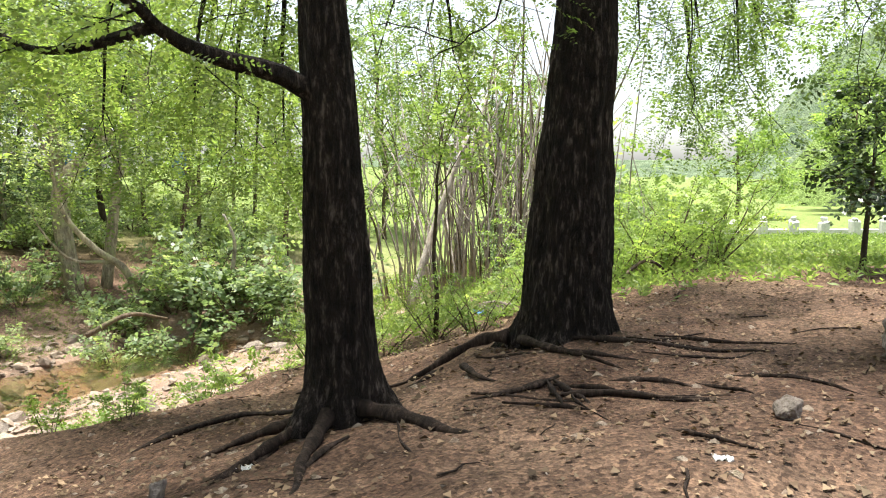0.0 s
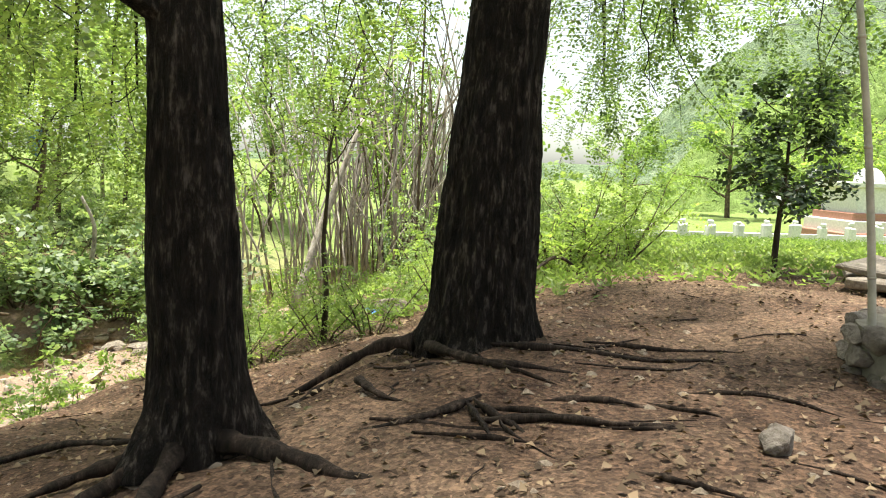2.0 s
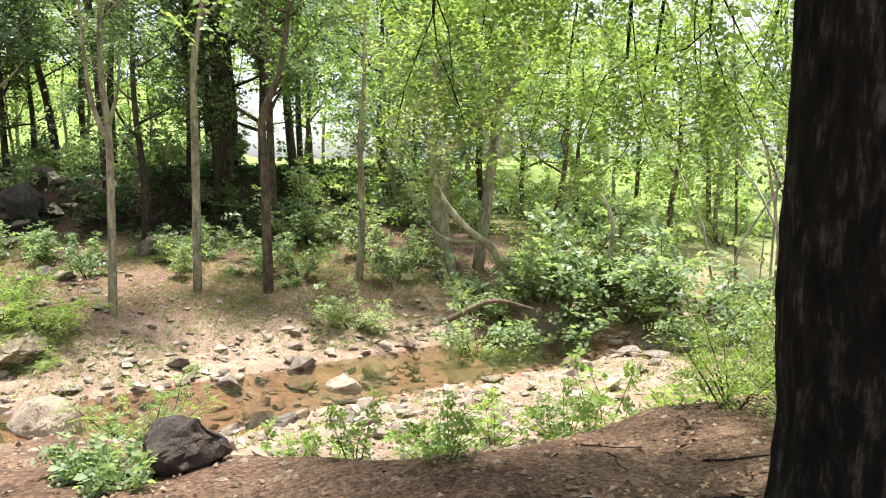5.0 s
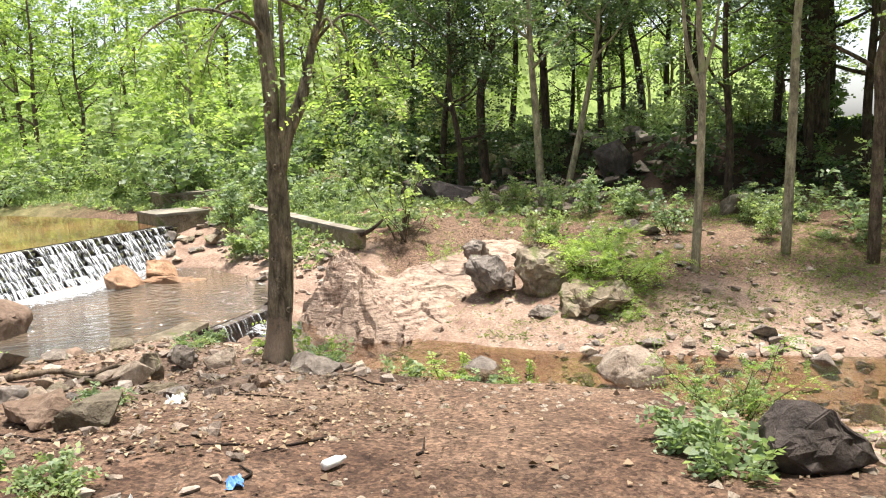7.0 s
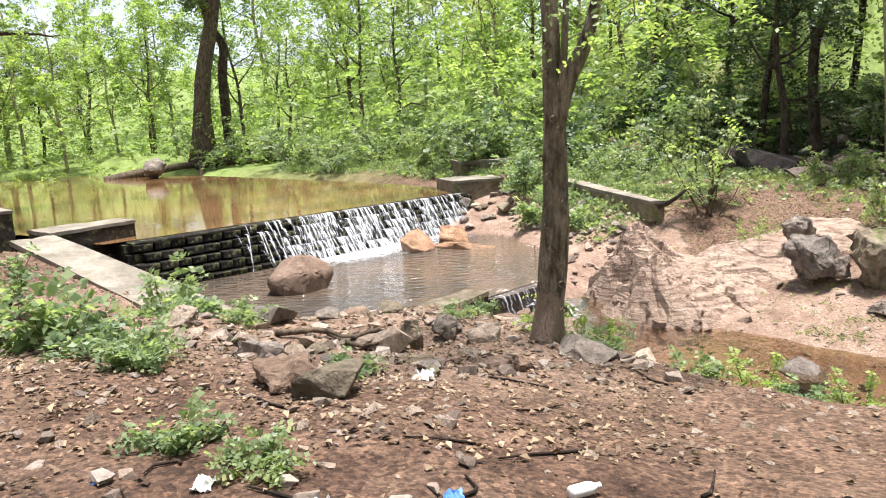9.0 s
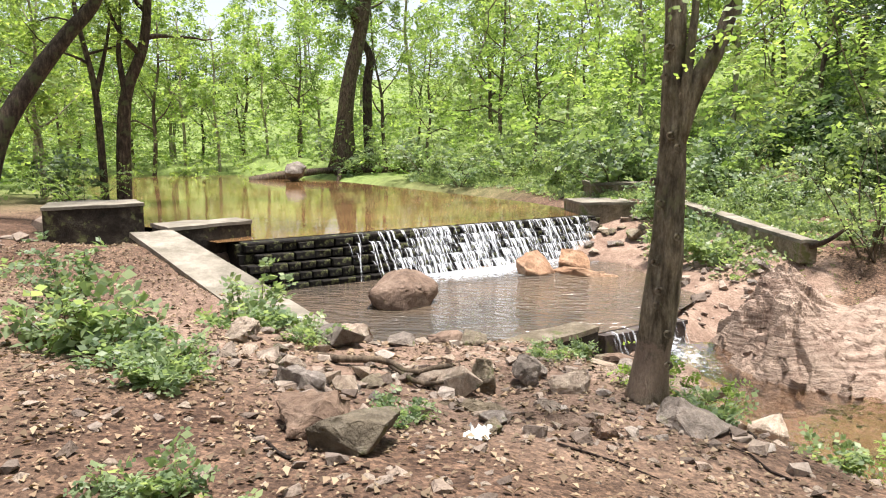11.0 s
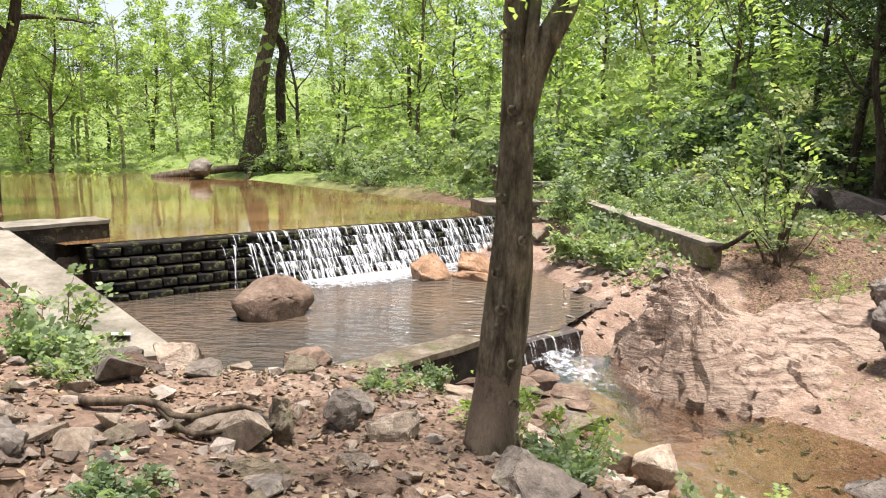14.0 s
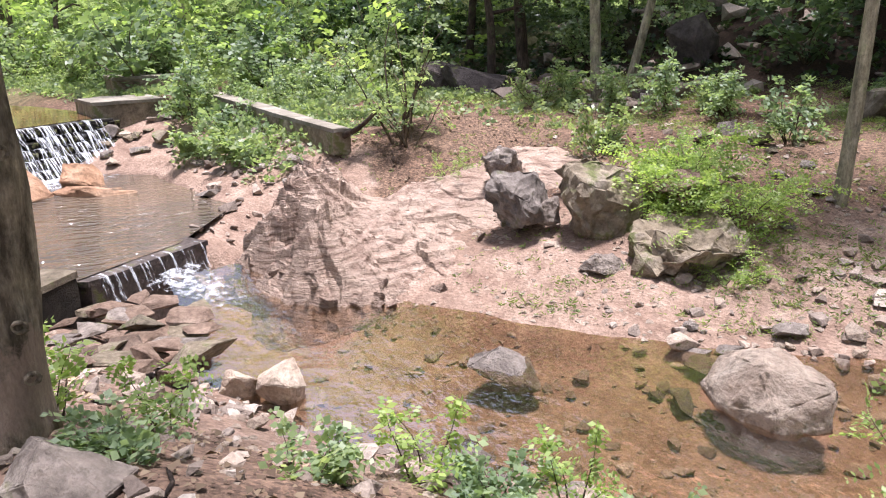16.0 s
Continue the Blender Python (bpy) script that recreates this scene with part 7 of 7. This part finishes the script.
def build_bamboo():
    rng = rng_of(93)
    clump = thing("bamboo_thicket", "tangled thicket of dry pale bamboo canes", "bamboo", spot(1.4, 20.8, -0.1))
    base = np.array(clump.location)
    for i in range(190):
        x, y = rng.normal(0, 1.9), rng.normal(0, 1.2)
        z = float(land(base[0] + x, base[1] + y)) - base[2]
        a, lean, h = rng.uniform(0, 6.28), rng.uniform(0.02, 0.55), rng.uniform(2.5, 8.5)
        pts = [(x + math.cos(a) * lean * h * u ** 1.7, y + math.sin(a) * lean * h * u ** 1.7, z + h * (u - 0.25 * lean * u * u)) for u in (0, 0.3, 0.6, 0.85, 1.0)]
        r = rng.uniform(0.014, 0.036)
        v, f = tube(pts, [r, r * 0.9, r * 0.8, r * 0.6, r * 0.3], 5)
        part_mesh("cane", mesh_from("cane", v, f, "deadwood" if rng.random() < 0.75 else "bark_mid"), clump)
    for k, pts in enumerate(([(-0.8, 17.5, -2.0), (-0.2, 17.9, 0.0), (0.6, 18.2, 2.2)], [(2.3, 20, -1.4), (2.35, 20, 1.0), (2.3, 20, 3.4)], [(2.6, 20.2, -1.4), (2.7, 20.2, 1.0), (2.75, 20.2, 3.0)])):
        v, f = tube(smooth_line(pts, 8), [0.12 - 0.01 * i - 0.04 * (k > 0) for i in range(8)] if k == 0 else [0.05 - 0.003 * i for i in range(8)], 8)
        tagged(new("dead_trunk", mesh_from("dead_trunk", v, f, "deadwood")), "bare bleached leaning dead trunk", "dead tree", "dead trunks")


build_bamboo()


def build_hill(name, label, mat, near, deep, height, left, right, crown):
    """A wooded hillside that rises towards the east; left and right: the bearings, as x over y, between which it climbs."""
    n = 130
    verts = []
    for j in range(n):
        for i in range(n):
            v = j / (n - 1)
            y = near + deep * v
            x = y * (left - 0.75 + (right - left + 1.5) * i / (n - 1))
            u = min(1.5, max(0.0, (x / y - left) / (right - left)))
            ridge = height * math.sin(min(1, v * 1.4) * math.pi / 2) * (0.12 + 0.88 * u * (1.6 - 0.6 * u if u < 1 else 1))
            tree = noise.fractal(Vector((x * 0.35 / crown, y * 0.35 / crown, 0)), 0.6, 2, 4) + 0.8 * abs(noise.noise(Vector((x * 0.8 / crown, y * 0.8 / crown, 3))))
            verts.append((x, y, -6 + ridge + crown * min(1, 0.2 + 2 * u) * tree))
    faces = [(j * n + i, j * n + i + 1, (j + 1) * n + i + 1, (j + 1) * n + i) for j in range(n - 1) for i in range(n - 1)]
    tagged(new(name, mesh_from(name, verts, faces, mat)), label, "hill", kind="structure")


# the far hill's colour carries its haze; the nearer slope is plain green
build_hill("backdrop_hill", "distant wooded hill with haze mixed into its colour", "far_woods_hazed", 170, 160, 70, 0.38, 0.68, 3.6)
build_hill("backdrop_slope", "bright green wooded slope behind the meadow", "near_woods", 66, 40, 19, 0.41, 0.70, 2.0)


def build_tarp():
    """Blue and white sheets hung between trees in the wood."""
    for mat, x0, y0, w, label in (("blue_plastic", -12.21, 24.22, 0.75, "faded blue tarpaulin hung in the wood"), ("paper", -11.79, 25.55, 1.3, "white sheet hung in the wood"), ("blue_plastic", -9.86, 27.43, 0.5, "faded blue tarpaulin hung in the wood")):
        verts, faces = [], []
        for j in range(8):
            for i in range(14):
                u, v = i / 13, j / 7
                verts.append((w * u, 0.25 * math.sin(u * 9 + v * 2) * (0.3 + v), 0.9 - 0.9 * v - 0.18 * math.sin(u * math.pi)))
        faces = [(j * 14 + i, j * 14 + i + 1, (j + 1) * 14 + i + 1, (j + 1) * 14 + i) for j in range(7) for i in range(13)]
        ob = new("tarpaulin", mesh_from("tarpaulin", verts, faces, mat))
        ob.location = (x0, y0, 1.17)
        ob.rotation_euler = (0, 0, 0.45)
        solid = ob.modifiers.new("thickness", "SOLIDIFY")
        solid.thickness = 0.02
        tagged(ob, label, "tarpaulin", "hung sheets")


build_tarp()


def build_meadow_trees():
    """Light green bushes and trees behind the meadow."""
    rng = rng_of(94)
    first = grow_tree("meadow_tree", "spreading light green tree behind the meadow", [(34, 41, -2.5), (34.1, 41, -0.5), (34, 41.1, 1.2), (34.1, 41, 3.0)], 0.16, "bark_mid", "leaf_bright", 510, limbs=12, limb_len=3.2, leaf=0.24, leaf_w=0.34, pairs=3, sprays_per=18, spray_len=0.6, start=0.15, seg=7, group="meadow trees")
    for x, y, s in ((29, 41, 0.9), (30, 46, 1.1), (38, 46, 1.3), (22, 56, 1.2), (34, 62, 1.5), (3, 46, 1.1), (46, 60, 1.6), (46, 44, 1.3)):
        copy_thing(first, pose(x, y, float(land(x, y)) - 0.2, 0, 0, rng.uniform(0, 360)) @ Matrix.Diagonal((s, s, s, 1)))


build_meadow_trees()


def build_cables():
    for k in range(5):
        pts = [(30 + 60 * u, 90 + 25 * (1 - u), 21 + 1.1 * k + 4 * u - 3 * u * (1 - u)) for u in np.linspace(0, 1, 14)]
        v, f = tube(pts, [0.06] * 14, 4)
        tagged(new("power_cable", mesh_from("power_cable", v, f, "cable")), "thin power cable sagging across the valley", "cable", "power cables")


build_cables()


def build_vines():
    for pts, r in (([(1.8, 5.75, 4.2), (1.86, 5.72, 2.9), (1.83, 5.7, 2.35), (1.87, 5.7, 2.0), (1.95, 5.72, 1.75)], 0.012), ([(0.6, 5.0, 3.2), (0.36, 5.0, 2.5), (0.1, 5.0, 2.28), (-0.1, 5.0, 2.18)], 0.013), ([(0.1, 5.0, 2.28), (-0.35, 5.05, 2.42), (-0.5, 5.1, 2.35)], 0.009), ([(-1.4, 5.6, 3.4), (-1.6, 5.7, 2.6), (-1.75, 5.75, 2.0), (-1.7, 5.8, 1.6)], 0.008), ([(-2.4, 6.4, 3.2), (-2.5, 6.5, 2.2), (-2.6, 6.55, 1.5)], 0.008)):
        line = [p + np.array((0.025 * math.sin(i * 1.7 + r * 900), 0.02 * math.cos(i * 2.3), 0)) for i, p in enumerate(smooth_line(pts, 14))]
        v, f = tube(line, [0.6 * r * (1 - 0.6 * i / 13) for i in range(14)], 6)
        tagged(new("hanging_twig", mesh_from("hanging_twig", v, f, "bark_dark")), "bare dark twig hanging from the crown", "twig", "hanging twigs")


build_vines()


# ---------- small things on the ground ----------
def build_litter():
    rng = rng_of(95)
    for x, y, s, mat, name, label in (
        (-5.73, 3.32, 0.12, "blue_plastic", "plastic_scrap", "crumpled blue plastic scrap on the soil"),
        (-7.9, 3.03, 0.2, "paper", "paper_scrap", "crumpled white paper lying among stones"),
        (-5.55, 2.78, 0.16, "paper", "paper_scrap", "crumpled white plastic bag on the soil"),
        (-5.89, 1.73, 0.1, "blue_plastic", "plastic_scrap", "crumpled blue wrapper among leaves"),
        (-5.88, 2.20, 0.13, "paper", "paper_scrap", "torn white wrapper on the soil"),
        (0.6, 11.2, 0.28, "blue_plastic", "plastic_scrap", "blue plastic sheet in the weeds"),
        (1.4, 3.6, 0.09, "paper", "paper_scrap", "white paper scrap on the soil"),
        (-1.25, 4.55, 0.1, "paper", "paper_scrap", "pale scrap beside the roots"),
    ):
        bm = bmesh.new()
        bmesh.ops.create_grid(bm, x_segments=8, y_segments=8, size=s / 2)
        for v in bm.verts:
            q = v.co * (7 / s * 0.5)
            v.co = Vector((v.co.x * (1 + 0.4 * noise.noise(q + Vector((x, y, 0)))), v.co.y * (0.7 + 0.4 * noise.noise(q + Vector((y, x, 4)))), s * (0.22 + 0.3 * noise.noise(q * 1.7 + Vector((x, 2, y))))))
        me = bpy.data.meshes.new(name)
        bm.to_mesh(me)
        bm.free()
        me.materials.append(MAT[mat])
        ob = new(name, me)
        ob.location = spot(x, y, -0.01)
        solid = ob.modifiers.new("thickness", "SOLIDIFY")
        solid.thickness = 0.003
        tagged(ob, label, "litter")
    bottle = thing("plastic_bottle", "small clear-white plastic bottle lying on the soil", "bottle", spot(-5.87, 3.82, 0.035))
    v, f = tube([(0, 0, 0), (0.01, 0, 0), (0.1, 0, 0), (0.125, 0, 0), (0.14, 0, 0)], [0.024, 0.031, 0.031, 0.02, 0.012], 14)
    part_mesh("body", mesh_from("body", v, f, "paper"), bottle)
    v, f = tube([(0.14, 0, 0), (0.158, 0, 0)], [0.015, 0.015], 12)
    part_mesh("cap", mesh_from("cap", v, f, "paint_white"), bottle)
    bottle.rotation_euler = (0, 0, 2.0)
    tile = new("loose_tile", bpy.data.meshes.new("loose_tile"))
    bm = block_bm(0.3, 0.24, 0.02, 0.004, 31, 0.003)
    bm.to_mesh(tile.data)
    bm.free()
    tile.data.materials.append(MAT["paint_white"])
    tile.matrix_world = pose(-12.75, -0.45, -1.755, -6, -10, 35)
    tagged(tile, "pale square tile lying on the wing wall", "tile")
    # dry sticks
    for i in range(60):
        x, y = (rng.uniform(-9.5, -4.6), rng.uniform(0.2, 5)) if i % 2 else (rng.uniform(-2.6, 4), rng.uniform(3.2, 9))
        a, h = rng.uniform(0, 6.28), rng.uniform(0.15, 0.6)
        pts = []
        for u in (0, 0.3, 0.6, 1.0):
            px, py = x + math.cos(a) * h * u + rng.normal(0, 0.02), y + math.sin(a) * h * u + rng.normal(0, 0.02)
            pts.append((px, py, float(land(px, py)) + 0.012))
        r = rng.uniform(0.004, 0.011)
        v, f = tube(pts, [r, r, r * 0.8, r * 0.5], 5)
        tagged(new("stick", mesh_from("stick", v, f, "root")), "thin dry fallen stick on the soil", "stick", "fallen sticks")
    # roots and logs beside the upper pool and the stream
    for pts, r, mat, label in (
        ([(-41.6, -16.4, -1.45), (-42.3, -15.0, -1.12), (-43.1, -13.6, -0.95), (-44.3, -12.2, -0.8)], 0.3, "bark_mid", "thick exposed root on the far bank"),
        ([(-44.3, -11.9, -0.75), (-44.5, -9.9, -0.85), (-45.1, -7.9, -0.9), (-45.3, -6.4, -1.05)], 0.26, "bark_mid", "thick exposed root on the far bank"),
        ([(-44.2, -12.2, -0.8), (-42.9, -11.6, -1.0), (-41.6, -11.2, -1.4)], 0.2, "bark_mid", "gnarled root reaching down to the water"),
        ([(-9.2, 1.45, -1.17), (-8.98, 1.75, -1.12), (-9.12, 2.05, -1.15), (-9.0, 2.3, -1.2), (-9.3, 2.5, -1.22), (-9.6, 2.6, -1.4)], 0.032, "bark_mid", "worn brown root winding between stones"),
        ([(-9.1, 2.1, -1.18), (-8.9, 2.4, -1.24), (-9.05, 2.65, -1.26), (-9.3, 2.95, -1.42)], 0.02, "bark_mid", "worn brown root winding between stones"),
        ([(-7.1, 14.6, -1.9), (-6.5, 15.2, -1.6), (-6.0, 16.0, -1.85)], 0.06, "bark_mid", "bleached driftwood log beside the stream"),
        ([(-18.0, 7.0, -1.35), (-17.6, 7.25, -1.15), (-17.3, 7.5, -0.85)], 0.05, "bark_wood", "dark fallen branch end on the bank"),
        ([(2.6, 10.9, -0.2), (3.0, 11.1, 0.05), (3.3, 11.2, -0.05), (3.5, 11.3, -0.3)], 0.03, "bark_wood", "arched dark twig on the ground"),
        ([(-5.3, 18.5, -1.4), (-5.1, 18.2, -0.4), (-5.3, 18.0, 0.3)], 0.06, "deadwood", "bleached bare stump among shrubs"),
    ):
        line = smooth_line(pts, 12)
        v, f = tube(line, [r * (1 - 0.5 * i / 11) for i in range(12)], 9, None, 0.2, r)
        tagged(new("log", mesh_from("log", v, f, mat)), label, "log")


build_litter()
